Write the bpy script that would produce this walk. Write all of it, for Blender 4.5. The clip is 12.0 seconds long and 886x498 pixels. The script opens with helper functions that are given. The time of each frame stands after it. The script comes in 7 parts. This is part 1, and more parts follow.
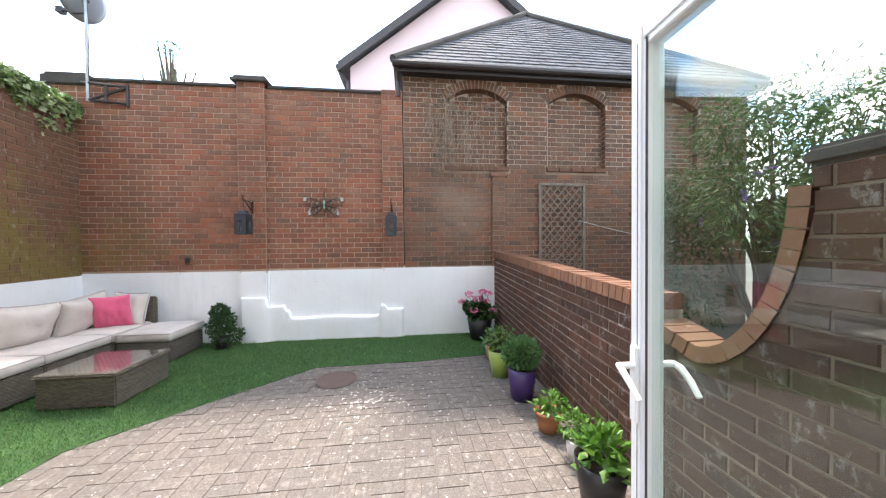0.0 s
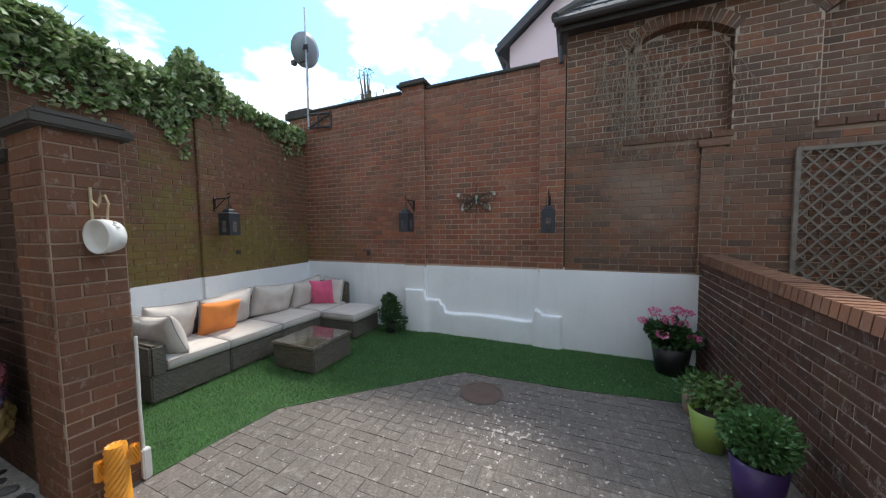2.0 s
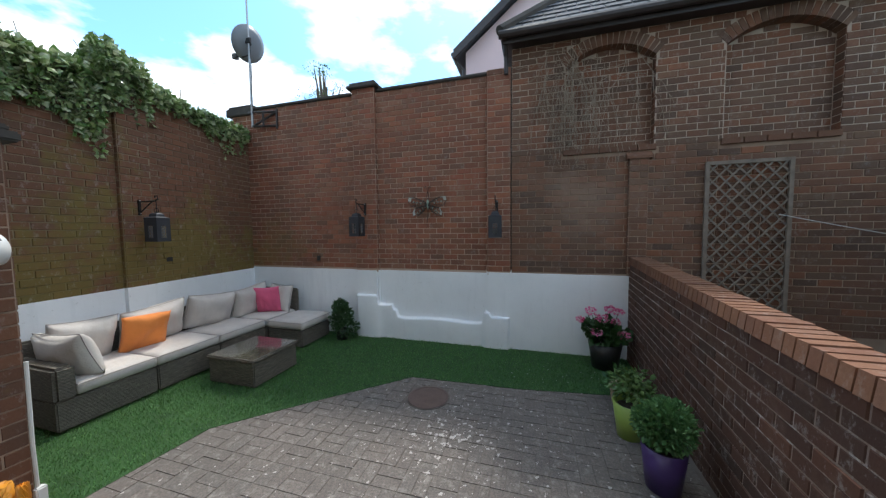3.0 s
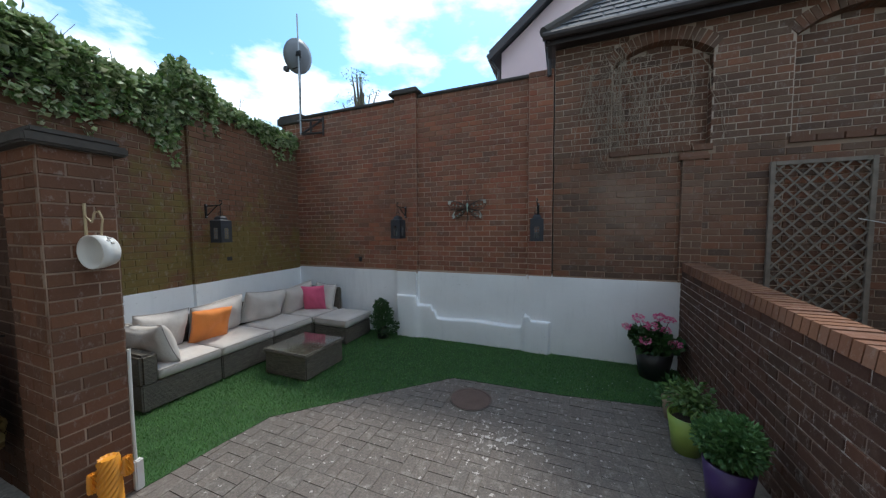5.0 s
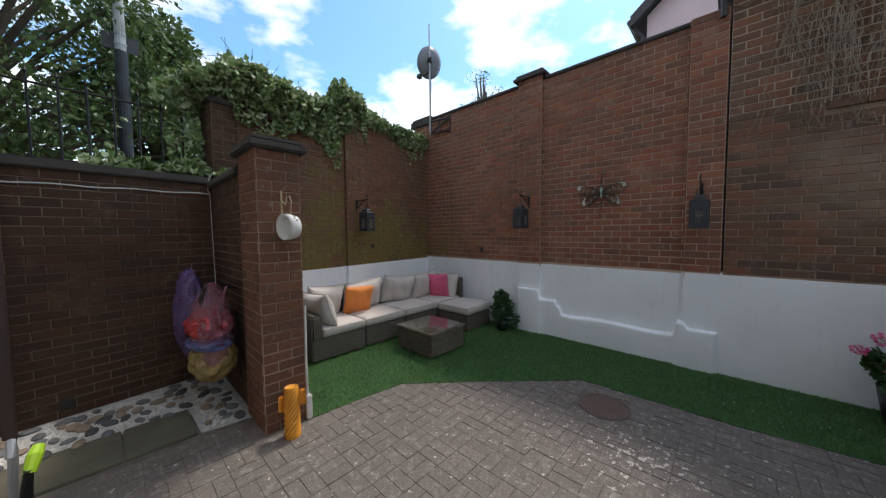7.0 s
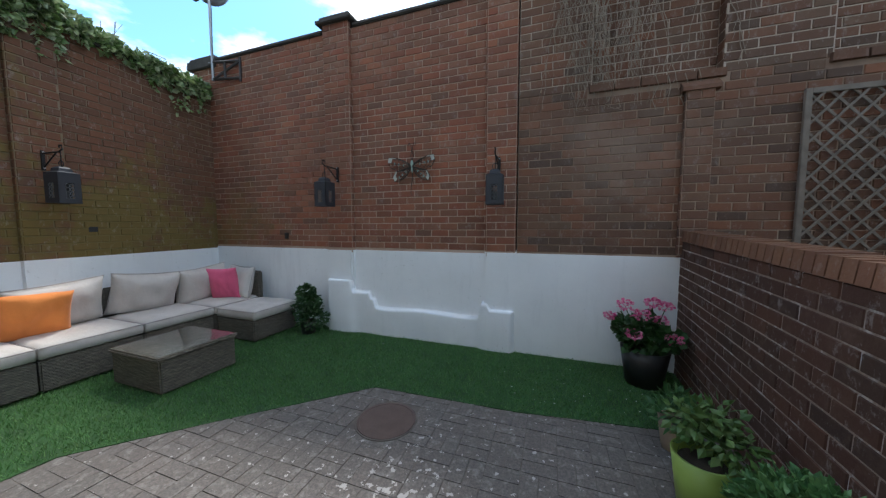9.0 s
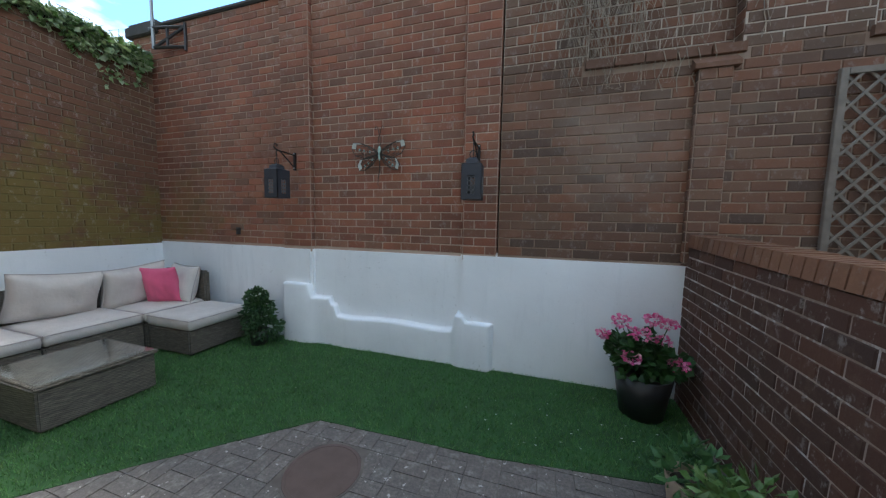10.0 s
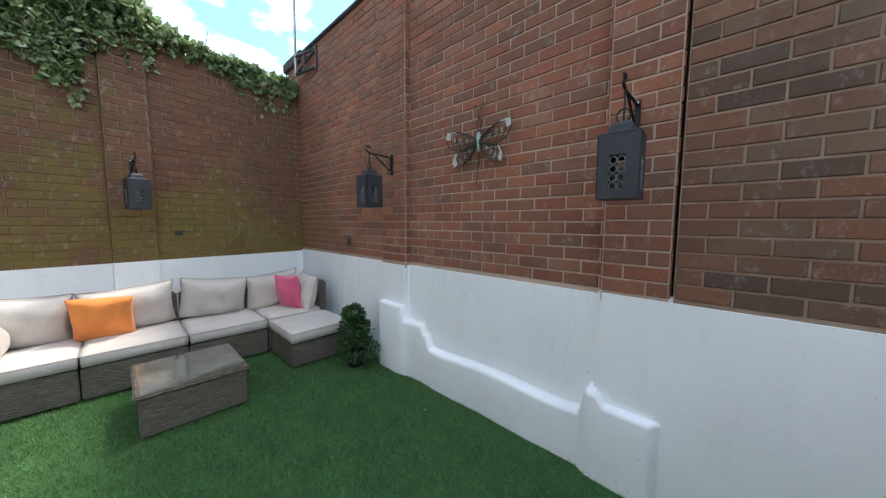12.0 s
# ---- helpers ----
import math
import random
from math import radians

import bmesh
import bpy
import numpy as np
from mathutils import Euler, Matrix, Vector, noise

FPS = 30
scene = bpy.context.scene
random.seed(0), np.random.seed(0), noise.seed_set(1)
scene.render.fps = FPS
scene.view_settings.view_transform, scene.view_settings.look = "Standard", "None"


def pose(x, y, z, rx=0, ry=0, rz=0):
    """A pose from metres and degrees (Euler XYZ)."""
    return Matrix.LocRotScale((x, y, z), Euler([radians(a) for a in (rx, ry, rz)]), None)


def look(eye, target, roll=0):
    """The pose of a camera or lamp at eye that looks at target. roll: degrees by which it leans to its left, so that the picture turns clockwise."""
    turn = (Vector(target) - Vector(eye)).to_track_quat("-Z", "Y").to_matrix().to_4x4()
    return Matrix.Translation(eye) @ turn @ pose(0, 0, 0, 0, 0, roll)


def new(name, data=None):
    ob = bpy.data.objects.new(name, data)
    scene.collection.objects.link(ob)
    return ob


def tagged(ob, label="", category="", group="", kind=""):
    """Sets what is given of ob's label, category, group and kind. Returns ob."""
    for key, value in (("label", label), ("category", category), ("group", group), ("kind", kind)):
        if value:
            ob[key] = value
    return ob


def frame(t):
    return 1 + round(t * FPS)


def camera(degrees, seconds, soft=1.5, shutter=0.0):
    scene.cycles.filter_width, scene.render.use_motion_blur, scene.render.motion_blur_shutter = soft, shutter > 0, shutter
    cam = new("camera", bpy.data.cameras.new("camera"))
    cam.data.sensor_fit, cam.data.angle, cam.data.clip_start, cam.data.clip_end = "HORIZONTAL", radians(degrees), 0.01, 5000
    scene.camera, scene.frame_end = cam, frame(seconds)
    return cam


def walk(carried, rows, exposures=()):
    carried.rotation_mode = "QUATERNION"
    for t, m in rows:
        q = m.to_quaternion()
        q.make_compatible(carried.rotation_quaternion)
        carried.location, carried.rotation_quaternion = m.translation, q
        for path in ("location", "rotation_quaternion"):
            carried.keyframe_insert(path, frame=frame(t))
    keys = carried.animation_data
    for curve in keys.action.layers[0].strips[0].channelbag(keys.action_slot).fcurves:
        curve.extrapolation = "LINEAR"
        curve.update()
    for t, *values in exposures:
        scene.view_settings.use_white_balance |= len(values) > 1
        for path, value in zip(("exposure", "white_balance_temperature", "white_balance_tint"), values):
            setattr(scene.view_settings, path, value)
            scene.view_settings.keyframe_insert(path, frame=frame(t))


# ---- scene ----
cam = camera(110.3, 12.0, soft=1.3)
PATH = [
    (0, (0.318, -0.829, 1.543), (0.543, 1.158, 1.509), -0.51),
    (0.5, (0.315, -0.708, 1.635), (0.440, 1.286, 1.543), -0.66),
    (1, (0.275, -0.576, 1.643), (0.193, 1.417, 1.507), -0.72),
    (1.5, (0.325, -0.364, 1.664), (-0.105, 1.585, 1.536), -0.75),
    (2, (0.350, -0.295, 1.729), (-0.419, 1.547, 1.607), -0.58),
    (2.5, (0.499, -0.255, 1.768), (-0.336, 1.559, 1.654), -0.51),
    (2.7, (0.553, -0.245, 1.786), (-0.183, 1.611, 1.668), -0.63),
    (4.3, (0.477, -0.277, 1.800), (0.175, 1.696, 1.672), 0.29),
    (4.5, (0.427, -0.339, 1.796), (0.089, 1.629, 1.682), 0.07),
    (5, (0.402, -0.352, 1.827), (-0.325, 1.508, 1.710), -0.39),
    (5.5, (0.379, -0.389, 1.796), (-0.718, 1.282, 1.727), -0.26),
    (6, (0.238, -0.476, 1.772), (-1.112, 0.999, 1.718), -0.22),
    (6.5, (0.275, -0.416, 1.733), (-1.135, 1.001, 1.679), -0.49),
    (7, (0.325, -0.319, 1.660), (-1.040, 1.139, 1.551), -0.48),
    (7.5, (0.420, -0.050, 1.606), (-0.627, 1.640, 1.384), -0.27),
    (7.7, (0.539, 0.214, 1.553), (-0.428, 1.953, 1.355), 0.23),
    (9.3, (0.624, 0.952, 1.447), (0.005, 2.847, 1.290), 0.53),
    (9.5, (0.583, 1.074, 1.503), (-0.020, 2.973, 1.331), 1.03),
    (10, (0.647, 1.377, 1.471), (0.052, 3.278, 1.300), 1.03),
    (10.5, (0.676, 1.667, 1.509), (-0.057, 3.524, 1.386), 1.44),
    (11, (0.609, 1.930, 1.562), (-0.525, 3.569, 1.399), 0.86),
    (11.5, (0.531, 2.150, 1.598), (-0.727, 3.695, 1.425), 0.47),
    (12, (0.488, 2.411, 1.558), (-0.890, 3.851, 1.391), 0.32),
]
EXPOSURES = [(0, 1.68, 7050, 15), (0.5, 1.38, 6950, 13), (1.0, 1.1, 6700, 12), (1.5, 0.82, 6600, 9), (2.0, 0.5, 6500, 9), (2.5, 0.35, 6400, 8), (4.5, 0.07, 6250, 7), (5.5, -0.05, 6350, 9), (6.0, -0.05, 6600, 12), (6.5, -0.1, 6750, 13), (7.5, -0.05, 6600, 11), (9.5, 0.45, 6100, 7), (10.5, 0.74, 6150, 6), (11.0, 0.85, 6300, 7), (12.0, 0.93, 6500, 8)]
walk(cam, [(t, look(eye, target, roll)) for t, eye, target, roll in PATH], EXPOSURES)
# world, sun and exposure
world = bpy.data.worlds.new("world")
scene.world = world
world.use_nodes = True
wn, wl = world.node_tree.nodes, world.node_tree.links
wn.clear()
w_out = wn.new("ShaderNodeOutputWorld")
w_bg = wn.new("ShaderNodeBackground")
w_sky = wn.new("ShaderNodeTexSky")
w_sky.sky_type, w_sky.sun_disc = "NISHITA", False
SUN_EL, SUN_AZ = 62.0, -3.0
w_sky.sun_elevation, w_sky.sun_rotation = radians(SUN_EL), radians(SUN_AZ)
w_tc, w_map = wn.new("ShaderNodeTexCoord"), wn.new("ShaderNodeMapping")
w_map.inputs["Scale"].default_value = (1.6, 1.6, 3.6)
w_map.inputs["Location"].default_value = (0.9, 0.62, 0.3)
w_no = wn.new("ShaderNodeTexNoise")
w_no.inputs["Scale"].default_value, w_no.inputs["Detail"].default_value, w_no.inputs["Roughness"].default_value = 1.7, 7.0, 0.55
w_ramp = wn.new("ShaderNodeValToRGB")
w_ramp.color_ramp.elements[0].position, w_ramp.color_ramp.elements[1].position = 0.455, 0.58
w_mix = wn.new("ShaderNodeMix")
w_mix.data_type = "RGBA"
w_mix.inputs["B"].default_value = (12.5, 12.8, 13.2, 1)
wl.new(w_tc.outputs["Generated"], w_map.inputs["Vector"])
wl.new(w_map.outputs["Vector"], w_no.inputs["Vector"])
wl.new(w_no.outputs["Fac"], w_ramp.inputs["Fac"])
wl.new(w_ramp.outputs["Color"], w_mix.inputs["Factor"])
w_gain = wn.new("ShaderNodeMix")
w_gain.data_type, w_gain.blend_type = "RGBA", "MULTIPLY"
w_gain.inputs["Factor"].default_value = 1.0
w_gain.inputs["B"].default_value = (1.35, 2.0, 2.15, 1)
wl.new(w_sky.outputs["Color"], w_gain.inputs["A"])
wl.new(w_gain.outputs["Result"], w_mix.inputs["A"])
wl.new(w_mix.outputs["Result"], w_bg.inputs["Color"])
wl.new(w_bg.outputs["Background"], w_out.inputs["Surface"])
w_bg.inputs["Strength"].default_value = 0.13
sun = new("sun", bpy.data.lights.new("sun", "SUN"))
sun.data.energy, sun.data.angle, sun.data.color = 2.7, radians(8), (1.0, 0.94, 0.86)
_e, _a = radians(SUN_EL), radians(SUN_AZ)
sun.matrix_world = look((math.sin(_a) * math.cos(_e) * 40, math.cos(_a) * math.cos(_e) * 40, math.sin(_e) * 40), (0, 0, 0))

# ---- materials ----
MATS = {}


def nodes_of(name):
    m = bpy.data.materials.new(name)
    m.use_nodes = True
    nt = m.node_tree
    b = nt.nodes["Principled BSDF"]
    return m, nt, b


def add(nt, kind, **sets):
    n = nt.nodes.new(kind)
    for k, v in sets.items():
        n.inputs[k.replace("_", " ")].default_value = v
    return n


def ramp(nt, fac, stops):
    r = nt.nodes.new("ShaderNodeValToRGB")
    e = r.color_ramp.elements
    while len(e) < len(stops):
        e.new(0.5)
    for el, (p, c) in zip(e, stops):
        el.position, el.color = p, (*c, 1) if len(c) == 3 else c
    nt.links.new(fac, r.inputs["Fac"])
    return r.outputs["Color"]


def mixc(nt, fac, a, b, blend="MIX"):
    m = nt.nodes.new("ShaderNodeMix")
    m.data_type, m.blend_type = "RGBA", blend
    for sock, v in (("Factor", fac), ("A", a), ("B", b)):
        if isinstance(v, (int, float)):
            m.inputs[sock].default_value = v
        elif isinstance(v, tuple):
            m.inputs[sock].default_value = (*v, 1)
        else:
            nt.links.new(v, m.inputs[sock])
    return m.outputs["Result"]


def math_(nt, op, a, b=0.0):
    m = nt.nodes.new("ShaderNodeMath")
    m.operation = op
    m.use_clamp = False
    for i, v in enumerate((a, b)):
        if isinstance(v, (int, float)):
            m.inputs[i].default_value = v
        else:
            nt.links.new(v, m.inputs[i])
    return m.outputs[0]


def noise_(nt, scale, detail=4.0, rough=0.55, vec=None, stretch=None):
    n = add(nt, "ShaderNodeTexNoise", Scale=scale, Detail=detail, Roughness=rough)
    g = vec
    if g is None:
        g = nt.nodes.new("ShaderNodeNewGeometry").outputs["Position"]
    if stretch:
        mp = nt.nodes.new("ShaderNodeMapping")
        mp.inputs["Scale"].default_value = stretch
        nt.links.new(g, mp.inputs["Vector"])
        g = mp.outputs["Vector"]
    nt.links.new(g, n.inputs["Vector"])
    return n.outputs["Fac"]


def bump(nt, b, height, strength=0.3, dist=0.01):
    n = add(nt, "ShaderNodeBump", Strength=strength, Distance=dist)
    nt.links.new(height, n.inputs["Height"])
    nt.links.new(n.outputs["Normal"], b.inputs["Normal"])


def plain(name, colour, rough=0.6, metal=0.0, var=0.25, scale=12.0, bumps=0.15, dist=0.004, coat=0.0, spec=0.5):
    """A surface of one base colour with grain and larger blotches."""
    if name in MATS:
        return MATS[name]
    m, nt, b = nodes_of(name)
    f1, f2 = noise_(nt, scale * 9, 3), noise_(nt, scale * 0.6, 4)
    lo, hi = tuple(c * (1 - var) for c in colour), tuple(min(1, c * (1 + var)) for c in colour)
    c = ramp(nt, f2, [(0.3, lo), (0.7, hi)])
    c = mixc(nt, math_(nt, "MULTIPLY", f1, 0.35), c, lo)
    nt.links.new(c, b.inputs["Base Color"])
    b.inputs["Roughness"].default_value, b.inputs["Metallic"].default_value = rough, metal
    b.inputs["Specular IOR Level"].default_value = spec
    b.inputs["Coat Weight"].default_value = coat
    if bumps:
        bump(nt, b, f1, bumps, dist)
    MATS[name] = m
    return m


def algae_over(nt, base, algae):
    """Olive algae over the damp corner where the two tall walls meet."""
    al, al2 = noise_(nt, 1.1, 5, 0.65), noise_(nt, 6, 4, 0.6)
    pos = nt.nodes.new("ShaderNodeNewGeometry").outputs["Position"]
    sep = nt.nodes.new("ShaderNodeSeparateXYZ")
    nt.links.new(pos, sep.inputs[0])
    dx = math_(nt, "MULTIPLY", math_(nt, "ADD", sep.outputs["X"], 4.3), 0.42)
    dz = math_(nt, "MULTIPLY", math_(nt, "ADD", sep.outputs["Z"], -1.35), 0.45)
    reach = math_(nt, "SUBTRACT", 0.62, math_(nt, "ADD", math_(nt, "ABSOLUTE", dx), math_(nt, "ABSOLUTE", dz)))
    rough = math_(nt, "ADD", math_(nt, "MULTIPLY", math_(nt, "SUBTRACT", al, 0.53), 2.6), math_(nt, "MULTIPLY", math_(nt, "SUBTRACT", al2, 0.5), 1.3))
    k = math_(nt, "MULTIPLY", math_(nt, "ADD", reach, rough), algae * 1.3)
    k2 = nt.nodes.new("ShaderNodeClamp")
    nt.links.new(k, k2.inputs["Value"])
    k2.inputs["Max"].default_value = 0.7
    return mixc(nt, k2.outputs[0], base, (0.165, 0.132, 0.035))


def pale_patch_over(nt, base, pale_patch):
    """Paler grey-brown mixed in as drifting patches round one spot on the outbuilding wall."""
    pos = nt.nodes.new("ShaderNodeNewGeometry").outputs["Position"]
    mp = nt.nodes.new("ShaderNodeMapping")
    mp.inputs["Location"].default_value = (-1.15 * 0.9, 0, -2.25 * 1.25)
    mp.inputs["Scale"].default_value = (0.9, 0, 1.25)
    nt.links.new(pos, mp.inputs["Vector"])
    ln = nt.nodes.new("ShaderNodeVectorMath")
    ln.operation = "LENGTH"
    nt.links.new(mp.outputs["Vector"], ln.inputs[0])
    k = math_(nt, "ADD", math_(nt, "SUBTRACT", 0.75, ln.outputs["Value"]), math_(nt, "MULTIPLY", math_(nt, "SUBTRACT", noise_(nt, 2.2, 5, 0.65), 0.5), 2.2))
    cl = nt.nodes.new("ShaderNodeClamp")
    nt.links.new(math_(nt, "MULTIPLY", k, pale_patch), cl.inputs["Value"])
    cl.inputs["Max"].default_value = pale_patch
    return mixc(nt, cl.outputs[0], base, (0.29, 0.225, 0.175))


def mortar_mat(name, pale, stained, algae=0.0, bloom=0.0, pale_patch=0.0, clean=0.0):
    """Lime mortar, in large patches stained to the tone of the brick."""
    m, nt, b = nodes_of(name)
    c = ramp(nt, noise_(nt, 0.8, 5, 0.6), [(0.40 - clean, stained), (0.64 - clean, pale)])
    grit = noise_(nt, 90, 4, 0.7)
    c = mixc(nt, math_(nt, "MULTIPLY", grit, 0.4), c, stained)
    if algae:
        c = algae_over(nt, c, algae)
    if bloom:
        c = mixc(nt, ramp(nt, noise_(nt, 8, 5, 0.75, None, (1, 1, 0.45)), [(0.53, (0, 0, 0)), (0.64, (bloom, bloom, bloom))]), c, (0.62, 0.58, 0.55))
    if pale_patch:
        c = pale_patch_over(nt, c, pale_patch)
    nt.links.new(c, b.inputs["Base Color"])
    b.inputs["Roughness"].default_value = 0.95
    bump(nt, b, grit, 0.5, 0.004)
    return m


def brick_mat(name, joined, tones, algae=0.0, bloom=0.0, pale_patch=0.0):
    """Fired brick: a tone of its own for each brick, sooty blotches, algae in patches and lime bloom."""
    m, nt, b = nodes_of(name)
    if joined:
        rnd = nt.nodes.new("ShaderNodeNewGeometry").outputs["Random Per Island"]
    else:
        rnd = nt.nodes.new("ShaderNodeObjectInfo").outputs["Random"]
    base = ramp(nt, rnd, [(i / (len(tones) - 1), t) for i, t in enumerate(tones)])
    big = noise_(nt, 0.9, 5)
    base = mixc(nt, ramp(nt, big, [(0.38, (0, 0, 0)), (0.70, (0.4, 0.4, 0.4))]), base, (0.07, 0.046, 0.035))
    run = noise_(nt, 2.3, 6, 0.7, None, (1.0, 1.0, 0.35))
    base = mixc(nt, ramp(nt, run, [(0.5, (0, 0, 0)), (0.72, (0.32, 0.32, 0.32))]), base, (0.12, 0.072, 0.042))
    wash = noise_(nt, 5.5, 5, 0.7)
    base = mixc(nt, ramp(nt, wash, [(0.55, (0, 0, 0)), (0.75, (0.22, 0.22, 0.22))]), base, (0.36, 0.25, 0.19))
    fine = noise_(nt, 60, 4, 0.65)
    base = mixc(nt, math_(nt, "MULTIPLY", fine, 0.4), base, (0.05, 0.03, 0.022))
    if algae:
        base = algae_over(nt, base, algae)
    if bloom:
        bl = noise_(nt, 17, 5, 0.8, None, (1, 1, 0.6))
        base = mixc(nt, ramp(nt, bl, [(0.56, (0, 0, 0)), (0.66, (bloom, bloom, bloom))]), base, (0.5, 0.46, 0.43))
    if pale_patch:
        base = pale_patch_over(nt, base, pale_patch)
    nt.links.new(base, b.inputs["Base Color"])
    b.inputs["Roughness"].default_value = 0.9
    b.inputs["Specular IOR Level"].default_value = 0.25
    bump(nt, b, fine, 0.5, 0.004)
    return m


def limewash():
    """White masonry paint: faint grey runs, scuffs and green-grey splashes along the foot."""
    m, nt, b = nodes_of("white_render")
    c = ramp(nt, noise_(nt, 1.6, 5, 0.6), [(0.3, (0.78, 0.795, 0.81)), (0.7, (0.85, 0.865, 0.88))])
    runs = ramp(nt, noise_(nt, 5, 5, 0.65, None, (1.6, 1.6, 0.22)), [(0.55, (0, 0, 0)), (0.78, (0.35, 0.35, 0.35))])
    c = mixc(nt, runs, c, (0.62, 0.635, 0.65))
    scuff = ramp(nt, noise_(nt, 24, 4, 0.7), [(0.64, (0, 0, 0)), (0.72, (0.5, 0.5, 0.5))])
    c = mixc(nt, scuff, c, (0.45, 0.45, 0.43))
    nt.links.new(c, b.inputs["Base Color"])
    b.inputs["Roughness"].default_value = 0.7
    h = math_(nt, "ADD", noise_(nt, 7, 5, 0.6), math_(nt, "MULTIPLY", noise_(nt, 70, 3), 0.25))
    bump(nt, b, h, 0.2, 0.015)
    return m


RED = [(0.238, 0.095, 0.061), (0.348, 0.122, 0.072), (0.255, 0.122, 0.078), (0.389, 0.151, 0.085), (0.313, 0.108, 0.066), (0.206, 0.104, 0.072), (0.348, 0.164, 0.104), (0.273, 0.106, 0.070)]
DAMP = [(0.156, 0.074, 0.046), (0.206, 0.090, 0.052), (0.175, 0.086, 0.052), (0.237, 0.102, 0.056), (0.135, 0.072, 0.048)]
BROWN = [(0.145, 0.082, 0.058), (0.21, 0.105, 0.068), (0.16, 0.098, 0.07), (0.285, 0.122, 0.07), (0.11, 0.072, 0.056), (0.20, 0.125, 0.085), (0.24, 0.105, 0.063)]
LOWB = [(0.082, 0.046, 0.037), (0.118, 0.056, 0.041), (0.092, 0.05, 0.04), (0.138, 0.063, 0.043), (0.07, 0.044, 0.037)]
# passage bricks, below their own tone: the passage's shade is put into the colour
SHADEB = [(0.048, 0.027, 0.019), (0.08, 0.038, 0.023), (0.06, 0.032, 0.023), (0.093, 0.045, 0.027), (0.04, 0.027, 0.021)]
SILLB = [(0.17, 0.085, 0.055), (0.20, 0.10, 0.062), (0.15, 0.08, 0.055)]
ORANGE = [(0.25, 0.118, 0.072), (0.298, 0.147, 0.087), (0.231, 0.107, 0.068), (0.27, 0.14, 0.093)]
BR = {k: (brick_mat("brick_" + k, False, t, a, bl, 0.55 if k == "brown" else 0.0), brick_mat("brick_joined_" + k, True, t, a, bl, 0.55 if k == "brown" else 0.0))
      for k, t, a, bl in (("red", RED, 0.55, 0.25), ("damp", DAMP, 1.15, 0.25), ("brown", BROWN, 0.0, 0.2), ("dark", SHADEB, 0.0, 0.0), ("low", LOWB, 0.0, 0.35), ("orange", ORANGE, 0.0, 0.15), ("sill", SILLB, 0.0, 0.1))}
MORTAR = mortar_mat("mortar", (0.50, 0.38, 0.30), (0.25, 0.145, 0.10), 0.5, clean=0.10)
MORTAR_DAMP = mortar_mat("mortar_damp", (0.30, 0.225, 0.15), (0.115, 0.08, 0.05), 1.0)
MORTAR_PALE = mortar_mat("mortar_pale", (0.54, 0.45, 0.375), (0.36, 0.275, 0.215), clean=0.08)
MORTAR_MID = mortar_mat("mortar_mid", (0.42, 0.32, 0.24), (0.20, 0.125, 0.088), pale_patch=0.5)
# joint colour lowered too, to carry the shade of the passage
MORTAR_SHADE = mortar_mat("mortar_shade", (0.21, 0.155, 0.115), (0.075, 0.048, 0.035), clean=0.06)
MORTAR_PILLAR = mortar_mat("mortar_pillar", (0.42, 0.315, 0.24), (0.125, 0.072, 0.048), clean=0.04)
MORTAR_LOW = mortar_mat("mortar_low", (0.42, 0.33, 0.28), (0.22, 0.155, 0.12), 0.0, 0.9, clean=0.05)
# white house render set greyer so that it bounces less light into the yard
HOUSE = plain("dulled_render", (0.46, 0.44, 0.41), 0.9, var=0.08, scale=3, bumps=0.3)
WHITE = limewash()
STONE = plain("coping_stone", (0.066, 0.058, 0.052), 0.9, var=0.35, scale=6, bumps=0.5)
SLATE = plain("slate", (0.105, 0.112, 0.128), 0.85, var=0.35, scale=4, bumps=0.2, spec=0.2)
PINK = plain("pink_render", (0.66, 0.50, 0.505), 0.9, var=0.05, scale=1.0)
DARKP = plain("dark_paint", (0.035, 0.028, 0.028), 0.45, var=0.2)
UPVC = plain("white_upvc", (0.82, 0.83, 0.84), 0.28, var=0.03, bumps=0)
GASKET = plain("grey_gasket", (0.06, 0.06, 0.065), 0.6, var=0.1)
PAVE_BASE = plain("paving_joint", (0.145, 0.122, 0.105), 0.95, var=0.4, scale=9, bumps=0.5)
SOIL = plain("ground_soil", (0.12, 0.10, 0.08), 0.95, var=0.3, scale=3)
GRASS_BASE = plain("turf_backing", (0.03, 0.085, 0.022), 0.95, var=0.3, scale=9)


# ---- mesh helpers ----
def bm_box(bm, x0, y0, z0, x1, y1, z1, m=None):
    vs = [bm.verts.new(v) for v in ((x0, y0, z0), (x1, y0, z0), (x1, y1, z0), (x0, y1, z0), (x0, y0, z1), (x1, y0, z1), (x1, y1, z1), (x0, y1, z1))]
    for f in ((0, 3, 2, 1), (4, 5, 6, 7), (0, 1, 5, 4), (1, 2, 6, 5), (2, 3, 7, 6), (3, 0, 4, 7)):
        bm.faces.new([vs[i] for i in f])
    if m is not None:
        bmesh.ops.transform(bm, matrix=m, verts=vs)
    return vs


def obj(name, bm, material, parent=None, label="", smooth=False):
    me = bpy.data.meshes.new(name)
    bm.normal_update()
    bm.to_mesh(me)
    bm.free()
    if smooth:
        for p in me.polygons:
            p.use_smooth = True
    me.materials.append(material)
    ob = new(name, me)
    if parent is not None:
        ob.parent = parent
    if label:
        ob["label"] = label
    return ob


def part(name, bm, material, parent, label="", smooth=False):
    return obj(name, bm, material, parent, label, smooth)


def empty(name, m, label, category, group="", kind=""):
    e = new(name)
    e.empty_display_size = 0.1
    e.matrix_world = m
    return tagged(e, label, category, group, kind)


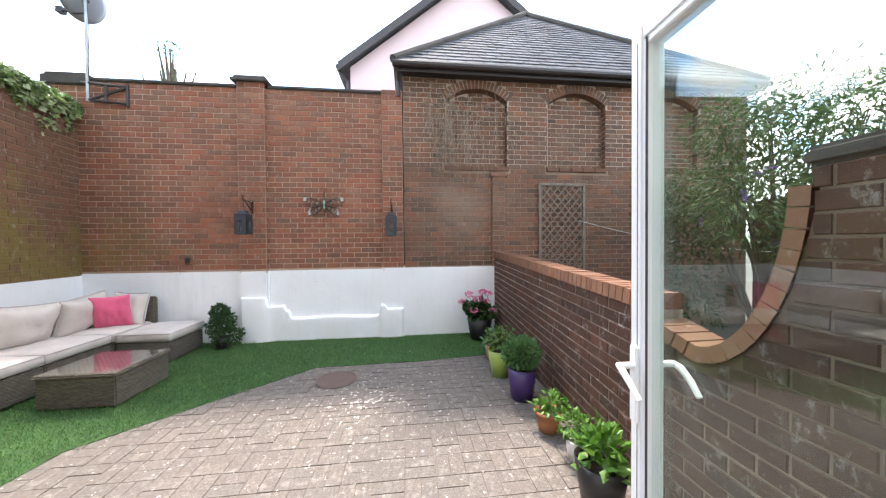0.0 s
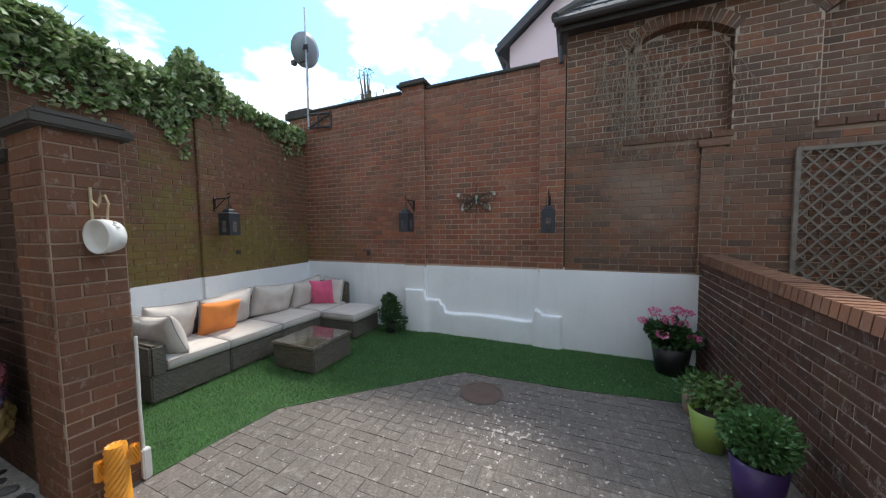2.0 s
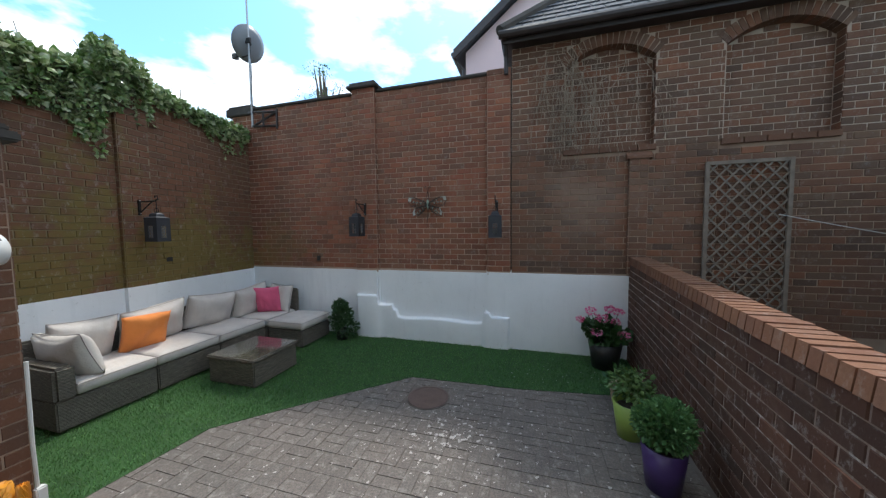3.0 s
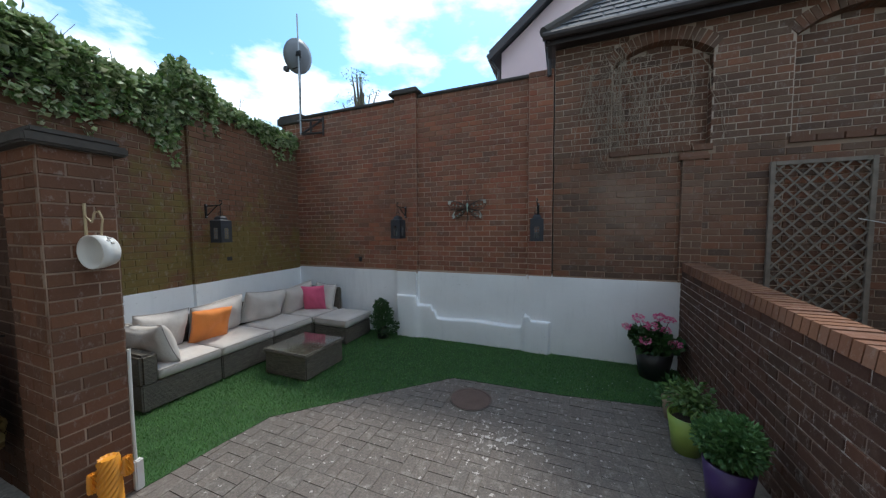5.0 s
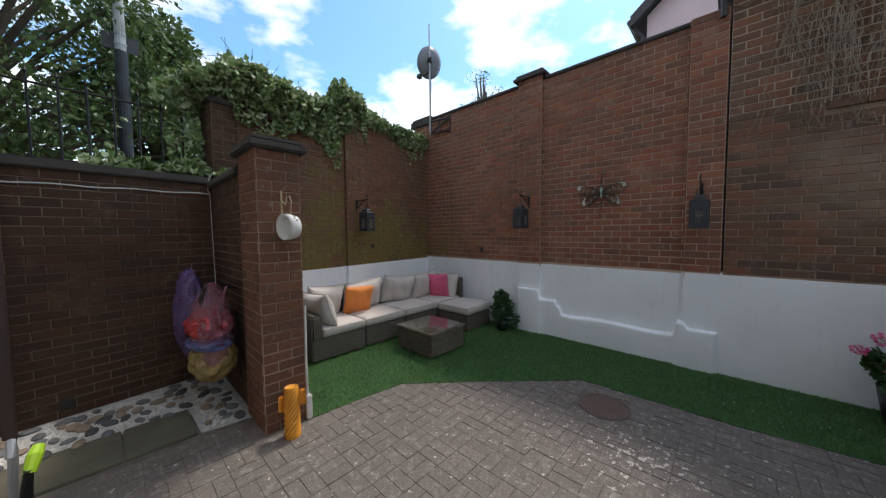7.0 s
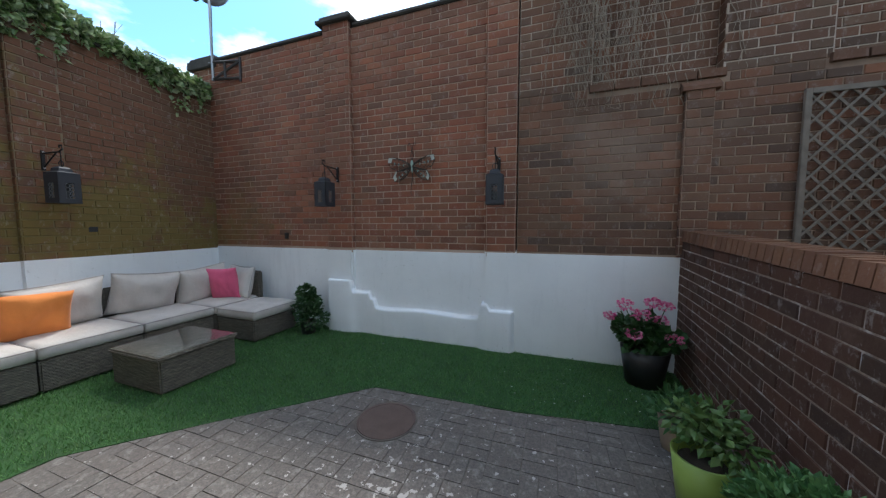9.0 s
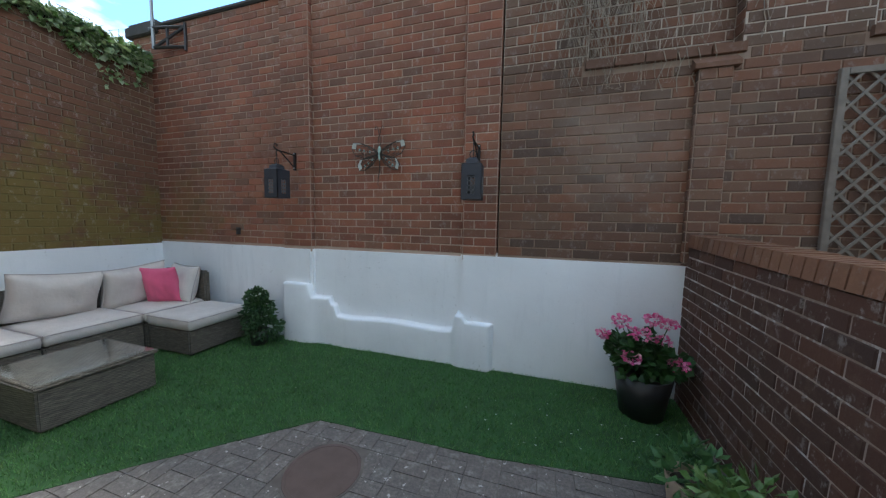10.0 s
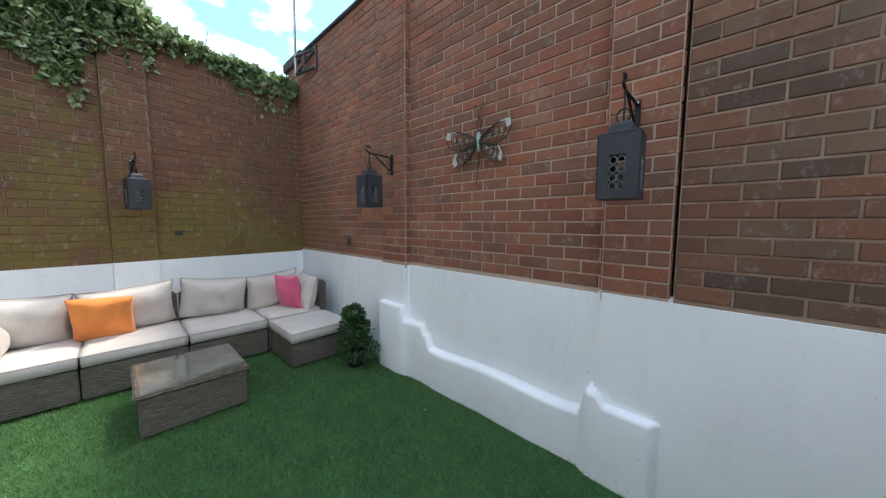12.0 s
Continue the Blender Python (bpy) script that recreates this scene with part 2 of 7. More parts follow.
def box_obj(name, x0, y0, z0, x1, y1, z1, material, parent=None, bev=0.0, label=""):
    bm = bmesh.new()
    bm_box(bm, x0, y0, z0, x1, y1, z1)
    if bev:
        bmesh.ops.bevel(bm, geom=bm.edges[:], offset=bev, segments=2, affect="EDGES")
    return obj(name, bm, material, parent, label)


def tube(bm, pts, r, sides=8):
    """A round bar along a line of points; r is one radius or one for each point."""
    rings, up = [], Vector((0.13, 0.21, 0.97))
    pts = [Vector(p) for p in pts]
    for i, p in enumerate(pts):
        d = (pts[min(i + 1, len(pts) - 1)] - pts[max(i - 1, 0)]).normalized()
        a = d.cross(up)
        a = (a if a.length > 0.05 else d.cross(Vector((1, 0, 0)))).normalized()
        b = d.cross(a)
        rr = r[i] if isinstance(r, (list, tuple)) else r
        rings.append([bm.verts.new(p + (a * math.cos(k * 2 * math.pi / sides) + b * math.sin(k * 2 * math.pi / sides)) * rr) for k in range(sides)])
    for r0, r1 in zip(rings, rings[1:]):
        for k in range(sides):
            bm.faces.new((r0[k], r0[(k + 1) % sides], r1[(k + 1) % sides], r1[k]))
    bm.faces.new(rings[0][::-1])
    bm.faces.new(rings[-1])


def lathe(bm, profile, sides=24, centre=(0, 0, 0)):
    """A turned body from (radius, height) pairs."""
    cx, cy, cz = centre
    rings = []
    for r, z in profile:
        rings.append([bm.verts.new((cx + r * math.cos(k * 2 * math.pi / sides), cy + r * math.sin(k * 2 * math.pi / sides), cz + z)) for k in range(sides)])
    for r0, r1 in zip(rings, rings[1:]):
        for k in range(sides):
            bm.faces.new((r0[k], r0[(k + 1) % sides], r1[(k + 1) % sides], r1[k]))
    if profile[0][0] > 0.001:
        bm.faces.new(rings[0][::-1])
    if profile[-1][0] > 0.001:
        bm.faces.new(rings[-1])


# ---- brickwork ----
BL, BH, BJ, BD = 0.225, 0.083, 0.0095, 0.006   # brick module, course, joint, depth that a brick stands proud of the joint
BRICK_V = [(-0.5, 0, -0.5), (0.5, 0, -0.5), (0.5, 0, 0.5), (-0.5, 0, 0.5), (-0.48, -1, -0.45), (0.48, -1, -0.45), (0.48, -1, 0.45), (-0.48, -1, 0.45)]
BRICK_F = [(4, 5, 6, 7), (0, 1, 5, 4), (1, 2, 6, 5), (2, 3, 7, 6), (3, 0, 4, 7)]
PAVER_V = [(-0.5, 0, -0.5), (0.5, 0, -0.5), (0.5, 0, 0.5), (-0.5, 0, 0.5), (-0.494, -1, -0.487), (0.494, -1, -0.487), (0.494, -1, 0.487), (-0.494, -1, 0.487)]
UNIT = {}


def unit_brick(material, shape):
    """One brick of unit size that shows its face to -y."""
    if material.name not in UNIT:
        me = bpy.data.meshes.new("brick")
        me.from_pydata(shape, [], BRICK_F)
        me.materials.append(material)
        UNIT[material.name] = me
    return UNIT[material.name]


def lay(wall, pieces, tone, near, limit=300, name="brick", shape=None):
    """pieces: (matrix) of each brick. Those that near() picks become bricks of their own, the rest one mesh."""
    own = [m for m in pieces if near(m.translation)][:limit]
    keep = set(id(m) for m in own)
    rest = [m for m in pieces if id(m) not in keep]
    shape = shape or BRICK_V
    me = unit_brick(BR[tone][0] if isinstance(tone, str) else tone[0], shape)
    for m in own:
        o = new(name, me)
        o.parent = wall
        o.matrix_world = m
    if rest:
        vs, fs = [], []
        for m in rest:
            k = len(vs)
            vs += [tuple(m @ Vector(v)) for v in shape]
            fs += [tuple(i + k for i in f) for f in BRICK_F]
        me2 = bpy.data.meshes.new("brickwork")
        me2.from_pydata(vs, [], fs)
        me2.materials.append(BR[tone][1] if isinstance(tone, str) else tone[1])
        o = new("brickwork", me2)
        o.parent = wall
        tagged(o, kind="stuff")


def courses(origin, u, length, z0, z1, skip=None, tilt=0.0, phase=0, header=False):
    """Running-bond bricks on the upright plane through origin along u, showing to the right-hand side of u turned to -y."""
    u = Vector(u).normalized()
    out = []
    rot = Matrix(((u.x, -u.y, 0, 0), (u.y, u.x, 0, 0), (0, 0, 1, 0), (0, 0, 0, 1)))
    n = max(1, round((z1 - z0) / BH))
    h = (z1 - z0) / n
    for k in range(n):
        s = -BL * (0.5 if (k + phase) % 2 else 0.0)
        while s < length - 0.01:
            a, b = max(s, 0), min(s + BL, length)
            s += BL
            if b - a < 0.03:
                continue
            z = z0 + (k + 0.5) * h
            runs = [(a, b)]
            if skip:
                cells = [a + (b - a) * (i + 0.5) / 12 for i in range(12)]
                runs, start = [], None
                for i, q in enumerate(cells + [None]):
                    free = q is not None and not skip(q, z)
                    if free and start is None:
                        start = a + (b - a) * i / 12
                    if not free and start is not None:
                        runs.append((start, a + (b - a) * i / 12))
                        start = None
            for r0, r1 in runs:
                if r1 - r0 < 0.025:
                    continue
                c = (r0 + r1) / 2
                d = BD + random.uniform(-0.002, 0.0025)
                m = Matrix.Translation(Vector(origin) + u * c + Vector((0, 0, z + random.uniform(-0.0015, 0.0015) + tilt * c))) @ rot @ pose(0, 0, 0, 0, -math.degrees(math.atan(tilt)), random.uniform(-0.3, 0.3)) @ Matrix.Diagonal((r1 - r0 - BJ, d, h - BJ, 1))
                out.append(m)
    return out


BRICKJOBS = []   # the brickwork is laid last


def wall_tags(ob, label):
    return tagged(ob, label, "wall", kind="structure")

# ---- the setting ----
YB, YP = 4.45, 4.39          # back wall, and the face of its piers
LX0, LSL = -4.62, 0.11       # left wall: x at the back corner, and how it leans over y


def left_x(y):
    return LX0 + (YB - y) * LSL


HY = -1.09                   # face of the house wall
WT = 1.16                    # top of the white render

# ground: one sheet, with paving and turf laid on it
bm = bmesh.new()
bm_box(bm, -400, -400, -0.30, 400, 400, -0.045)
tagged(obj("ground", bm, SOIL), "bare brown soil under and round the yard", "ground", kind="structure")

# back wall
bm = bmesh.new()
bm_box(bm, LX0 - 0.35, YB, -0.04, 0.245, YB + 0.045, 4.05)
bm_box(bm, LX0 - 0.35, YB + 0.045, -0.04, 0.19, YB + 0.33, 4.05)
wall_back = wall_tags(obj("wall_back", bm, MORTAR), "tall weathered red brick garden wall with white rendered foot")
BRICKJOBS.append((wall_back, lambda: courses((LX0, YB, 0), (1, 0, 0), 4.86, WT, 4.05, lambda c, z: 2.29 < c < 2.69 or c > 4.53) + courses((LX0 - 0.35, YB, 0), (1, 0, 0), 0.35, 3.3, 4.05) + courses((LX0 - 0.35, YB + 0.33, 0), (0, -1, 0), 0.33, 3.3, 4.05), "red", lambda p: -2.2 < p.x < 0.1 and 1.1 < p.z < 3.4))
for name, x0, x1, top in (("pier_west", -2.33, -1.93, 4.12), ("pier_east", -0.09, 0.24, 4.10)):
    bm = bmesh.new()
    bm_box(bm, x0, YP, WT - 0.06, x1, YB - 0.002, top)
    p = wall_tags(obj(name, bm, MORTAR), "flat red brick pier on the garden wall")
    BRICKJOBS.append((p, lambda x0=x0, x1=x1, top=top: courses((x0, YP, 0), (1, 0, 0), x1 - x0, WT, top) + courses((x1, YP, 0), (0, 1, 0), YB - YP, WT, top) + courses((x0, YB, 0), (0, -1, 0), YB - YP, WT, top), "red", lambda p: True))
# dark box keeps sky out of the open joint and supplies its shade
tagged(box_obj("joint_shade", 0.2, YB + 0.05, 0.5, 0.3, YB + 0.2, 4.1, DARKP), "dark box behind an open joint, standing in for its shade", "wall joint", kind="structure")
# stone copings
for x0, x1, z in ((LX0 - 0.3, -2.37, 4.05), (-1.89, -0.09, 4.05)):
    tagged(box_obj("coping", x0, YB - 0.035, z, x1, YB + 0.36, z + 0.05, STONE, None, 0.012), "dark weathered coping on the brick wall", "coping", kind="structure")
bm = bmesh.new()
bm_box(bm, -2.41, YP - 0.06, 4.12, -1.86, YB + 0.36, 4.17)
bm_box(bm, -2.37, YP - 0.03, 4.17, -1.9, YB + 0.33, 4.215)
bmesh.ops.bevel(bm, geom=bm.edges[:], offset=0.01, segments=2, affect="EDGES")
tagged(obj("pier_cap", bm, STONE), "dark stone cap on the brick pier", "pier cap", kind="structure")

# white render along the foot of the back wall, with the lumps of old footings under it
def rendered(name, boxes, label):
    for b in boxes:
        bm = bmesh.new()
        bm_box(bm, *b)
        bmesh.ops.bevel(bm, geom=bm.edges[:], offset=0.03, segments=4, affect="EDGES")
        tagged(obj(name, bm, WHITE), label, "rendered wall", kind="structure")


rendered("wall_render_back", [(LX0 - 0.2, YB - 0.016, -0.04, 0.0, YB + 0.1, WT), (-2.345, YP - 0.016, -0.04, -1.915, YB + 0.09, WT - 0.003),
                              (-0.11, YP - 0.015, -0.04, 1.84, YB + 0.095, WT + 0.018)], "white painted render along the foot of the wall")


def footing_top(x):
    """Height of the old footing along the wall: a block, two steps down, a long sagging bench, a block with a nub."""
    def ease(a, b):
        t = min(1.0, max(0.0, (x - a) / (b - a)))
        return t * t * (3 - 2 * t)
    z = 0.72 - 0.16 * ease(-1.95, -1.91) - 0.11 * ease(-1.69, -1.64) - 0.085 * ease(-1.61, -1.57)
    z += 0.035 * math.exp(-((x + 1.63) / 0.05) ** 2)
    z += 0.012 * math.sin(x * 5.1) * ease(-1.6, -1.4) * (1 - ease(-0.3, -0.16))
    z += 0.115 * ease(-0.18, -0.14) + 0.062 * math.exp(-((x + 0.105) / 0.058) ** 6)
    return z


def footing():
    """One plastered body: upright front, rounded shoulder, sloping top that dies into the wall."""
    bm = bmesh.new()
    rows, n = [], 150
    for i in range(n + 1):
        x = -2.345 + (0.262 + 2.345) * i / n
        end = min(1.0, 14.0 * min(x + 2.345, 0.262 - x) + 0.25)
        top = footing_top(x)
        wob = 0.010 * noise.noise(Vector((x * 2.6, 3.1, 0)))
        bench = 1 / (1 + math.exp(-(x + 1.9) / 0.03)) - 1 / (1 + math.exp(-(x + 0.15) / 0.015))
        front = YB - 0.016 - (0.122 - 0.045 * bench + wob) * end
        back = YB + 0.01
        row = []
        for z, d in ((-0.04, 0.0), (0.08, 0.0), (0.18, 0.0), (0.27, 0.0)):
            row.append((x, front + 0.007 * noise.noise(Vector((x * 4, z * 6, 1))), z))
        rad = 0.028
        for k in range(7):
            a = math.pi / 2 * k / 6
            row.append((x, front + rad * (1 - math.cos(a)), top - rad + rad * math.sin(a)))
        row.append((x, (front + back) / 2 + 0.02, top + 0.004))
        row.append((x, back - 0.03, top + 0.014))
        row.append((x, back, top + 0.05))
        rows.append([bm.verts.new(p) for p in row])
    for a, b in zip(rows, rows[1:]):
        for k in range(len(a) - 1):
            bm.faces.new((a[k], b[k], b[k + 1], a[k + 1]))
    for row in (rows[0][::-1], rows[-1]):
        foot = bm.verts.new((row[0].co.x, YB + 0.01, -0.04))
        bm.faces.new([*row, foot])
    bmesh.ops.recalc_face_normals(bm, faces=bm.faces[:])
    return bm


tagged(obj("render_ledge", footing(), WHITE, smooth=True), "white painted stepped ledge of an old footing", "rendered wall", kind="structure")


# left wall
L_A, L_B = (LX0, YB), (left_x(0.81), 0.81)
L_U = Vector((L_A[0] - L_B[0], L_A[1] - L_B[1], 0)).normalized()
L_LEN = math.hypot(L_A[0] - L_B[0], L_A[1] - L_B[1])
# wall runs from the near end to the corner; its face looks to +x
L_N = Vector((L_U.y, -L_U.x, 0))


def prism(bm, a, u, length, n, d0, d1, z0, z1):
    """A box along u from a, between the depths d0 and d1 along n."""
    a, u, n = Vector((a[0], a[1], 0)), Vector(u), Vector(n)
    q = [a + n * d0, a + u * length + n * d0, a + u * length + n * d1, a + n * d1]
    vs = [bm.verts.new((p.x, p.y, z)) for z in (z0, z1) for p in q]
    for f in ((0, 1, 2, 3), (4, 7, 6, 5), (0, 4, 5, 1), (1, 5, 6, 2), (2, 6, 7, 3), (3, 7, 4, 0)):
        bm.faces.new([vs[i] for i in f])
    bmesh.ops.recalc_face_normals(bm, faces=bm.faces[:])


def face_courses(a, u, length, z0, z1, skip=None, **k):
    """courses() on a wall whose face lies to the left of -u; a is its start."""
    return courses((a[0], a[1], 0), u, length, z0, z1, skip, **k)


bm = bmesh.new()
prism(bm, L_B, L_U, 1.89, L_N, 0, -0.3, -0.04, 3.26)
prism(bm, Vector((*L_B, 0)) + L_U * 1.89, L_U, L_LEN - 1.89, L_N, 0, -0.3, -0.04, 3.56)
wall_left = wall_tags(obj("wall_left", bm, MORTAR_DAMP), "tall damp red brick wall with green algae")
bm = bmesh.new()
prism(bm, L_B, L_U, 1.54, L_N, 0.02, -0.33, 3.26, 3.31)
part("coping", bm, STONE, wall_left)
bm = bmesh.new()
prism(bm, Vector((*L_B, 0)) + L_U * 1.50, L_U, L_LEN - 1.50, L_N, 0.02, -0.33, 3.56, 3.61)
part("coping", bm, STONE, wall_left)
BRICKJOBS.append((wall_left, lambda: courses((*L_B, 0), L_U, L_LEN, WT - 0.06, 3.56, lambda c, z: 1.54 < c < 1.89 or (c < 1.6 and z > 3.26)), "damp", lambda p: p.y > 1.4 and p.z < 2.4))
bm = bmesh.new()
pl0 = Vector((*L_B, 0)) + L_U * 1.54
prism(bm, pl0, L_U, 0.35, L_N, -0.01, 0.055, WT - 0.06, 3.54)
pier_left = wall_tags(obj("pier_left", bm, MORTAR_DAMP), "flat damp brick pier on the garden wall")
BRICKJOBS.append((pier_left, lambda: courses(pl0 + L_N * 0.055, L_U, 0.35, WT - 0.06, 3.54) + courses(pl0, L_N, 0.055, WT - 0.06, 3.54) + courses(pl0 + L_U * 0.35 + L_N * 0.055, -L_N, 0.055, WT - 0.06, 3.54), "damp", lambda p: True))
bm = bmesh.new()
prism(bm, L_B, L_U, L_LEN, L_N, 0.016, -0.1, -0.04, WT - 0.055)
prism(bm, pl0 - L_U * 0.01, L_U, 0.37, L_N, 0.072, -0.1, -0.04, WT - 0.05)
tagged(obj("wall_render_left", bm, WHITE), "white painted render along the foot of the wall", "rendered wall", kind="structure")
# corner pier
bm = bmesh.new()
bm_box(bm, LX0 - 0.45, YB - 0.05, 3.98, LX0 + 0.18, YB + 0.42, 4.12)
bm_box(bm, LX0 - 0.42, YB - 0.02, 4.12, LX0 + 0.14, YB + 0.38, 4.17)
bmesh.ops.bevel(bm, geom=bm.edges[:], offset=0.012, segments=2, affect="EDGES")
tagged(obj("pier_cap", bm, STONE), "dark stone cap on the corner of the wall", "pier cap", kind="structure")

# lower wall of the side passage, its coping, and the brick pier of the boundary
N_A = (left_x(-1.4), -1.4)
N_LEN = (0.81 + 1.4) / L_U.y
bm = bmesh.new()
prism(bm, N_A, L_U, N_LEN, L_N, 0, -0.3, -0.04, 2.24)
wall_passage = wall_tags(obj("wall_passage", bm, MORTAR_SHADE), "red brick boundary wall of the side passage, darkened for shade")
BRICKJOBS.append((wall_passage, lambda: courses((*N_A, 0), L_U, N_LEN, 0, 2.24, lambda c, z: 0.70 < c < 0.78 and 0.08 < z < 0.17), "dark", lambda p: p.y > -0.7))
bm = bmesh.new()
prism(bm, N_A, L_U, N_LEN, L_N, 0.05, -0.34, 2.24, 2.32)
bmesh.ops.bevel(bm, geom=bm.edges[:], offset=0.012, segments=2, affect="EDGES")
tagged(obj("coping", bm, STONE), "grey concrete coping on the passage wall", "coping", kind="structure")
pb = Vector((left_x(0.54), 0.54, 0)) - L_N * 0.02
bm = bmesh.new()
prism(bm, pb, L_U, 0.34, L_N, -0.34, 0.0, 2.3, 3.22)
pier_boundary = wall_tags(obj("pier_boundary", bm, MORTAR_SHADE), "square brick pier on the boundary wall")
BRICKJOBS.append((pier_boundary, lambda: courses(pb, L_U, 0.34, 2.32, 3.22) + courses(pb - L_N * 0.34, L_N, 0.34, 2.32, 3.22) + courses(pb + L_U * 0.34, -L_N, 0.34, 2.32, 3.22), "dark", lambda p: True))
bm = bmesh.new()
prism(bm, pb - L_U * 0.04, L_U, 0.42, L_N, -0.38, 0.04, 3.22, 3.29)
bmesh.ops.bevel(bm, geom=bm.edges[:], offset=0.012, segments=2, affect="EDGES")
tagged(obj("pier_cap", bm, STONE), "stone cap on the boundary pier", "pier cap", kind="structure")

# stub wall with its end pillar between passage and yard
SX0, SX1, SY0, SY1, SZ = -2.90, -2.42, 0.47, 0.80, 2.34
bm = bmesh.new()
bm_box(bm, left_x(0.6), SY0 + 0.03, -0.04, SX0, SY1 - 0.03, 2.2)
wall_stub = wall_tags(obj("wall_stub", bm, MORTAR_SHADE), "short brick wall between passage and yard")
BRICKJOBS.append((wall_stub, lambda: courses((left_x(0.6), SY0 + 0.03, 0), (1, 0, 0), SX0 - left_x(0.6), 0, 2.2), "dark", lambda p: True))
tagged(box_obj("coping", left_x(0.6), SY0 - 0.02, 2.2, SX0 - 0.05, SY1 + 0.02, 2.27, STONE, None, 0.012), "concrete coping on the short wall", "coping", kind="structure")
bm = bmesh.new()
bm_box(bm, SX0, SY0, -0.04, SX1, SY1, SZ)
pillar = wall_tags(obj("pillar", bm, MORTAR_PILLAR), "square dark brick pillar at the end of the short wall")
BRICKJOBS.append((pillar, lambda: courses((SX0, SY0, 0), (1, 0, 0), SX1 - SX0, 0, SZ) + courses((SX1, SY0, 0), (0, 1, 0), SY1 - SY0, 0, SZ, phase=1) + courses((SX1, SY1, 0), (-1, 0, 0), SX1 - SX0, 0, SZ), "damp", lambda p: p.y < 0.8))
bm = bmesh.new()
bm_box(bm, SX0 - 0.06, SY0 - 0.06, SZ, SX1 + 0.06, SY1 + 0.06, SZ + 0.06)
bm_box(bm, SX0 - 0.03, SY0 - 0.03, SZ + 0.06, SX1 + 0.03, SY1 + 0.03, SZ + 0.10)
bmesh.ops.bevel(bm, geom=bm.edges[:], offset=0.012, segments=2, affect="EDGES")
tagged(obj("pillar_cap", bm, STONE), "dark stone cap on the brick pillar", "pillar cap", kind="structure")

# low wall on the other side: its courses climb a little towards the back
W_Y0, W_Y1, W_X0, W_X1 = 0.84, 4.37, 1.73, 1.80
W_U = Vector((W_X0 - W_X1, W_Y0 - W_Y1, 0)).normalized()      # from the back towards the house
W_LEN = math.hypot(W_X0 - W_X1, W_Y0 - W_Y1)
W_N = Vector((W_U.y, -W_U.x, 0))                               # towards the yard
W_FAR, W_SLOPE = 1.313, -0.050                                  # top of the brickwork at the back, and its fall


def sheared(bm, a, u, length, n, d0, d1, z0, z1, tilt):
    a, u, n = Vector((a[0], a[1], 0)), Vector(u), Vector(n)
    q = [(a + n * d0, 0), (a + u * length + n * d0, tilt * length), (a + u * length + n * d1, tilt * length), (a + n * d1, 0)]
    vs = [bm.verts.new((p.x, p.y, z + dz)) for z in (z0, z1) for p, dz in q]
    for f in ((0, 1, 2, 3), (4, 7, 6, 5), (0, 4, 5, 1), (1, 5, 6, 2), (2, 6, 7, 3), (3, 7, 4, 0)):
        bm.faces.new([vs[i] for i in f])
    bmesh.ops.recalc_face_normals(bm, faces=bm.faces[:])


W_A = (W_X1, W_Y1)
bm = bmesh.new()
sheared(bm, W_A, W_U, W_LEN, W_N, 0, -0.215, -0.3, W_FAR, W_SLOPE)
wall_low = wall_tags(obj("wall_low", bm, MORTAR_LOW), "low dark brick wall with a brick-on-edge top")
BRICKJOBS.append((wall_low, lambda: courses((*W_A, 0), W_U, W_LEN, W_FAR - 17 * BH, W_FAR, tilt=W_SLOPE), "low", lambda p: p.z > 0.2 and p.y < 3.9))


def cap_row():
    out = []
    k, w = 0, 0.072
    rot = Matrix(((W_U.x, -W_U.y, 0, 0), (W_U.y, W_U.x, 0, 0), (0, 0, 1, 0), (0, 0, 0, 1)))
    while k * w < W_LEN - 0.02:
        c = (k + 0.5) * w
        base = Vector((*W_A, 0)) + W_U * c - W_N * 0.10 + Vector((0, 0, W_FAR + W_SLOPE * c))
        out.append(Matrix.Translation(base) @ rot @ pose(0, 0, 0, 0, 0, random.uniform(-0.6, 0.6)) @ pose(0, 0, 0.0, -90, 0, 0) @ Matrix.Diagonal((w - 0.007, 0.098 + random.uniform(-0.003, 0.003), 0.235, 1)))
        k += 1
    return out


BRICKJOBS.append((wall_low, cap_row, "orange", lambda p: True))

# end of the low wall: a lower bay whose top sweeps up to the high wall beside the house
SW_X = W_X0 + 0.01
bm = bmesh.new()


def sweep_z(y):
    """Top of the swept bay over y: it dips, then climbs steeply to the high end."""
    if y > 0.56:
        return 0.95 + (y - 0.56) * 0.25
    t = min(1.0, (0.56 - y) / 0.46)
    return 0.95 + 0.85 * (1 - math.sqrt(max(0.0, 1 - t * t)))


ys = [W_Y0 - i * 0.0425 for i in range(0, 46)]
lo, hi = [], []
for y in ys:
    lo.append((y, -0.05))
    hi.append((y, sweep_z(y)))
for (y0, b0), (y1, b1), (_, h0), (_, h1) in zip(lo, lo[1:], hi, hi[1:]):
    vs = [bm.verts.new(v) for v in ((SW_X, y0, b0), (SW_X, y1, b1), (SW_X, y1, h1), (SW_X, y0, h0), (SW_X + 0.215, y0, b0), (SW_X + 0.215, y1, b1), (SW_X + 0.215, y1, h1), (SW_X + 0.215, y0, h0))]
    for f in ((0, 3, 2, 1), (4, 5, 6, 7), (3, 7, 6, 2), (0, 4, 7, 3), (1, 2, 6, 5), (0, 1, 5, 4)):
        bm.faces.new([vs[i] for i in f])
bmesh.ops.remove_doubles(bm, verts=bm.verts[:], dist=0.0005)
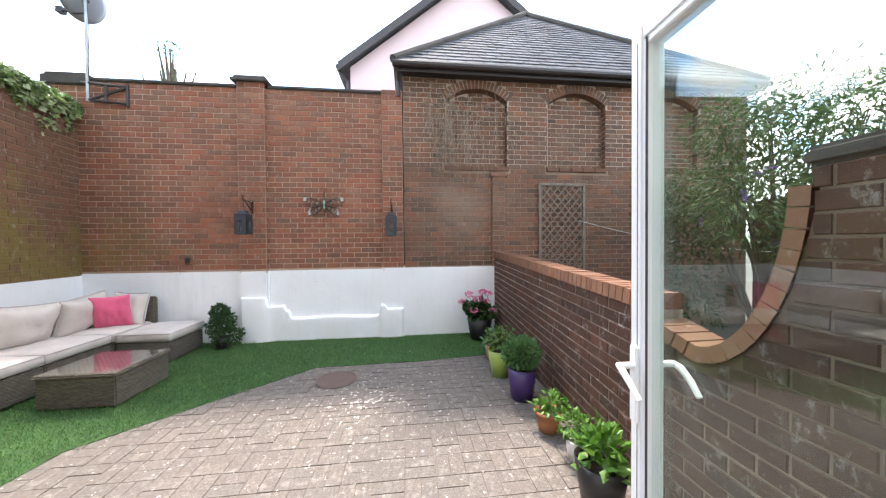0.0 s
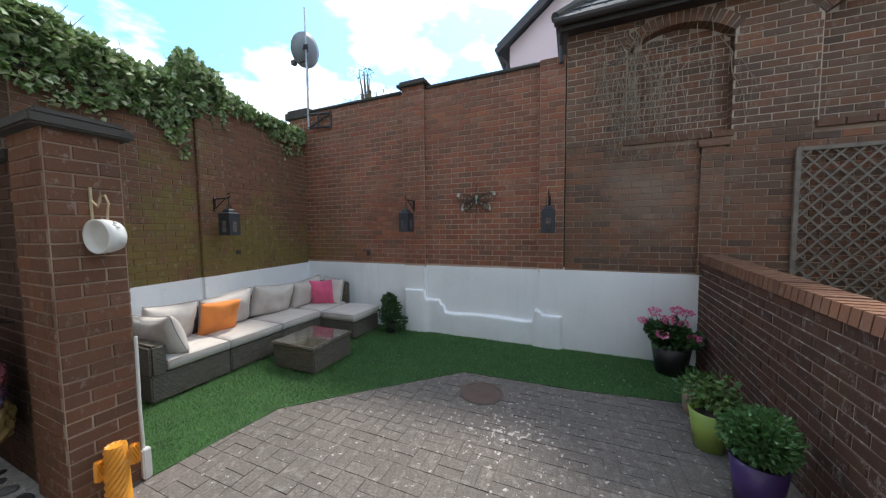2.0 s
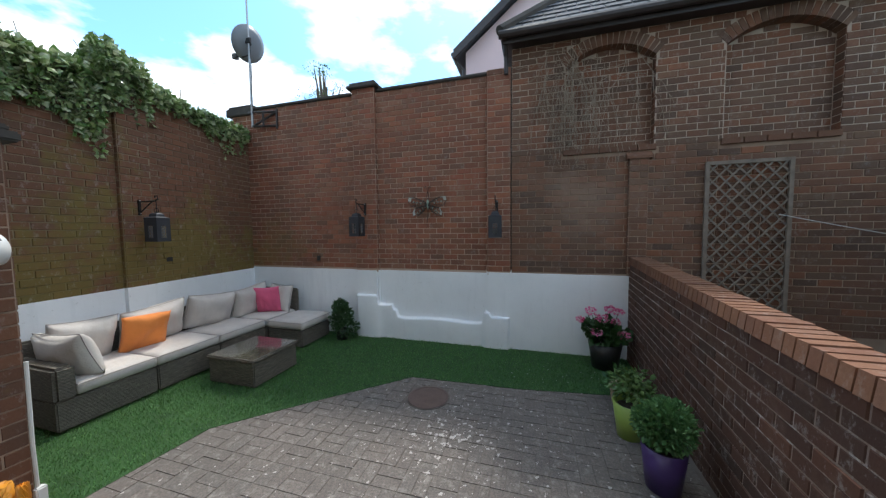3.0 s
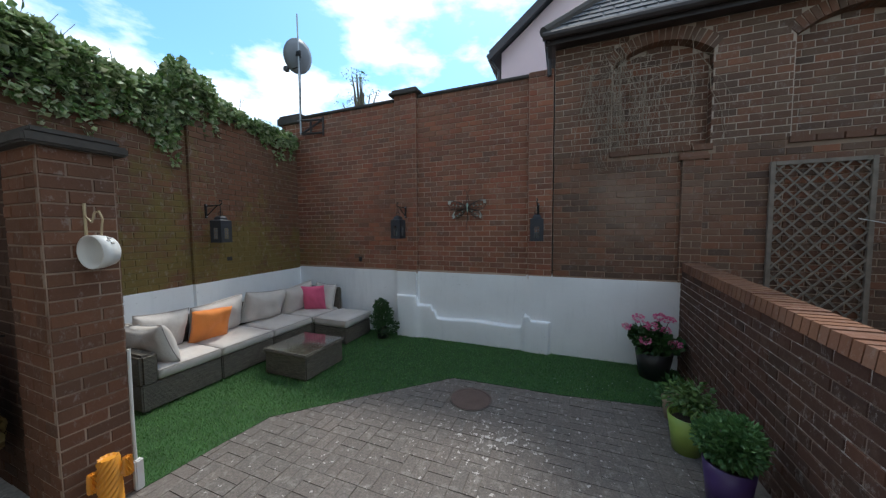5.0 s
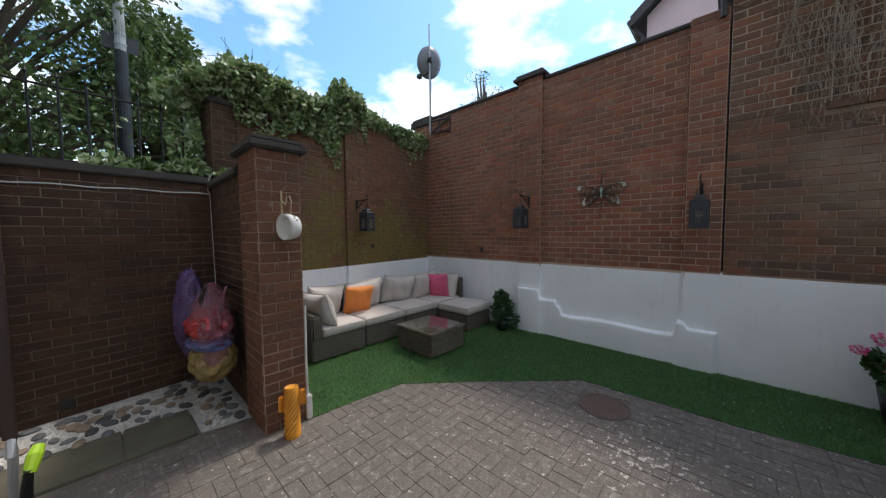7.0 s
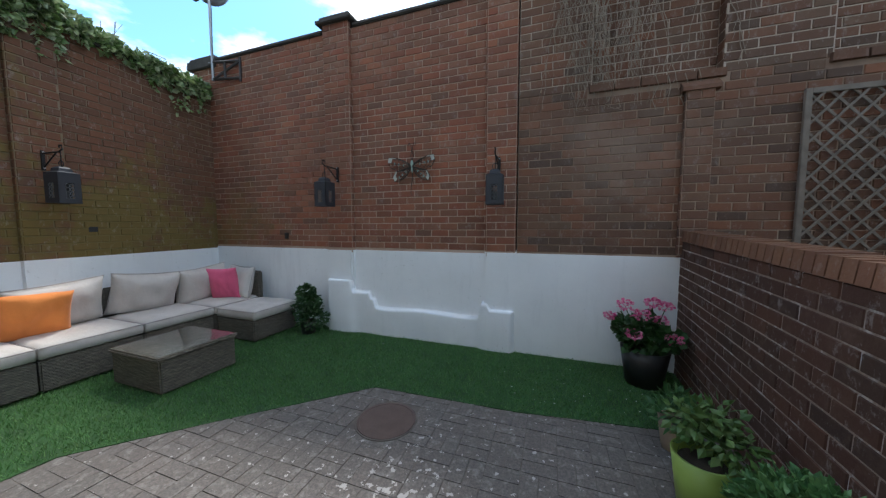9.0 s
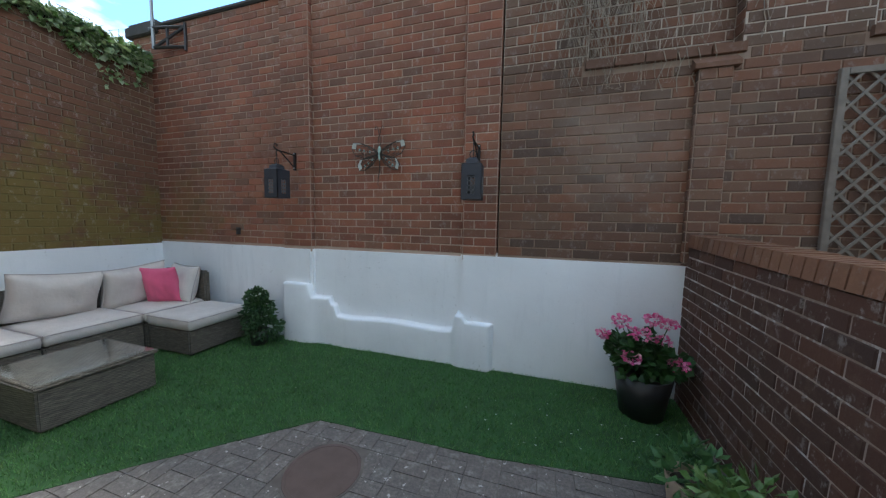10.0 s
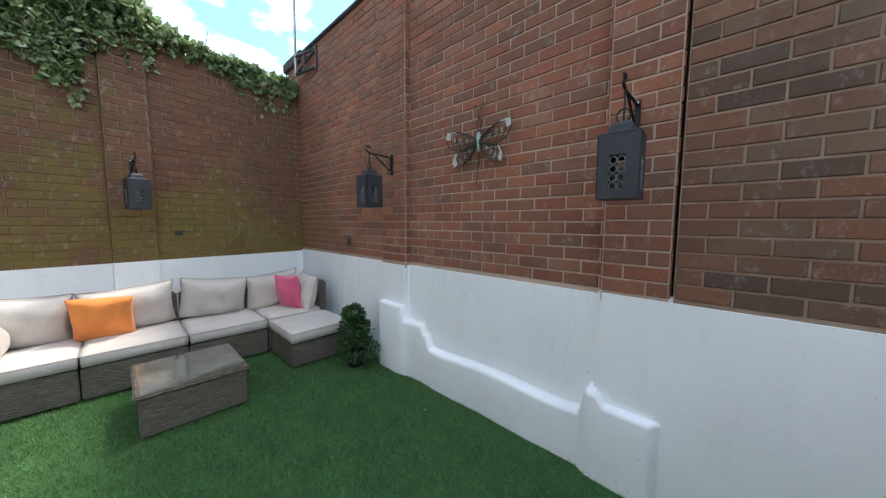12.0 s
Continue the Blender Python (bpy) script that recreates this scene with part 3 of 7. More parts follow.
wall_swept = wall_tags(obj("wall_swept", bm, MORTAR_PILLAR), "dark brick wall whose top sweeps up to the house")
BRICKJOBS.append((wall_swept, lambda: courses((SW_X, W_Y0, 0), (0, -1, 0), 1.9, 0, 2.05, lambda c, z: z > sweep_z(W_Y0 - c) - 0.03), "low", lambda p: True))


def swept_cap():
    """Bricks on edge along the dip and up the curve."""
    rot = Matrix(((0, 1, 0, 0), (-1, 0, 0, 0), (0, 0, 1, 0), (0, 0, 0, 1)))
    pts = [(W_Y0 - 0.28 * i / 60, 0.95 + (0.28 - 0.28 * i / 60) * 0.25) for i in range(60)]
    pts += [(0.56 - 0.46 * math.sin(i * math.pi / 600), 0.95 + 0.85 * (1 - math.cos(i * math.pi / 600))) for i in range(295)]
    out, acc, nxt = [], 0.0, 0.04
    for (y0, z0), (y1, z1) in zip(pts, pts[1:]):
        acc += math.hypot(y1 - y0, z1 - z0)
        if acc > nxt:
            nxt += 0.080
            a = math.degrees(math.atan2(z1 - z0, y0 - y1))
            out.append(Matrix.Translation((SW_X + 0.10, y1, z1)) @ rot @ pose(0, 0, 0, 0, -a, 0) @ pose(0, 0, 0, -90, 0, 0) @ Matrix.Diagonal((0.074, 0.075, 0.235, 1)))
    return out


bm = bmesh.new()
bm_box(bm, SW_X - 0.02, HY + 0.002, 1.80, SW_X + 0.235, 0.135, 1.875)
bmesh.ops.bevel(bm, geom=bm.edges[:], offset=0.02, segments=3, affect="EDGES")
part("coping", bm, STONE, wall_swept, "grey rounded coping stone")
BRICKJOBS.append((wall_swept, swept_cap, "orange", lambda p: True))

# brick outbuilding behind: blind arches, plinth, gutter and hipped slate roof
B0, B1, BT = 0.262, 6.75, 4.33
NICHES = [(0.98, 2.05), (2.78, 3.87), (4.62, 5.72)]
NZ0, NZS, NRISE, ND = 2.87, 3.98, 0.21, 0.12


def in_niche(x, z, grow=0.0):
    for a, b in NICHES:
        if a - grow < x < b + grow and z > NZ0:
            half = (b - a) / 2
            R = (half * half + NRISE * NRISE) / (2 * NRISE)
            dx, zc = x - (a + b) / 2, NZS + NRISE - R
            if z < zc + math.sqrt(max(0.0, (R + grow) ** 2 - dx * dx)):
                return True
    return False


bm = bmesh.new()
bm_box(bm, B0, YP, -0.04, B1, YP + 0.5, NZ0 - 0.002)
wall_outlow = wall_tags(obj("wall_outbuilding_foot", bm, MORTAR_MID), "stained brown brick foot of the outbuilding")
bm = bmesh.new()
bm_box(bm, B0, YP + ND + 0.012, NZ0, B1, YP + 0.5, BT)          # back of the niches
edges = [B0] + [v for n in NICHES for v in n] + [B1]
for i in range(0, len(edges), 2):
    bm_box(bm, edges[i], YP, NZ0, edges[i + 1], YP + ND + 0.012, BT)
for a, b in NICHES:
    n = 16
    half = (b - a) / 2
    R = (half * half + NRISE * NRISE) / (2 * NRISE)
    top = [(a + (b - a) * i / n, NZS + NRISE - R + math.sqrt(R * R - (half * (2 * i / n - 1)) ** 2)) for i in range(n + 1)]
    for (x0, z0), (x1, z1) in zip(top, top[1:]):
        vs = [bm.verts.new(v) for v in ((x0, YP, z0), (x1, YP, z1), (x1, YP, BT), (x0, YP, BT), (x0, YP + ND + 0.012, z0), (x1, YP + ND + 0.012, z1))]
        bm.faces.new((vs[0], vs[1], vs[2], vs[3]))
        bm.faces.new((vs[0], vs[4], vs[5], vs[1]))
bm_box(bm, B1 - 0.3, YP + 0.5, -0.04, B1, 10.0, BT)
bm_box(bm, B0, YP + 0.5, -0.04, B0 + 0.3, 10.0, BT)
wall_outbuilding = wall_tags(obj("wall_outbuilding", bm, MORTAR_PALE), "brown brick outbuilding wall with blind arches")
BRICKJOBS.append((wall_outlow, lambda: [m for m in outer_bricks() if m.translation.z < NZ0], "brown", lambda p: p.x < 2.6))
BRICKJOBS.append((wall_outbuilding, lambda: [m for m in outer_bricks() if m.translation.z >= NZ0], "brown", lambda p: p.x < 2.9))


def outer_bricks():
    return courses((B0, YP, 0), (1, 0, 0), B1 - B0, 0.5, BT, lambda c, z: in_niche(B0 + c, z, 0.0) or (in_niche(B0 + c, z, 0.165) and z > NZS - 0.03 and any(a - 0.03 < B0 + c < b + 0.03 for a, b in NICHES)) or (z < WT and c < 1.5) or (abs(z - NZ0 + 0.05) < 0.05 and any(a - 0.05 < B0 + c < b + 0.05 for a, b in NICHES)))


BRICKJOBS.append((wall_outbuilding, lambda: [m for a, b in NICHES for m in courses((a, YP + ND + 0.012, 0), (1, 0, 0), b - a, NZ0, NZS + NRISE, lambda c, z, a=a: not in_niche(a + c, z + 0.03))] + [m for a, b in NICHES for m in courses((a, YP, 0), (0, 1, 0), ND, NZ0, NZS) + courses((b, YP + ND, 0), (0, -1, 0), ND, NZ0, NZS)], "brown", lambda p: False))


def arches():
    out = []
    for a, b in NICHES:
        mid, half = (a + b) / 2, (b - a) / 2
        R = (half * half + NRISE * NRISE) / (2 * NRISE)
        zc, sp = NZS + NRISE - R, math.asin(half / R)
        n = 19
        for i in range(n):
            t = -sp + 2 * sp * (i + 0.5) / n
            c = Vector((mid + (R + 0.072) * math.sin(t), YP + ND + 0.01, zc + (R + 0.072) * math.cos(t)))
            out.append(Matrix.Translation(c) @ pose(0, 0, 0, 0, math.degrees(t), 0) @ Matrix.Diagonal((2 * sp * R / n - 0.004, ND + 0.018, 0.168, 1)))
    return out


BRICKJOBS.append((wall_outbuilding, arches, "brown", lambda p: True))


def sills():
    out = []
    for a, b in NICHES:
        n = round((b - a + 0.06) / 0.225)
        for i in range(n):
            out.append(Matrix.Translation((a - 0.03 + (i + 0.5) * 0.225, YP, NZ0 - 0.04)) @ Matrix.Diagonal((0.217, 0.03, 0.075, 1)))
    return out


BRICKJOBS.append((wall_outbuilding, sills, "sill", lambda p: True))
bm = bmesh.new()
bm_box(bm, 1.765, YP - 0.06, WT + 0.02, 1.98, YP - 0.002, 2.68)
buttress = wall_tags(obj("buttress", bm, MORTAR_MID), "shallow brick buttress with a sloped top")
BRICKJOBS.append((buttress, lambda: courses((1.765, YP - 0.06, 0), (1, 0, 0), 0.215, WT + 0.02, 2.68) + courses((1.765, YP, 0), (0, -1, 0), 0.06, WT + 0.02, 2.68), "brown", lambda p: True))
bm = bmesh.new()
vs = [bm.verts.new(v) for v in ((1.73, YP - 0.085, 2.68), (2.02, YP - 0.085, 2.68), (2.02, YP - 0.01, 2.68), (1.73, YP - 0.01, 2.68), (1.73, YP - 0.085, 2.715), (2.02, YP - 0.085, 2.715), (2.02, YP - 0.01, 2.78), (1.73, YP - 0.01, 2.78))]
for f in ((0, 3, 2, 1), (4, 5, 6, 7), (0, 1, 5, 4), (1, 2, 6, 5), (2, 3, 7, 6), (3, 0, 4, 7)):
    bm.faces.new([vs[i] for i in f])
part("sloped_cap", bm, BR["sill"][0], buttress, "orange sloped brick cap")

# eaves, gutter and roof of the outbuilding
bm = bmesh.new()
bm_box(bm, B0 - 0.10, YP - 0.18, BT, B1 + 0.12, YP + 0.2, BT + 0.05)
bm_box(bm, B0 - 0.12, YP - 0.20, BT - 0.02, B1 + 0.14, YP - 0.18, BT + 0.12)
outroof = tagged(obj("eaves", bm, DARKP), "dark painted eaves of the outbuilding", "eaves", kind="structure")
bm = bmesh.new()
tube(bm, [(B0 - 0.16, YP - 0.25, BT + 0.08), (B1 + 0.18, YP - 0.25, BT + 0.08)], 0.055, 10)
part("gutter", bm, DARKP, outroof, "dark plastic gutter")
bm = bmesh.new()
tube(bm, [(B0 - 0.08, YP - 0.2, BT + 0.05), (B0 - 0.08, YP - 0.06, BT - 0.12), (B0 - 0.075, YP - 0.05, BT - 0.35)], 0.03, 8)
part("downpipe", bm, DARKP, outroof)
AP = Vector((3.4, 7.0, 7.45))
E0, E1, EY, EZ = B0 - 0.15, B1 + 0.17, YP - 0.24, BT + 0.12
bm = bmesh.new()
v = [bm.verts.new(p) for p in ((E0, EY, EZ), (E1, EY, EZ), AP, (AP.x, 12, AP.z), (E1, 12, EZ), (E0, 12, EZ))]
for f in ((0, 1, 2), (1, 4, 3, 2), (0, 2, 3, 5), (0, 5, 4, 1), (3, 4, 5)):
    bm.faces.new([v[i] for i in f])
roof = tagged(obj("roof_outbuilding", bm, SLATE), "hipped grey slate roof of the outbuilding", "roof", kind="structure")


def slates(tri, rows, wmean):
    """Slates over a hip end: courses that shorten towards the apex."""
    a, b, c = (Vector(p) for p in tri)
    out = []
    n = (b - a).cross(c - a).normalized()
    for r in range(rows):
        t0, t1 = r / rows, (r + 1) / rows
        p0, p1 = a.lerp(c, t0), b.lerp(c, t0)
        up = (a.lerp(b, 0.5).lerp(c, t1) - a.lerp(b, 0.5).lerp(c, t0))
        ln = (p1 - p0).length
        k = max(1, round(ln / wmean))
        for i in range(k):
            q0, q1 = p0.lerp(p1, (i + 0.03) / k), p0.lerp(p1, (i + 0.97) / k)
            out.append((q0, q1, up, n))
    return out


bm = bmesh.new()
for q0, q1, up, n in slates(((E0, EY, EZ), (E1, EY, EZ), AP), 24, 0.3):
    k = random.uniform(0.016, 0.024)
    vs = [bm.verts.new(p) for p in (q0 + n * k, q1 + n * k, q1 + up * 1.03 + n * 0.004, q0 + up * 1.03 + n * 0.004, q0 - n * 0.002, q1 - n * 0.002)]
    bm.faces.new(vs[:4])
    bm.faces.new((vs[4], vs[5], vs[1], vs[0]))
tagged(part("slates", bm, SLATE, roof), kind="stuff")
for pts in (((E0, EY, EZ + 0.02), AP + Vector((0, 0, 0.04))), ((E1, EY, EZ + 0.02), AP + Vector((0, 0, 0.04)))):
    bm = bmesh.new()
    tube(bm, [Vector(pts[0]).lerp(Vector(pts[1]), i / 16) for i in range(17)], 0.07, 8)
    part("hip_tile", bm, STONE, roof)

# house wall behind the walker, with the doorway

# upper wall and roof slab are unseen, made tall to block sky behind the walker
bm = bmesh.new()
bm_box(bm, -4.0, HY - 0.3, -0.04, -0.15, HY, 7.4)
bm_box(bm, 0.95, HY - 0.3, -0.04, 4, HY, 7.4)
bm_box(bm, -0.15, HY - 0.3, 2.20, 0.95, HY, 7.4)
bm_box(bm, -0.15, HY - 0.3, -0.04, 0.95, HY, 0.16)
wall_house = wall_tags(obj("wall_house", bm, HOUSE), "pale rendered house wall with a doorway")
tagged(box_obj("house_sky_blocker", -4.2, HY - 6, 7.4, 4.2, HY + 0.2, 7.6, SLATE), "unseen slab on top of the house, added to block the sky", "roof", kind="structure")
tagged(box_obj("wall_inside", -0.6, -3.2, -0.04, 1.8, -3.1, 2.5, WHITE), "plain white inner wall of the house", "wall", kind="structure")
tagged(box_obj("floor_inside", -0.6, -3.1, 0.1, 1.8, HY - 0.3, 0.15, STONE), "dark floor inside the doorway", "floor", kind="structure")

# no such wall is known: added to shut out the bright horizon
tagged(box_obj("wall_far_side", 6.9, HY - 0.3, -0.05, 7.1, YP, 2.3, BR["dark"][0]), "plain dark wall added to close the view beyond the low wall", "wall", kind="structure")
# paving and turf
bm = bmesh.new()
bm_box(bm, -4.6, HY, -0.044, 1.95, 4.5, -0.0045)
patio = tagged(obj("patio", bm, PAVE_BASE), "grey block-paved patio with sandy joints", "patio", kind="structure")
TURF = [(left_x(0.83) + 0.02, 0.83), (-2.38, 0.83), (-2.28, 1.77), (-1.50, 2.55), (-0.84, 3.175), (0.40, 3.21), (1.73, 3.37), (1.80, 4.37), (-4.6, 4.43)]
bm = bmesh.new()
vs = [bm.verts.new((x, y, 0.004)) for x, y in TURF]
f = bm.faces.new(vs)
r = bmesh.ops.extrude_face_region(bm, geom=[f])
bmesh.ops.translate(bm, verts=[g for g in r["geom"] if isinstance(g, bmesh.types.BMVert)], vec=(0, 0, -0.014))
bmesh.ops.recalc_face_normals(bm, faces=bm.faces[:])
turf = tagged(obj("lawn", bm, GRASS_BASE), "green artificial turf lawn with a bent front edge", "lawn", kind="structure")

# ---- materials of the things ----
def rattan_mat(name="rattan", gain=1.0):
    m, nt, b = nodes_of(name)
    geo = nt.nodes.new("ShaderNodeNewGeometry").outputs["Position"]
    streak = noise_(nt, 6, 5, 0.6, geo, (3, 3, 28))
    blot = noise_(nt, 2.2, 3)
    sep = nt.nodes.new("ShaderNodeSeparateXYZ")
    nt.links.new(geo, sep.inputs[0])
    strands = math_(nt, "SINE", math_(nt, "MULTIPLY", sep.outputs["Z"], 2 * math.pi / 0.013))
    along = math_(nt, "SINE", math_(nt, "MULTIPLY", math_(nt, "ADD", sep.outputs["X"], sep.outputs["Y"]), 2 * math.pi / 0.045))
    weave = math_(nt, "MULTIPLY", strands, along)
    c = ramp(nt, streak, [(0.36, tuple(gain * v for v in (0.06, 0.052, 0.042))), (0.55, tuple(gain * v for v in (0.165, 0.142, 0.11))), (0.68, tuple(gain * v for v in (0.30, 0.265, 0.21)))])
    c = mixc(nt, math_(nt, "MULTIPLY", math_(nt, "ADD", weave, 1.0), 0.28), c, (0.06, 0.05, 0.038))
    c = mixc(nt, math_(nt, "MULTIPLY", blot, 0.35), c, (0.09, 0.08, 0.07))
    nt.links.new(c, b.inputs["Base Color"])
    b.inputs["Roughness"].default_value = 0.6
    bump(nt, b, weave, 0.7, 0.004)
    return m


def fabric(name, colour, var=0.12):
    m, nt, b = nodes_of(name)
    f, g = noise_(nt, 350, 2), noise_(nt, 4, 4)
    c = ramp(nt, g, [(0.3, tuple(x * (1 - var) for x in colour)), (0.7, tuple(min(1, x * (1 + var * 0.5)) for x in colour))])
    c = mixc(nt, math_(nt, "MULTIPLY", f, 0.2), c, tuple(x * 0.6 for x in colour))
    nt.links.new(c, b.inputs["Base Color"])
    b.inputs["Roughness"].default_value = 0.92
    b.inputs["Sheen Weight"].default_value = 0.2
    bump(nt, b, noise_(nt, 14, 4, 0.6), 0.35, 0.02)
    return m


def leaf_mat(name, tones, gloss=0.45):
    m, nt, b = nodes_of(name)
    rnd = nt.nodes.new("ShaderNodeNewGeometry").outputs["Random Per Island"]
    c = ramp(nt, rnd, [(i / (len(tones) - 1), t) for i, t in enumerate(tones)])
    c = mixc(nt, math_(nt, "MULTIPLY", noise_(nt, 90, 3), 0.3), c, tuple(x * 0.5 for x in tones[0]))
    nt.links.new(c, b.inputs["Base Color"])
    b.inputs["Roughness"].default_value = gloss
    tr = nt.nodes.new("ShaderNodeBsdfTranslucent")
    nt.links.new(c, tr.inputs["Color"])
    mx = nt.nodes.new("ShaderNodeMixShader")
    mx.inputs[0].default_value = 0.25
    nt.links.new(b.outputs[0], mx.inputs[1])
    nt.links.new(tr.outputs[0], mx.inputs[2])
    nt.links.new(mx.outputs[0], nt.nodes["Material Output"].inputs["Surface"])
    return m


# the second rattan is the same weave at 1.5 times the brightness
RATTAN, RATTAN_L = rattan_mat(), rattan_mat("pale_rattan", 1.5)
BEIGE = fabric("beige_fabric", (0.59, 0.54, 0.50))
PIPING = fabric("grey_piping", (0.40, 0.36, 0.34))
ORANGE_F = fabric("orange_fabric", (0.85, 0.27, 0.06))
PINK_F = fabric("pink_fabric", (0.75, 0.12, 0.24))
IVY_L = leaf_mat("ivy_leaf", [(0.07, 0.14, 0.035), (0.16, 0.27, 0.07), (0.42, 0.50, 0.25), (0.09, 0.17, 0.05), (0.66, 0.69, 0.50), (0.19, 0.31, 0.10), (0.54, 0.60, 0.36), (0.13, 0.23, 0.07)], 0.28)
TREE_L = leaf_mat("tree_leaf", [(0.05, 0.09, 0.03), (0.095, 0.16, 0.045), (0.14, 0.21, 0.06), (0.06, 0.11, 0.04)])
BUD_L = leaf_mat("buddleia_leaf", [(0.035, 0.07, 0.022), (0.055, 0.10, 0.03), (0.10, 0.155, 0.045), (0.07, 0.11, 0.045)], 0.65)
SHRUB_L = leaf_mat("shrub_leaf", [(0.06, 0.13, 0.03), (0.10, 0.19, 0.045), (0.15, 0.25, 0.07), (0.11, 0.18, 0.06)])
BOX_L = leaf_mat("topiary_leaf", [(0.025, 0.07, 0.022), (0.04, 0.10, 0.03), (0.055, 0.13, 0.035)])
HEBE_L = leaf_mat("bush_leaf", [(0.055, 0.145, 0.05), (0.085, 0.20, 0.065), (0.13, 0.26, 0.09)])
HERB_L = leaf_mat("herb_leaf", [(0.06, 0.16, 0.02), (0.11, 0.26, 0.035), (0.16, 0.33, 0.06), (0.08, 0.2, 0.03)])
GER_L = leaf_mat("geranium_leaf", [(0.03, 0.08, 0.02), (0.05, 0.12, 0.03), (0.06, 0.14, 0.05)])
PETAL = leaf_mat("pink_petal", [(0.80, 0.09, 0.30), (0.86, 0.16, 0.40), (0.9, 0.32, 0.52), (0.92, 0.55, 0.66)], 0.6)
PURPLE_FL = leaf_mat("purple_flower", [(0.22, 0.13, 0.38), (0.30, 0.2, 0.5), (0.17, 0.1, 0.3)], 0.7)
TURF_L = leaf_mat("turf_blade", [(0.052, 0.149, 0.031), (0.078, 0.207, 0.049), (0.103, 0.253, 0.069), (0.196, 0.322, 0.115), (0.057, 0.167, 0.037)], 0.6)
BARK = plain("bark", (0.10, 0.08, 0.06), 0.95, var=0.35, scale=12, bumps=0.7)
TWIG = plain("dry_stem", (0.30, 0.24, 0.185), 0.9, var=0.3, scale=20)
IRON = plain("black_iron", (0.022, 0.021, 0.022), 0.5, 0.6, var=0.2)
LANTG = plain("grey_grille", (0.14, 0.145, 0.15), 0.6, var=0.15)
CANDLE = plain("grey_candle", (0.11, 0.11, 0.11), 0.7, var=0.1)
LANT = plain("dark_grey_metal", (0.032, 0.034, 0.042), 0.6, 0.1, var=0.2)
GALV = plain("galvanised_steel", (0.42, 0.44, 0.46), 0.45, 0.7, var=0.15)
TRELLIS = plain("weathered_timber", (0.205, 0.17, 0.138), 0.9, var=0.25, scale=15, bumps=0.5)
BROWNPL = plain("brown_plastic", (0.055, 0.035, 0.033), 0.4, var=0.12)
BLACKPL = plain("black_plastic", (0.018, 0.018, 0.019), 0.4, var=0.15)
LIME = plain("lime_ceramic", (0.30, 0.42, 0.09), 0.35, var=0.1)
PURPLE = plain("purple_ceramic", (0.065, 0.035, 0.15), 0.3, var=0.12)
TERRA = plain("terracotta", (0.36, 0.15, 0.07), 0.85, var=0.2)
WPOT = plain("white_ceramic", (0.72, 0.71, 0.69), 0.3, var=0.06)
BEIGEPOT = plain("clay_beige", (0.38, 0.29, 0.22), 0.8, var=0.2)
COMPOST = plain("compost", (0.035, 0.025, 0.018), 0.95, var=0.4, scale=30, bumps=0.8)
CACTUS = plain("orange_glaze", (0.72, 0.30, 0.035), 0.32, var=0.12, bumps=0)
CHIP = plain("white_chip", (0.62, 0.61, 0.59), 0.8, var=0.2)
SLAB = plain("sandstone_slab", (0.105, 0.098, 0.07), 0.9, var=0.3, scale=5, bumps=0.4)
GRAVEL = plain("white_gravel", (0.47, 0.46, 0.44), 0.9, var=0.3, scale=40, bumps=0.9)
PEB = [plain("pebble_" + n, c, 0.6, var=0.25, scale=14) for n, c in (("grey", (0.14, 0.145, 0.15)), ("dark", (0.07, 0.072, 0.078)), ("tan", (0.26, 0.20, 0.15)))]
COVER = plain("rusty_cover", (0.115, 0.075, 0.062), 0.75, var=0.15, scale=18, bumps=0.5)
CABLE = plain("white_cable", (0.6, 0.6, 0.58), 0.5, var=0.1)
CONC_D = plain("dark_grey_steel", (0.07, 0.072, 0.078), 0.5, 0.3, var=0.15)
CONC = plain("grey_concrete", (0.25, 0.24, 0.22), 0.9, var=0.2)
BRASS = plain("rusty_cream_iron", (0.42, 0.33, 0.2), 0.6, var=0.3)
VPALE = plain("pale_enamel", (0.46, 0.47, 0.42), 0.5, var=0.3, scale=30)
VERDI = plain("verdigris_metal", (0.34, 0.46, 0.40), 0.55, 0.4, var=0.4, scale=30)
BRONZE = plain("bronze_wire", (0.055, 0.045, 0.036), 0.5, 0.6, var=0.3)


def glass(name, tint=(0.93, 0.97, 0.96), rough=0.0, sheen=0.045):
    m, nt, b = nodes_of(name)
    tr, gl, mx = nt.nodes.new("ShaderNodeBsdfTransparent"), nt.nodes.new("ShaderNodeBsdfGlossy"), nt.nodes.new("ShaderNodeMixShader")
    tr.inputs["Color"].default_value = (*tint, 1)
    gl.inputs["Roughness"].default_value = rough
    lw = nt.nodes.new("ShaderNodeLayerWeight")
    k = math_(nt, "ADD", math_(nt, "MULTIPLY", math_(nt, "POWER", lw.outputs["Facing"], 4.5), 0.75), sheen)
    nt.links.new(k, mx.inputs[0])
    nt.links.new(tr.outputs[0], mx.inputs[1])
    nt.links.new(gl.outputs[0], mx.inputs[2])
    nt.links.new(mx.outputs[0], nt.nodes["Material Output"].inputs["Surface"])
    return m


GLASS = glass("clear_glass")
TGLASS = glass("table_glass", (0.95, 0.97, 0.96), 0.08, 0.13)

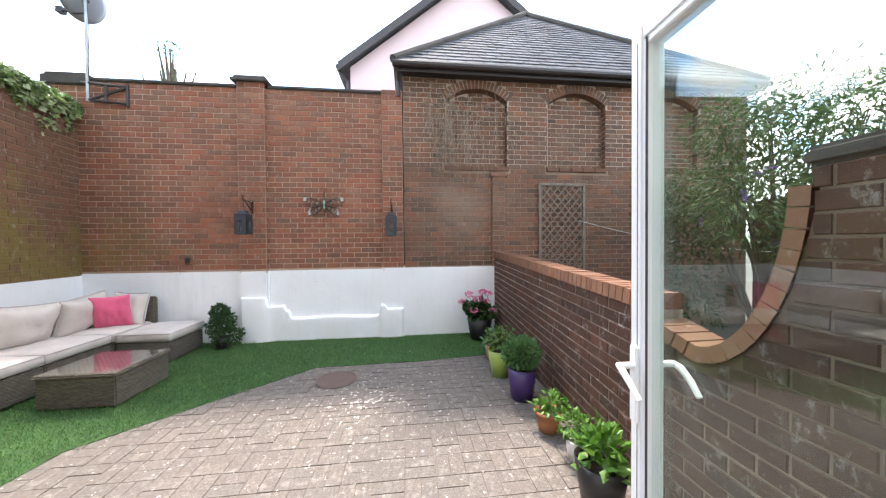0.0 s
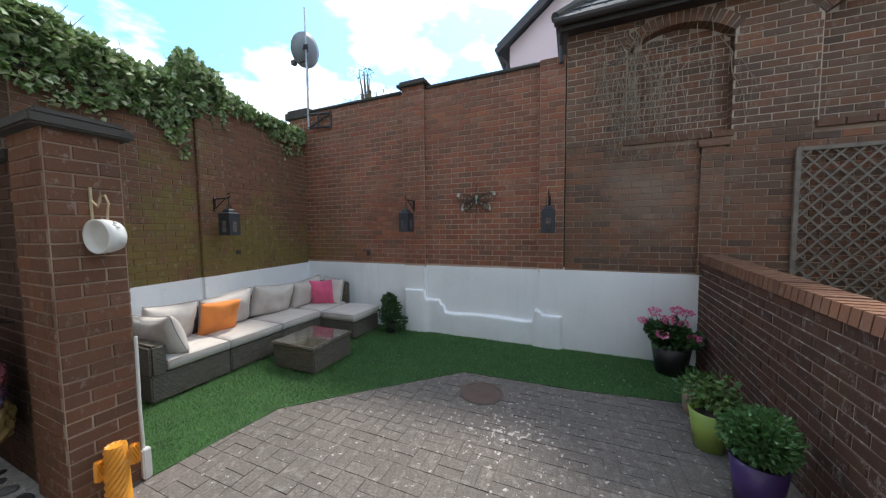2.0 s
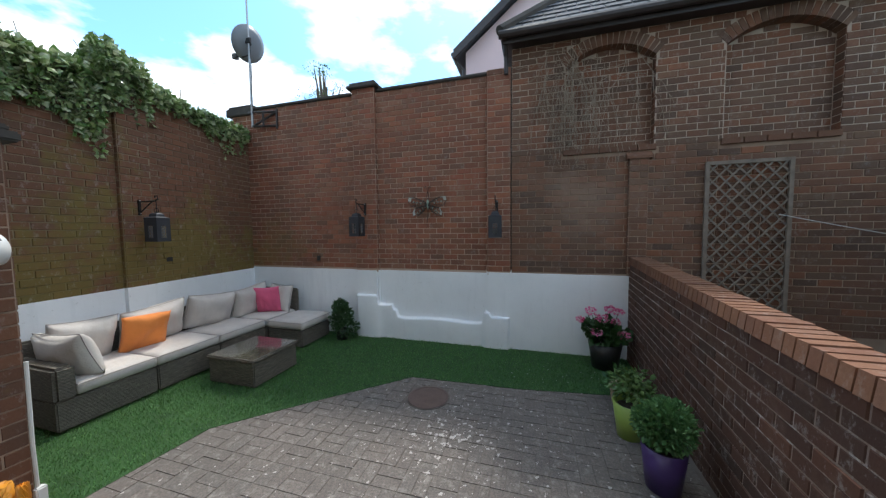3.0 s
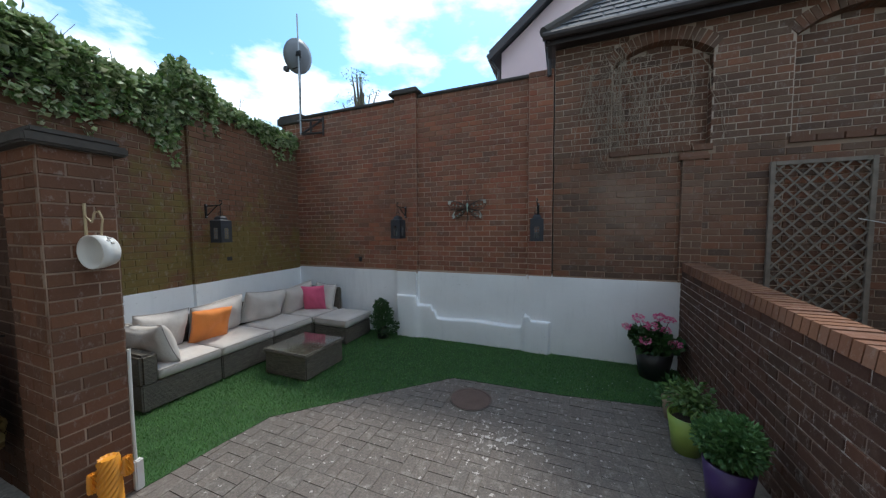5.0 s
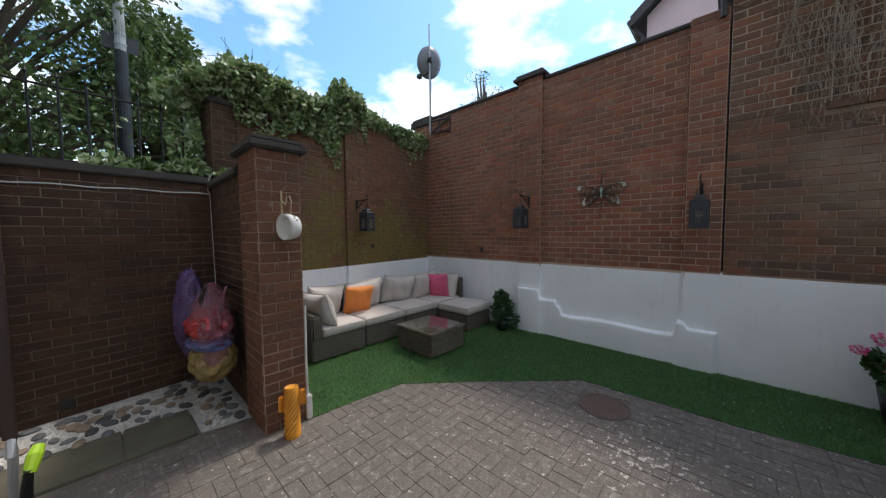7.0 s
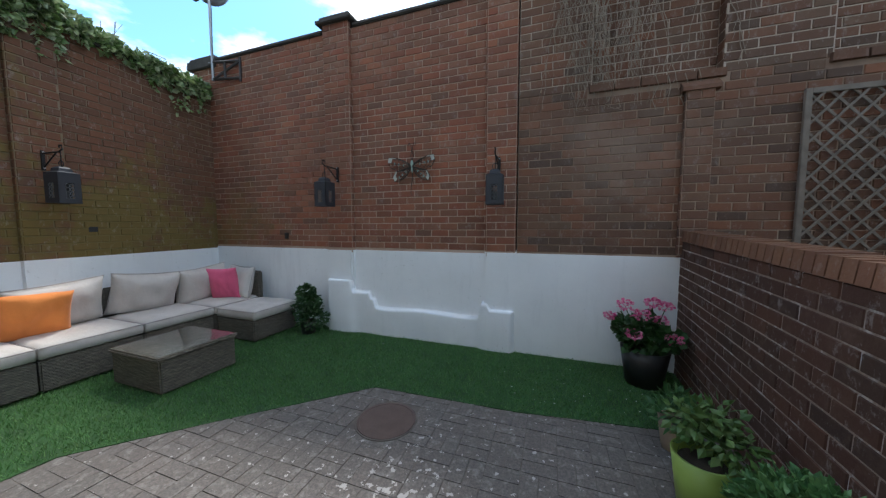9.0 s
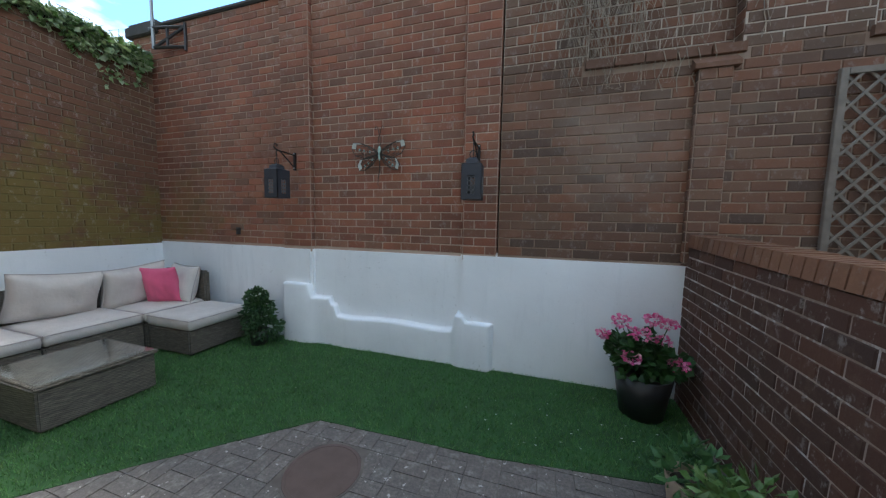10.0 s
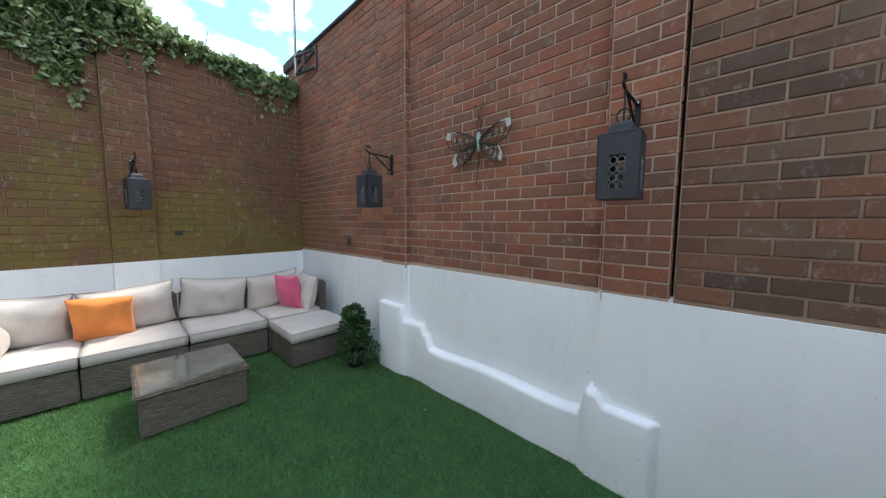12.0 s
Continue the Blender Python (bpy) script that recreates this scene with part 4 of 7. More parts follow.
# ---- leaves ----
LEAF_SHAPES = {
    "kite": [(0, 0, 0), (-0.32, 0.45, -0.06), (0, 0.5, 0.05), (0.32, 0.45, -0.06), (0, 1, -0.05)],
    "ivy": [(0, 0, 0), (-0.46, 0.34, -0.05), (0, 0.42, 0.05), (0.46, 0.34, -0.05), (0, 1, -0.06)],
    "lance": [(0, 0, 0), (-0.13, 0.4, -0.02), (0, 0.45, 0.03), (0.13, 0.4, -0.02), (0, 1, -0.14)],
    "round": [(0, 0, 0), (-0.5, 0.55, 0.05), (0, 0.5, -0.06), (0.5, 0.55, 0.05), (0, 1, 0.0)],
}
LEAF_F = [(0, 2, 1), (0, 3, 2), (1, 2, 4), (2, 3, 4)]


def leaves(name, pts, dirs, sizes, shape, material, parent, rng, flat=0.0):
    """Many small leaves in one mesh: each at a point, its tip towards a direction."""
    n = len(pts)
    base = np.array(LEAF_SHAPES[shape])
    d = np.asarray(dirs, float)
    d /= np.linalg.norm(d, axis=1, keepdims=True) + 1e-9
    up = rng.normal(size=(n, 3)) + np.array([0, 0, flat])
    a = np.cross(d, up)
    a /= np.linalg.norm(a, axis=1, keepdims=True) + 1e-9
    c = np.cross(a, d)
    s = np.asarray(sizes)[:, None, None]
    v = np.asarray(pts)[:, None, :] + s * (base[None, :, 0:1] * a[:, None, :] + base[None, :, 1:2] * d[:, None, :] + base[None, :, 2:3] * c[:, None, :])
    f = (np.arange(n)[:, None, None] * len(base) + np.array(LEAF_F)[None]).reshape(-1, 3)
    me = bpy.data.meshes.new(name)
    me.from_pydata(v.reshape(-1, 3).tolist(), [], f.tolist())
    me.materials.append(material)
    ob = new(name, me)
    ob.parent = parent
    return ob


def clump_points(rng, centres, radii, per, shell=0.55):
    """Points near the skin of uneven clumps, with directions outwards."""
    P, D = [], []
    for c, r in zip(centres, radii):
        d = rng.normal(size=(per, 3))
        d /= np.linalg.norm(d, axis=1, keepdims=True)
        k = rng.uniform(shell, 1.0, (per, 1)) ** 0.6
        P.append(np.array(c) + d * k * np.array(r))
        D.append(d + rng.normal(size=(per, 3)) * 0.5 + np.array([0, 0, -0.25]))
    return np.concatenate(P), np.concatenate(D)


# ---- cushions and rattan furniture ----
def cushion_bm(w, h, d, n=22, power=2.5, edge=0.06, seed=0, slump=0.0):
    """A filled cushion: w by h, d thick in the middle, thin at its seam, with slack folds."""
    bm = bmesh.new()
    grid = {}
    off = Vector((seed * 3.1, seed * 1.7, 0.3))
    for side in (1, -1):
        for i in range(n + 1):
            for j in range(n + 1):
                s, t = 2 * i / n - 1, 2 * j / n - 1
                s, t = math.copysign(abs(s) ** 0.8, s), math.copysign(abs(t) ** 0.8, t)
                rim = i in (0, n) or j in (0, n)
                if rim and side < 0:
                    grid[side, i, j] = grid[1, i, j]
                    continue
                k = ((1 - abs(s) ** power) * (1 - abs(t) ** power)) ** 0.42
                pinch = 1 - 0.05 * (1 - t * t) * abs(s) - 0.0 * s
                x = w / 2 * s * (1 - 0.075 * (1 - t * t))
                y = h / 2 * t * (1 - 0.075 * (1 - s * s)) - slump * (1 - s * s) * (t + 1) * 0.5
                z = side * d / 2 * (edge + (1 - edge) * k) if not rim else 0.0
                z += noise.noise(Vector((x * 6, y * 6, side)) + off) * 0.030 * k + noise.noise(Vector((x * 20, y * 8, side)) + off) * 0.012 * k
                grid[side, i, j] = bm.verts.new((x, z, y))
        for i in range(n):
            for j in range(n):
                q = [grid[side, i, j], grid[side, i + 1, j], grid[side, i + 1, j + 1], grid[side, i, j + 1]]
                bm.faces.new(q if side < 0 else q[::-1])
    bmesh.ops.recalc_face_normals(bm, faces=bm.faces[:])
    return bm


def seam_bm(w, h, r=0.0045):
    bm = bmesh.new()
    pts = []
    for s0, t0, s1, t1 in ((-1, -1, 1, -1), (1, -1, 1, 1), (1, 1, -1, 1), (-1, 1, -1, -1)):
        for k in range(10):
            s, t = s0 + (s1 - s0) * k / 10, t0 + (t1 - t0) * k / 10
            pts.append((w / 2 * s * (1 - 0.075 * (1 - t * t)), 0.0, h / 2 * t * (1 - 0.075 * (1 - s * s))))
    tube(bm, pts + [pts[0]], r, 6)
    return bm


def cushion(name, m, w, h, d, material, label, seed, slump=0.0, seam=PIPING):
    e = obj(name, cushion_bm(w, h, d, seed=seed, slump=slump), material, smooth=True)
    e.matrix_world = m
    tagged(e, label, "cushion", "sofa cushions")
    if seam is not None:
        part("piping", seam_bm(w, h), seam, e, "darker piped seam", True)
    return e


def seat_pad_bm(w, l, h, seed):
    """A box cushion with soft edges and a slightly crowned top."""
    bm = bmesh.new()
    n = 16
    top, bot = [], []
    for i in range(n + 1):
        for j in range(n + 1):
            s, t = 2 * i / n - 1, 2 * j / n - 1
            k = ((1 - abs(s) ** 6) * (1 - abs(t) ** 6)) ** 0.5
            x, y = w / 2 * s * (0.985 + 0.015 * k), l / 2 * t * (0.985 + 0.015 * k)
            z = h * (0.80 + 0.22 * k) + noise.noise(Vector((x * 5 + seed * 2, y * 5, 0))) * 0.010 * k
            top.append(bm.verts.new((x, y, z)))
            bot.append(bm.verts.new((x, y, 0.012 * (1 - k))))
    N = n + 1
    for i in range(n):
        for j in range(n):
            a, b, c, d = i * N + j, (i + 1) * N + j, (i + 1) * N + j + 1, i * N + j + 1
            bm.faces.new((top[a], top[b], top[c], top[d]))
            bm.faces.new((bot[d], bot[c], bot[b], bot[a]))
    rim = [i * N for i in range(n)] + [n * N + j for j in range(n)] + [i * N + n for i in range(n, 0, -1)] + [j for j in range(n, 0, -1)]
    mid = [bm.verts.new(((top[i].co.x) * 1.012, (top[i].co.y) * 1.012, h * 0.45)) for i in rim]
    for k in range(len(rim)):
        q = (k + 1) % len(rim)
        bm.faces.new((mid[k], mid[q], top[rim[q]], top[rim[k]]))
        bm.faces.new((bot[rim[k]], bot[rim[q]], mid[q], mid[k]))
    bmesh.ops.recalc_face_normals(bm, faces=bm.faces[:])
    return bm


def rbox(x0, y0, z0, x1, y1, z1, bev=0.012):
    bm = bmesh.new()
    bm_box(bm, x0, y0, z0, x1, y1, z1)
    bmesh.ops.bevel(bm, geom=bm.edges[:], offset=bev, segments=2, affect="EDGES")
    return bm


SF, SB = -3.47, -4.26        # front and back of the sofa
def sofa_unit(y0, y1, label, arm=False, corner=False):
    e = empty("sofa_unit", pose(SF, y0, 0.006), label, "sofa", "modular rattan sofa")
    d = SF - SB
    part("base", rbox(-d, 0.006, 0.02, 0, y1 - y0 - 0.006, 0.295), RATTAN, e)
    part("backrest", rbox(-d, 0.006, 0.28, -d + 0.07, y1 - y0 - 0.006, 0.74, 0.02), RATTAN, e)
    if arm:
        part("armrest", rbox(-d + 0.07, 0.004, 0.28, 0.004, 0.15, 0.60, 0.025), RATTAN, e)
    if corner:
        part("backrest", rbox(-d + 0.07, y1 - y0 - 0.075, 0.28, 0.04, y1 - y0 - 0.004, 0.79, 0.02), RATTAN, e)
    for x in (-d + 0.06, -0.05):
        for y in (0.06, y1 - y0 - 0.06):
            bm = bmesh.new()
            lathe(bm, [(0.022, -0.004), (0.022, 0.03)], 10, (x, y, 0))
            part("foot", bm, BLACKPL, e)
    a = 0.15 if arm else 0.006
    pad = part("seat_cushion", seat_pad_bm(d - 0.075, y1 - y0 - a - 0.006, 0.135, y0), BEIGE, e, "beige piped seat cushion", True)
    pad.location = (-d / 2 + 0.04, (a + y1 - y0) / 2, 0.295)
    bm = bmesh.new()
    w2, l2 = (d - 0.075) / 2, (y1 - y0 - a - 0.006) / 2
    tube(bm, [(-w2, -l2, 0), (w2, -l2, 0), (w2, l2, 0), (-w2, l2, 0), (-w2, -l2, 0)], 0.005, 6)
    pp = part("piping", bm, PIPING, pad, "grey piped seam")
    pp.location = (0, 0, 0.108)
    return e


sofa_unit(1.32, 2.10, "woven rattan end sofa unit with one arm and beige seat", arm=True)
sofa_unit(2.10, 2.83, "woven rattan middle sofa unit with a beige seat cushion")
sofa_unit(2.83, 3.56, "woven rattan sofa unit beside the corner, beige seat")
sofa_unit(3.56, 4.27, "woven rattan corner sofa unit against the white wall", corner=True)
# footstool in front of the corner unit
fs = empty("footstool", pose(-3.10, 3.915, 0.006), "woven rattan footstool with a thick beige cushion", "footstool")
part("base", rbox(-0.345, -0.335, 0.02, 0.29, 0.335, 0.275), RATTAN, fs)
for x in (-0.29, 0.24):
    for y in (-0.28, 0.28):
        bm = bmesh.new()
        lathe(bm, [(0.022, -0.004), (0.022, 0.03)], 10, (x, y, 0))
        part("foot", bm, BLACKPL, fs)
pad = part("seat_cushion", seat_pad_bm(0.66, 0.68, 0.14, 7.7), BEIGE, fs, "beige piped cushion", True)
pad.location = (-0.022, 0, 0.275)
bm = bmesh.new()
tube(bm, [(-0.33, -0.34, 0), (0.33, -0.34, 0), (0.33, 0.34, 0), (-0.33, 0.34, 0), (-0.33, -0.34, 0)], 0.005, 6)
pp = part("piping", bm, PIPING, pad, "grey piped seam")
pp.location = (0, 0, 0.112)

# loose cushions
BX = SB + 0.155
for i, (y0, y1, lab) in enumerate(((1.50, 2.06, "large beige back cushion leaning on the end sofa unit"), (2.08, 2.80, "large beige back cushion behind the orange pillow"), (2.82, 3.50, "large plump beige back cushion on the rattan sofa"), (3.47, 4.12, "beige back cushion in the sofa corner"))):
    cushion("back_cushion", pose(BX + 0.03 + 0.03 * (i == 3), (y0 + y1) / 2, 0.655, 0, 0, 90) @ pose(0, 0, 0, 16, (3.5, -4.0, 5.0, -5.0)[i], (0, 3, -4, 5)[i]), y1 - y0 - 0.01, 0.50, 0.30, BEIGE, lab, i + 1, 0.015)
cushion("back_cushion", pose(-3.70, 4.10, 0.645, -14, 3, 0), 0.46, 0.47, 0.22, BEIGE, "beige cushion against the backrest by the wall", 6, 0.012)
cushion("arm_cushion", pose(-3.80, 1.57, 0.63, 18, -3, 4), 0.64, 0.46, 0.25, BEIGE, "slouching beige cushion against the sofa arm", 8, 0.03)
cushion("throw_pillow", pose(-3.90, 2.25, 0.62, 0, 0, 78) @ pose(0, 0, 0, 20, 2, 0), 0.45, 0.47, 0.18, ORANGE_F, "bright orange square throw pillow on the sofa", 9, 0.0, None)
cushion("throw_pillow", pose(-3.76, 3.91, 0.645, 0, 0, 20) @ pose(0, 0, 0, 10, -2, 0), 0.42, 0.46, 0.16, PINK_F, "bright pink square throw pillow in the sofa corner", 10, 0.0, None)

# coffee table
TX0, TX1, TY0, TY1, TZ = -3.17, -2.45, 2.405, 3.11, 0.335
tb = empty("coffee_table", pose(0, 0, 0.006), "low woven rattan coffee table with a glass top", "coffee table")
part("body", rbox(TX0 + 0.02, TY0 + 0.02, 0.012, TX1 - 0.02, TY1 - 0.02, TZ - 0.03, 0.012), RATTAN, tb)
part("top_frame", rbox(TX0, TY0, TZ - 0.032, TX1, TY1, TZ - 0.004, 0.011), RATTAN_L, tb, "woven rim")
bm = bmesh.new()
for k in range(int((TX1 - TX0) / 0.03)):
    x = TX0 + 0.015 + k * 0.03
    tube(bm, [(x, TY0 + 0.01, TZ - 0.003), (x + 0.015, TY0 + 0.02, TZ + 0.001), (x + 0.03, TY0 + 0.01, TZ - 0.003)], 0.005, 5)
for k in range(int((TY1 - TY0) / 0.03)):
    y = TY0 + 0.015 + k * 0.03
    tube(bm, [(TX1 - 0.01, y, TZ - 0.003), (TX1 - 0.02, y + 0.015, TZ + 0.001), (TX1 - 0.01, y + 0.03, TZ - 0.003)], 0.005, 5)
part("braid", bm, RATTAN_L, tb, "braided edge")
gl = part("glass_top", rbox(TX0 + 0.012, TY0 + 0.03, TZ, TX1 - 0.03, TY1 - 0.012, TZ + 0.005, 0.0015), TGLASS, tb, "clear glass top")
gl.visible_shadow = False

# ---- stepped topiary beside the steps ----
def pot_bm(r0, r1, h, wall=0.012, lip=0.0):
    bm = bmesh.new()
    prof = [(r0, 0), (r0 + (r1 - r0) * 0.5, h * 0.5), (r1, h - lip)]
    if lip:
        prof += [(r1 + 0.008, h - lip), (r1 + 0.01, h)]
    else:
        prof += [(r1, h)]
    prof += [(prof[-1][0] - wall, h), (r1 - wall - 0.004, h - 0.04), (0.001, h - 0.042)]
    lathe(bm, prof, 32)
    return bm


def potted(name, x, y, r0, r1, h, material, label, category="potted plant", lip=0.0, wobble=0.0, z=0.0):
    e = empty(name, pose(x, y, z, 0, 0, wobble), label, category)
    part("pot", pot_bm(r0, r1, h, 0.012, lip), material, e, "", True)
    bm = bmesh.new()
    lathe(bm, [(r1 - 0.016, h - 0.05), (r1 * 0.6, h - 0.025), (0.001, h - 0.02)], 20)
    part("compost", bm, COMPOST, e)
    return e


rng = np.random.default_rng(5)
tp = potted("topiary", -2.47, 4.12, 0.085, 0.105, 0.17, BLACKPL, "small spiral clipped evergreen in a black pot", z=0.006)
bm = bmesh.new()
tube(bm, [(0, 0, 0.12), (0.01, 0, 0.35), (0, 0.01, 0.58)], [0.012, 0.010, 0.006], 6)
part("stem", bm, BARK, tp)
for c, r in (((0.07, 0, 0.20), (0.23, 0.20, 0.13)), ((-0.02, 0.01, 0.33), (0.20, 0.18, 0.13)), ((0.03, -0.01, 0.45), (0.16, 0.15, 0.12)), ((-0.02, 0, 0.56), (0.12, 0.11, 0.10))):
    P, D = clump_points(rng, [c], [r], 520, 0.3)
    leaves("foliage", P, D, rng.uniform(0.028, 0.055, len(P)), "kite", BOX_L, tp, rng)

# ---- the pots along the low wall ----
ger = potted("geranium", 1.46, 4.06, 0.15, 0.20, 0.33, BLACKPL, "pink flowering geranium in a large black pot", z=0.006)
P, D = clump_points(rng, [(-0.02, -0.03, 0.42), (-0.12, 0.0, 0.50), (0.1, -0.05, 0.44), (0, 0.06, 0.52)], [(0.22, 0.2, 0.12), (0.14, 0.13, 0.1), (0.15, 0.13, 0.11), (0.14, 0.12, 0.1)], 90, 0.3)
leaves("foliage", P, D + np.array([0, 0, 0.2]), rng.uniform(0.06, 0.10, len(P)), "round", GER_L, ger, rng, 1.0)
for k, (x, y, z, r) in enumerate(((-0.17, 0.0, 0.72, 0.07), (-0.05, -0.06, 0.65, 0.08), (0.06, 0.04, 0.74, 0.065), (0.15, 0.02, 0.72, 0.06), (-0.30, -0.02, 0.61, 0.045), (-0.12, -0.14, 0.49, 0.065), (0.18, -0.12, 0.47, 0.07), (0.12, 0.0, 0.59, 0.055))):
    bm = bmesh.new()
    tube(bm, [(x * 0.3, y * 0.3, 0.33), (x * 0.7, y * 0.7, 0.33 + (z - 0.33) * 0.6), (x, y, z - 0.02)], 0.004, 5)
    st = part("flower_stem", bm, GER_L, ger)
    P, D = clump_points(rng, [(x, y, z)], [(r * 0.9, r * 0.9, r * 0.55)], 70, 0.4)
    tagged(leaves("flower_head", P, D + np.array([0, 0, 0.4]), rng.uniform(0.022, 0.034, len(P)), "round", PETAL, st, rng), kind="stuff")

cab = potted("leafy_plant", 1.43, 3.16, 0.085, 0.11, 0.20, BEIGEPOT, "broad grey-green leafed plant in a clay pot")
P, D = clump_points(rng, [(0, 0, 0.25)], [(0.14, 0.14, 0.13)], 120, 0.2)
leaves("foliage", P, D + np.array([0, 0, 0.6]), rng.uniform(0.05, 0.09, len(P)), "kite", HEBE_L, cab, rng, 1.5)
hy = potted("hydrangea", 1.37, 2.66, 0.095, 0.135, 0.30, LIME, "leafy shrub in a tapered lime green pot")
P, D = clump_points(rng, [(0.02, 0.02, 0.38), (0.09, 0.07, 0.46), (-0.03, 0.05, 0.46), (0.10, -0.05, 0.38), (0.05, 0.10, 0.38)], [(0.14, 0.14, 0.10), (0.10, 0.10, 0.09), (0.10, 0.10, 0.09), (0.10, 0.10, 0.08), (0.11, 0.11, 0.09)], 64, 0.3)
leaves("foliage", P, D, rng.uniform(0.04, 0.075, len(P)), "kite", SHRUB_L, hy, rng, 0.8)
pu = potted("round_bush", 1.43, 2.12, 0.105, 0.14, 0.31, PURPLE, "round clipped bush in a glazed purple pot")
P, D = clump_points(rng, [(0, 0, 0.45), (0.03, 0.03, 0.47), (-0.04, 0, 0.45), (0, -0.03, 0.43)], [(0.17, 0.17, 0.15)] + [(0.155, 0.15, 0.13)] * 3, 560, 0.5)
leaves("foliage", P, D + np.array([0, 0, 0.4]), rng.uniform(0.028, 0.05, len(P)), "kite", HEBE_L, pu, rng)
te = potted("primrose", 1.45, 1.58, 0.075, 0.105, 0.17, TERRA, "bright green leafy plant in a terracotta pot", lip=0.03)
P, D = clump_points(rng, [(0.0, 0, 0.20), (0.05, 0.02, 0.22)], [(0.11, 0.11, 0.07), (0.10, 0.10, 0.07)], 60, 0.3)
leaves("foliage", P, D + np.array([0, 0, 0.3]), rng.uniform(0.04, 0.08, len(P)), "kite", HERB_L, te, rng, 1.0)
wp = potted("herb", 1.50, 1.23, 0.06, 0.075, 0.14, WPOT, "bright green herb in a small white pot")
P, D = clump_points(rng, [(0, 0, 0.20), (-0.02, 0.04, 0.24), (0.04, -0.02, 0.22)], [(0.11, 0.11, 0.09)] * 3, 70, 0.3)
leaves("foliage", P, D + np.array([0, 0, 0.3]), rng.uniform(0.035, 0.06, len(P)), "kite", HERB_L, wp, rng, 0.8)
bk = potted("spinach", 1.44, 0.86, 0.11, 0.15, 0.26, BLACKPL, "large bright leaves growing in a black pot")
P, D = clump_points(rng, [(0, 0, 0.30), (0.03, 0.03, 0.34)], [(0.12, 0.12, 0.10), (0.10, 0.10, 0.10)], 60, 0.2)
leaves("foliage", P, D + np.array([0, 0, 0.5]), rng.uniform(0.07, 0.12, len(P)), "kite", HERB_L, bk, rng, 1.2)

# ---- lanterns on brackets ----
def lantern(mount, out, sway, label):
    """mount: point on the wall; out: unit vector away from it."""
    u = Vector(out)
    s = Vector((-u.y, u.x, 0))
    e = empty("lantern_bracket", Matrix.Translation(mount), "black wrought iron wall bracket with a curled end", "bracket", "wall brackets")
    bm = bmesh.new()
    bm_box(bm, -0.012, -0.012, -0.10, 0.012, 0.012, 0.10)
    part("wall_plate", bm, IRON, e).location = u * 0.012
    bm = bmesh.new()
    tube(bm, [u * 0.01 + Vector((0, 0, 0.07)), u * 0.15 + Vector((0, 0, 0.075)), u * 0.26 + Vector((0, 0, 0.075)), u * 0.31 + Vector((0, 0, 0.10)), u * 0.30 + Vector((0, 0, 0.14)), u * 0.27 + Vector((0, 0, 0.14)), u * 0.265 + Vector((0, 0, 0.115))], 0.008, 6)
    part("arm", bm, IRON, e)
    bm = bmesh.new()
    tube(bm, [u * 0.01 + Vector((0, 0, -0.08)), u * 0.12 + Vector((0, 0, 0.0)), u * 0.22 + Vector((0, 0, 0.07))], 0.007, 6)
    part("strut", bm, IRON, e)
    for z in (-0.075, 0.085):
        bm = bmesh.new()
        lathe(bm, [(0.009, 0), (0.009, 0.006)], 8)
        part("screw", bm, GALV, e).matrix_local = Matrix.Translation(u * 0.024 + Vector((0, 0, z))) @ Vector((0, 0, 1)).rotation_difference(u).to_matrix().to_4x4()
    c = Vector(mount) + u * 0.275
    l = empty("lantern", Matrix.Translation(c + Vector((0, 0, -0.43))) @ pose(0, 0, 0, 0, 0, sway), label, "lantern", "wall lanterns")
    hw = 0.088
    for k in range(4):
        a = k * math.pi / 2
        bm = bmesh.new()
        if k % 2 == 0:   # panel with a pierced lower grille
            bm_box(bm, -hw, -0.003, 0.19, hw, 0.003, 0.29)
            bm_box(bm, -hw, -0.003, 0.0, -0.034, 0.003, 0.19)
            bm_box(bm, 0.034, -0.003, 0.0, hw, 0.003, 0.19)
            bm_box(bm, -0.034, -0.003, 0.0, 0.034, 0.003, 0.035)
        else:
            bm_box(bm, -hw, -0.003, 0.19, hw, 0.003, 0.29)
            bm_box(bm, -hw, -0.003, 0.0, -0.034, 0.003, 0.19)
            bm_box(bm, 0.034, -0.003, 0.0, hw, 0.003, 0.19)
            bm_box(bm, -0.034, -0.003, 0.0, 0.034, 0.003, 0.035)
        pn = part("panel", bm, LANT, l)
        pn.matrix_local = pose(0, 0, 0, 0, 0, k * 90) @ pose(0, -hw + 0.003, 0)
        bm = bmesh.new()
        for i in range(4):
            z = 0.045 + i * 0.04
            for sx in (-0.017, 0.017):
                pts = [(sx + 0.016 * math.cos(t * math.pi / 4), 0, z + 0.019 * math.sin(t * math.pi / 4)) for t in range(9)]
                tube(bm, pts, 0.0035, 4)
        gr = part("grille", bm, LANTG, pn, "pale pierced grille")
    bm = bmesh.new()
    bm_box(bm, -hw, -hw, -0.012, hw, hw, 0.0)
    part("base", bm, LANT, l)
    bm = bmesh.new()
    v0 = [(-hw - 0.008, -hw - 0.008), (hw + 0.008, -hw - 0.008), (hw + 0.008, hw + 0.008), (-hw - 0.008, hw + 0.008)]
    lo = [bm.verts.new((x * 0.94, y * 0.94, 0.29)) for x, y in v0]
    hi = [bm.verts.new((x * 0.56, y * 0.56, 0.306)) for x, y in v0]
    h2 = [bm.verts.new((x * 0.52, y * 0.52, 0.335)) for x, y in v0]
    h3 = [bm.verts.new((x * 0.34, y * 0.34, 0.352)) for x, y in v0]
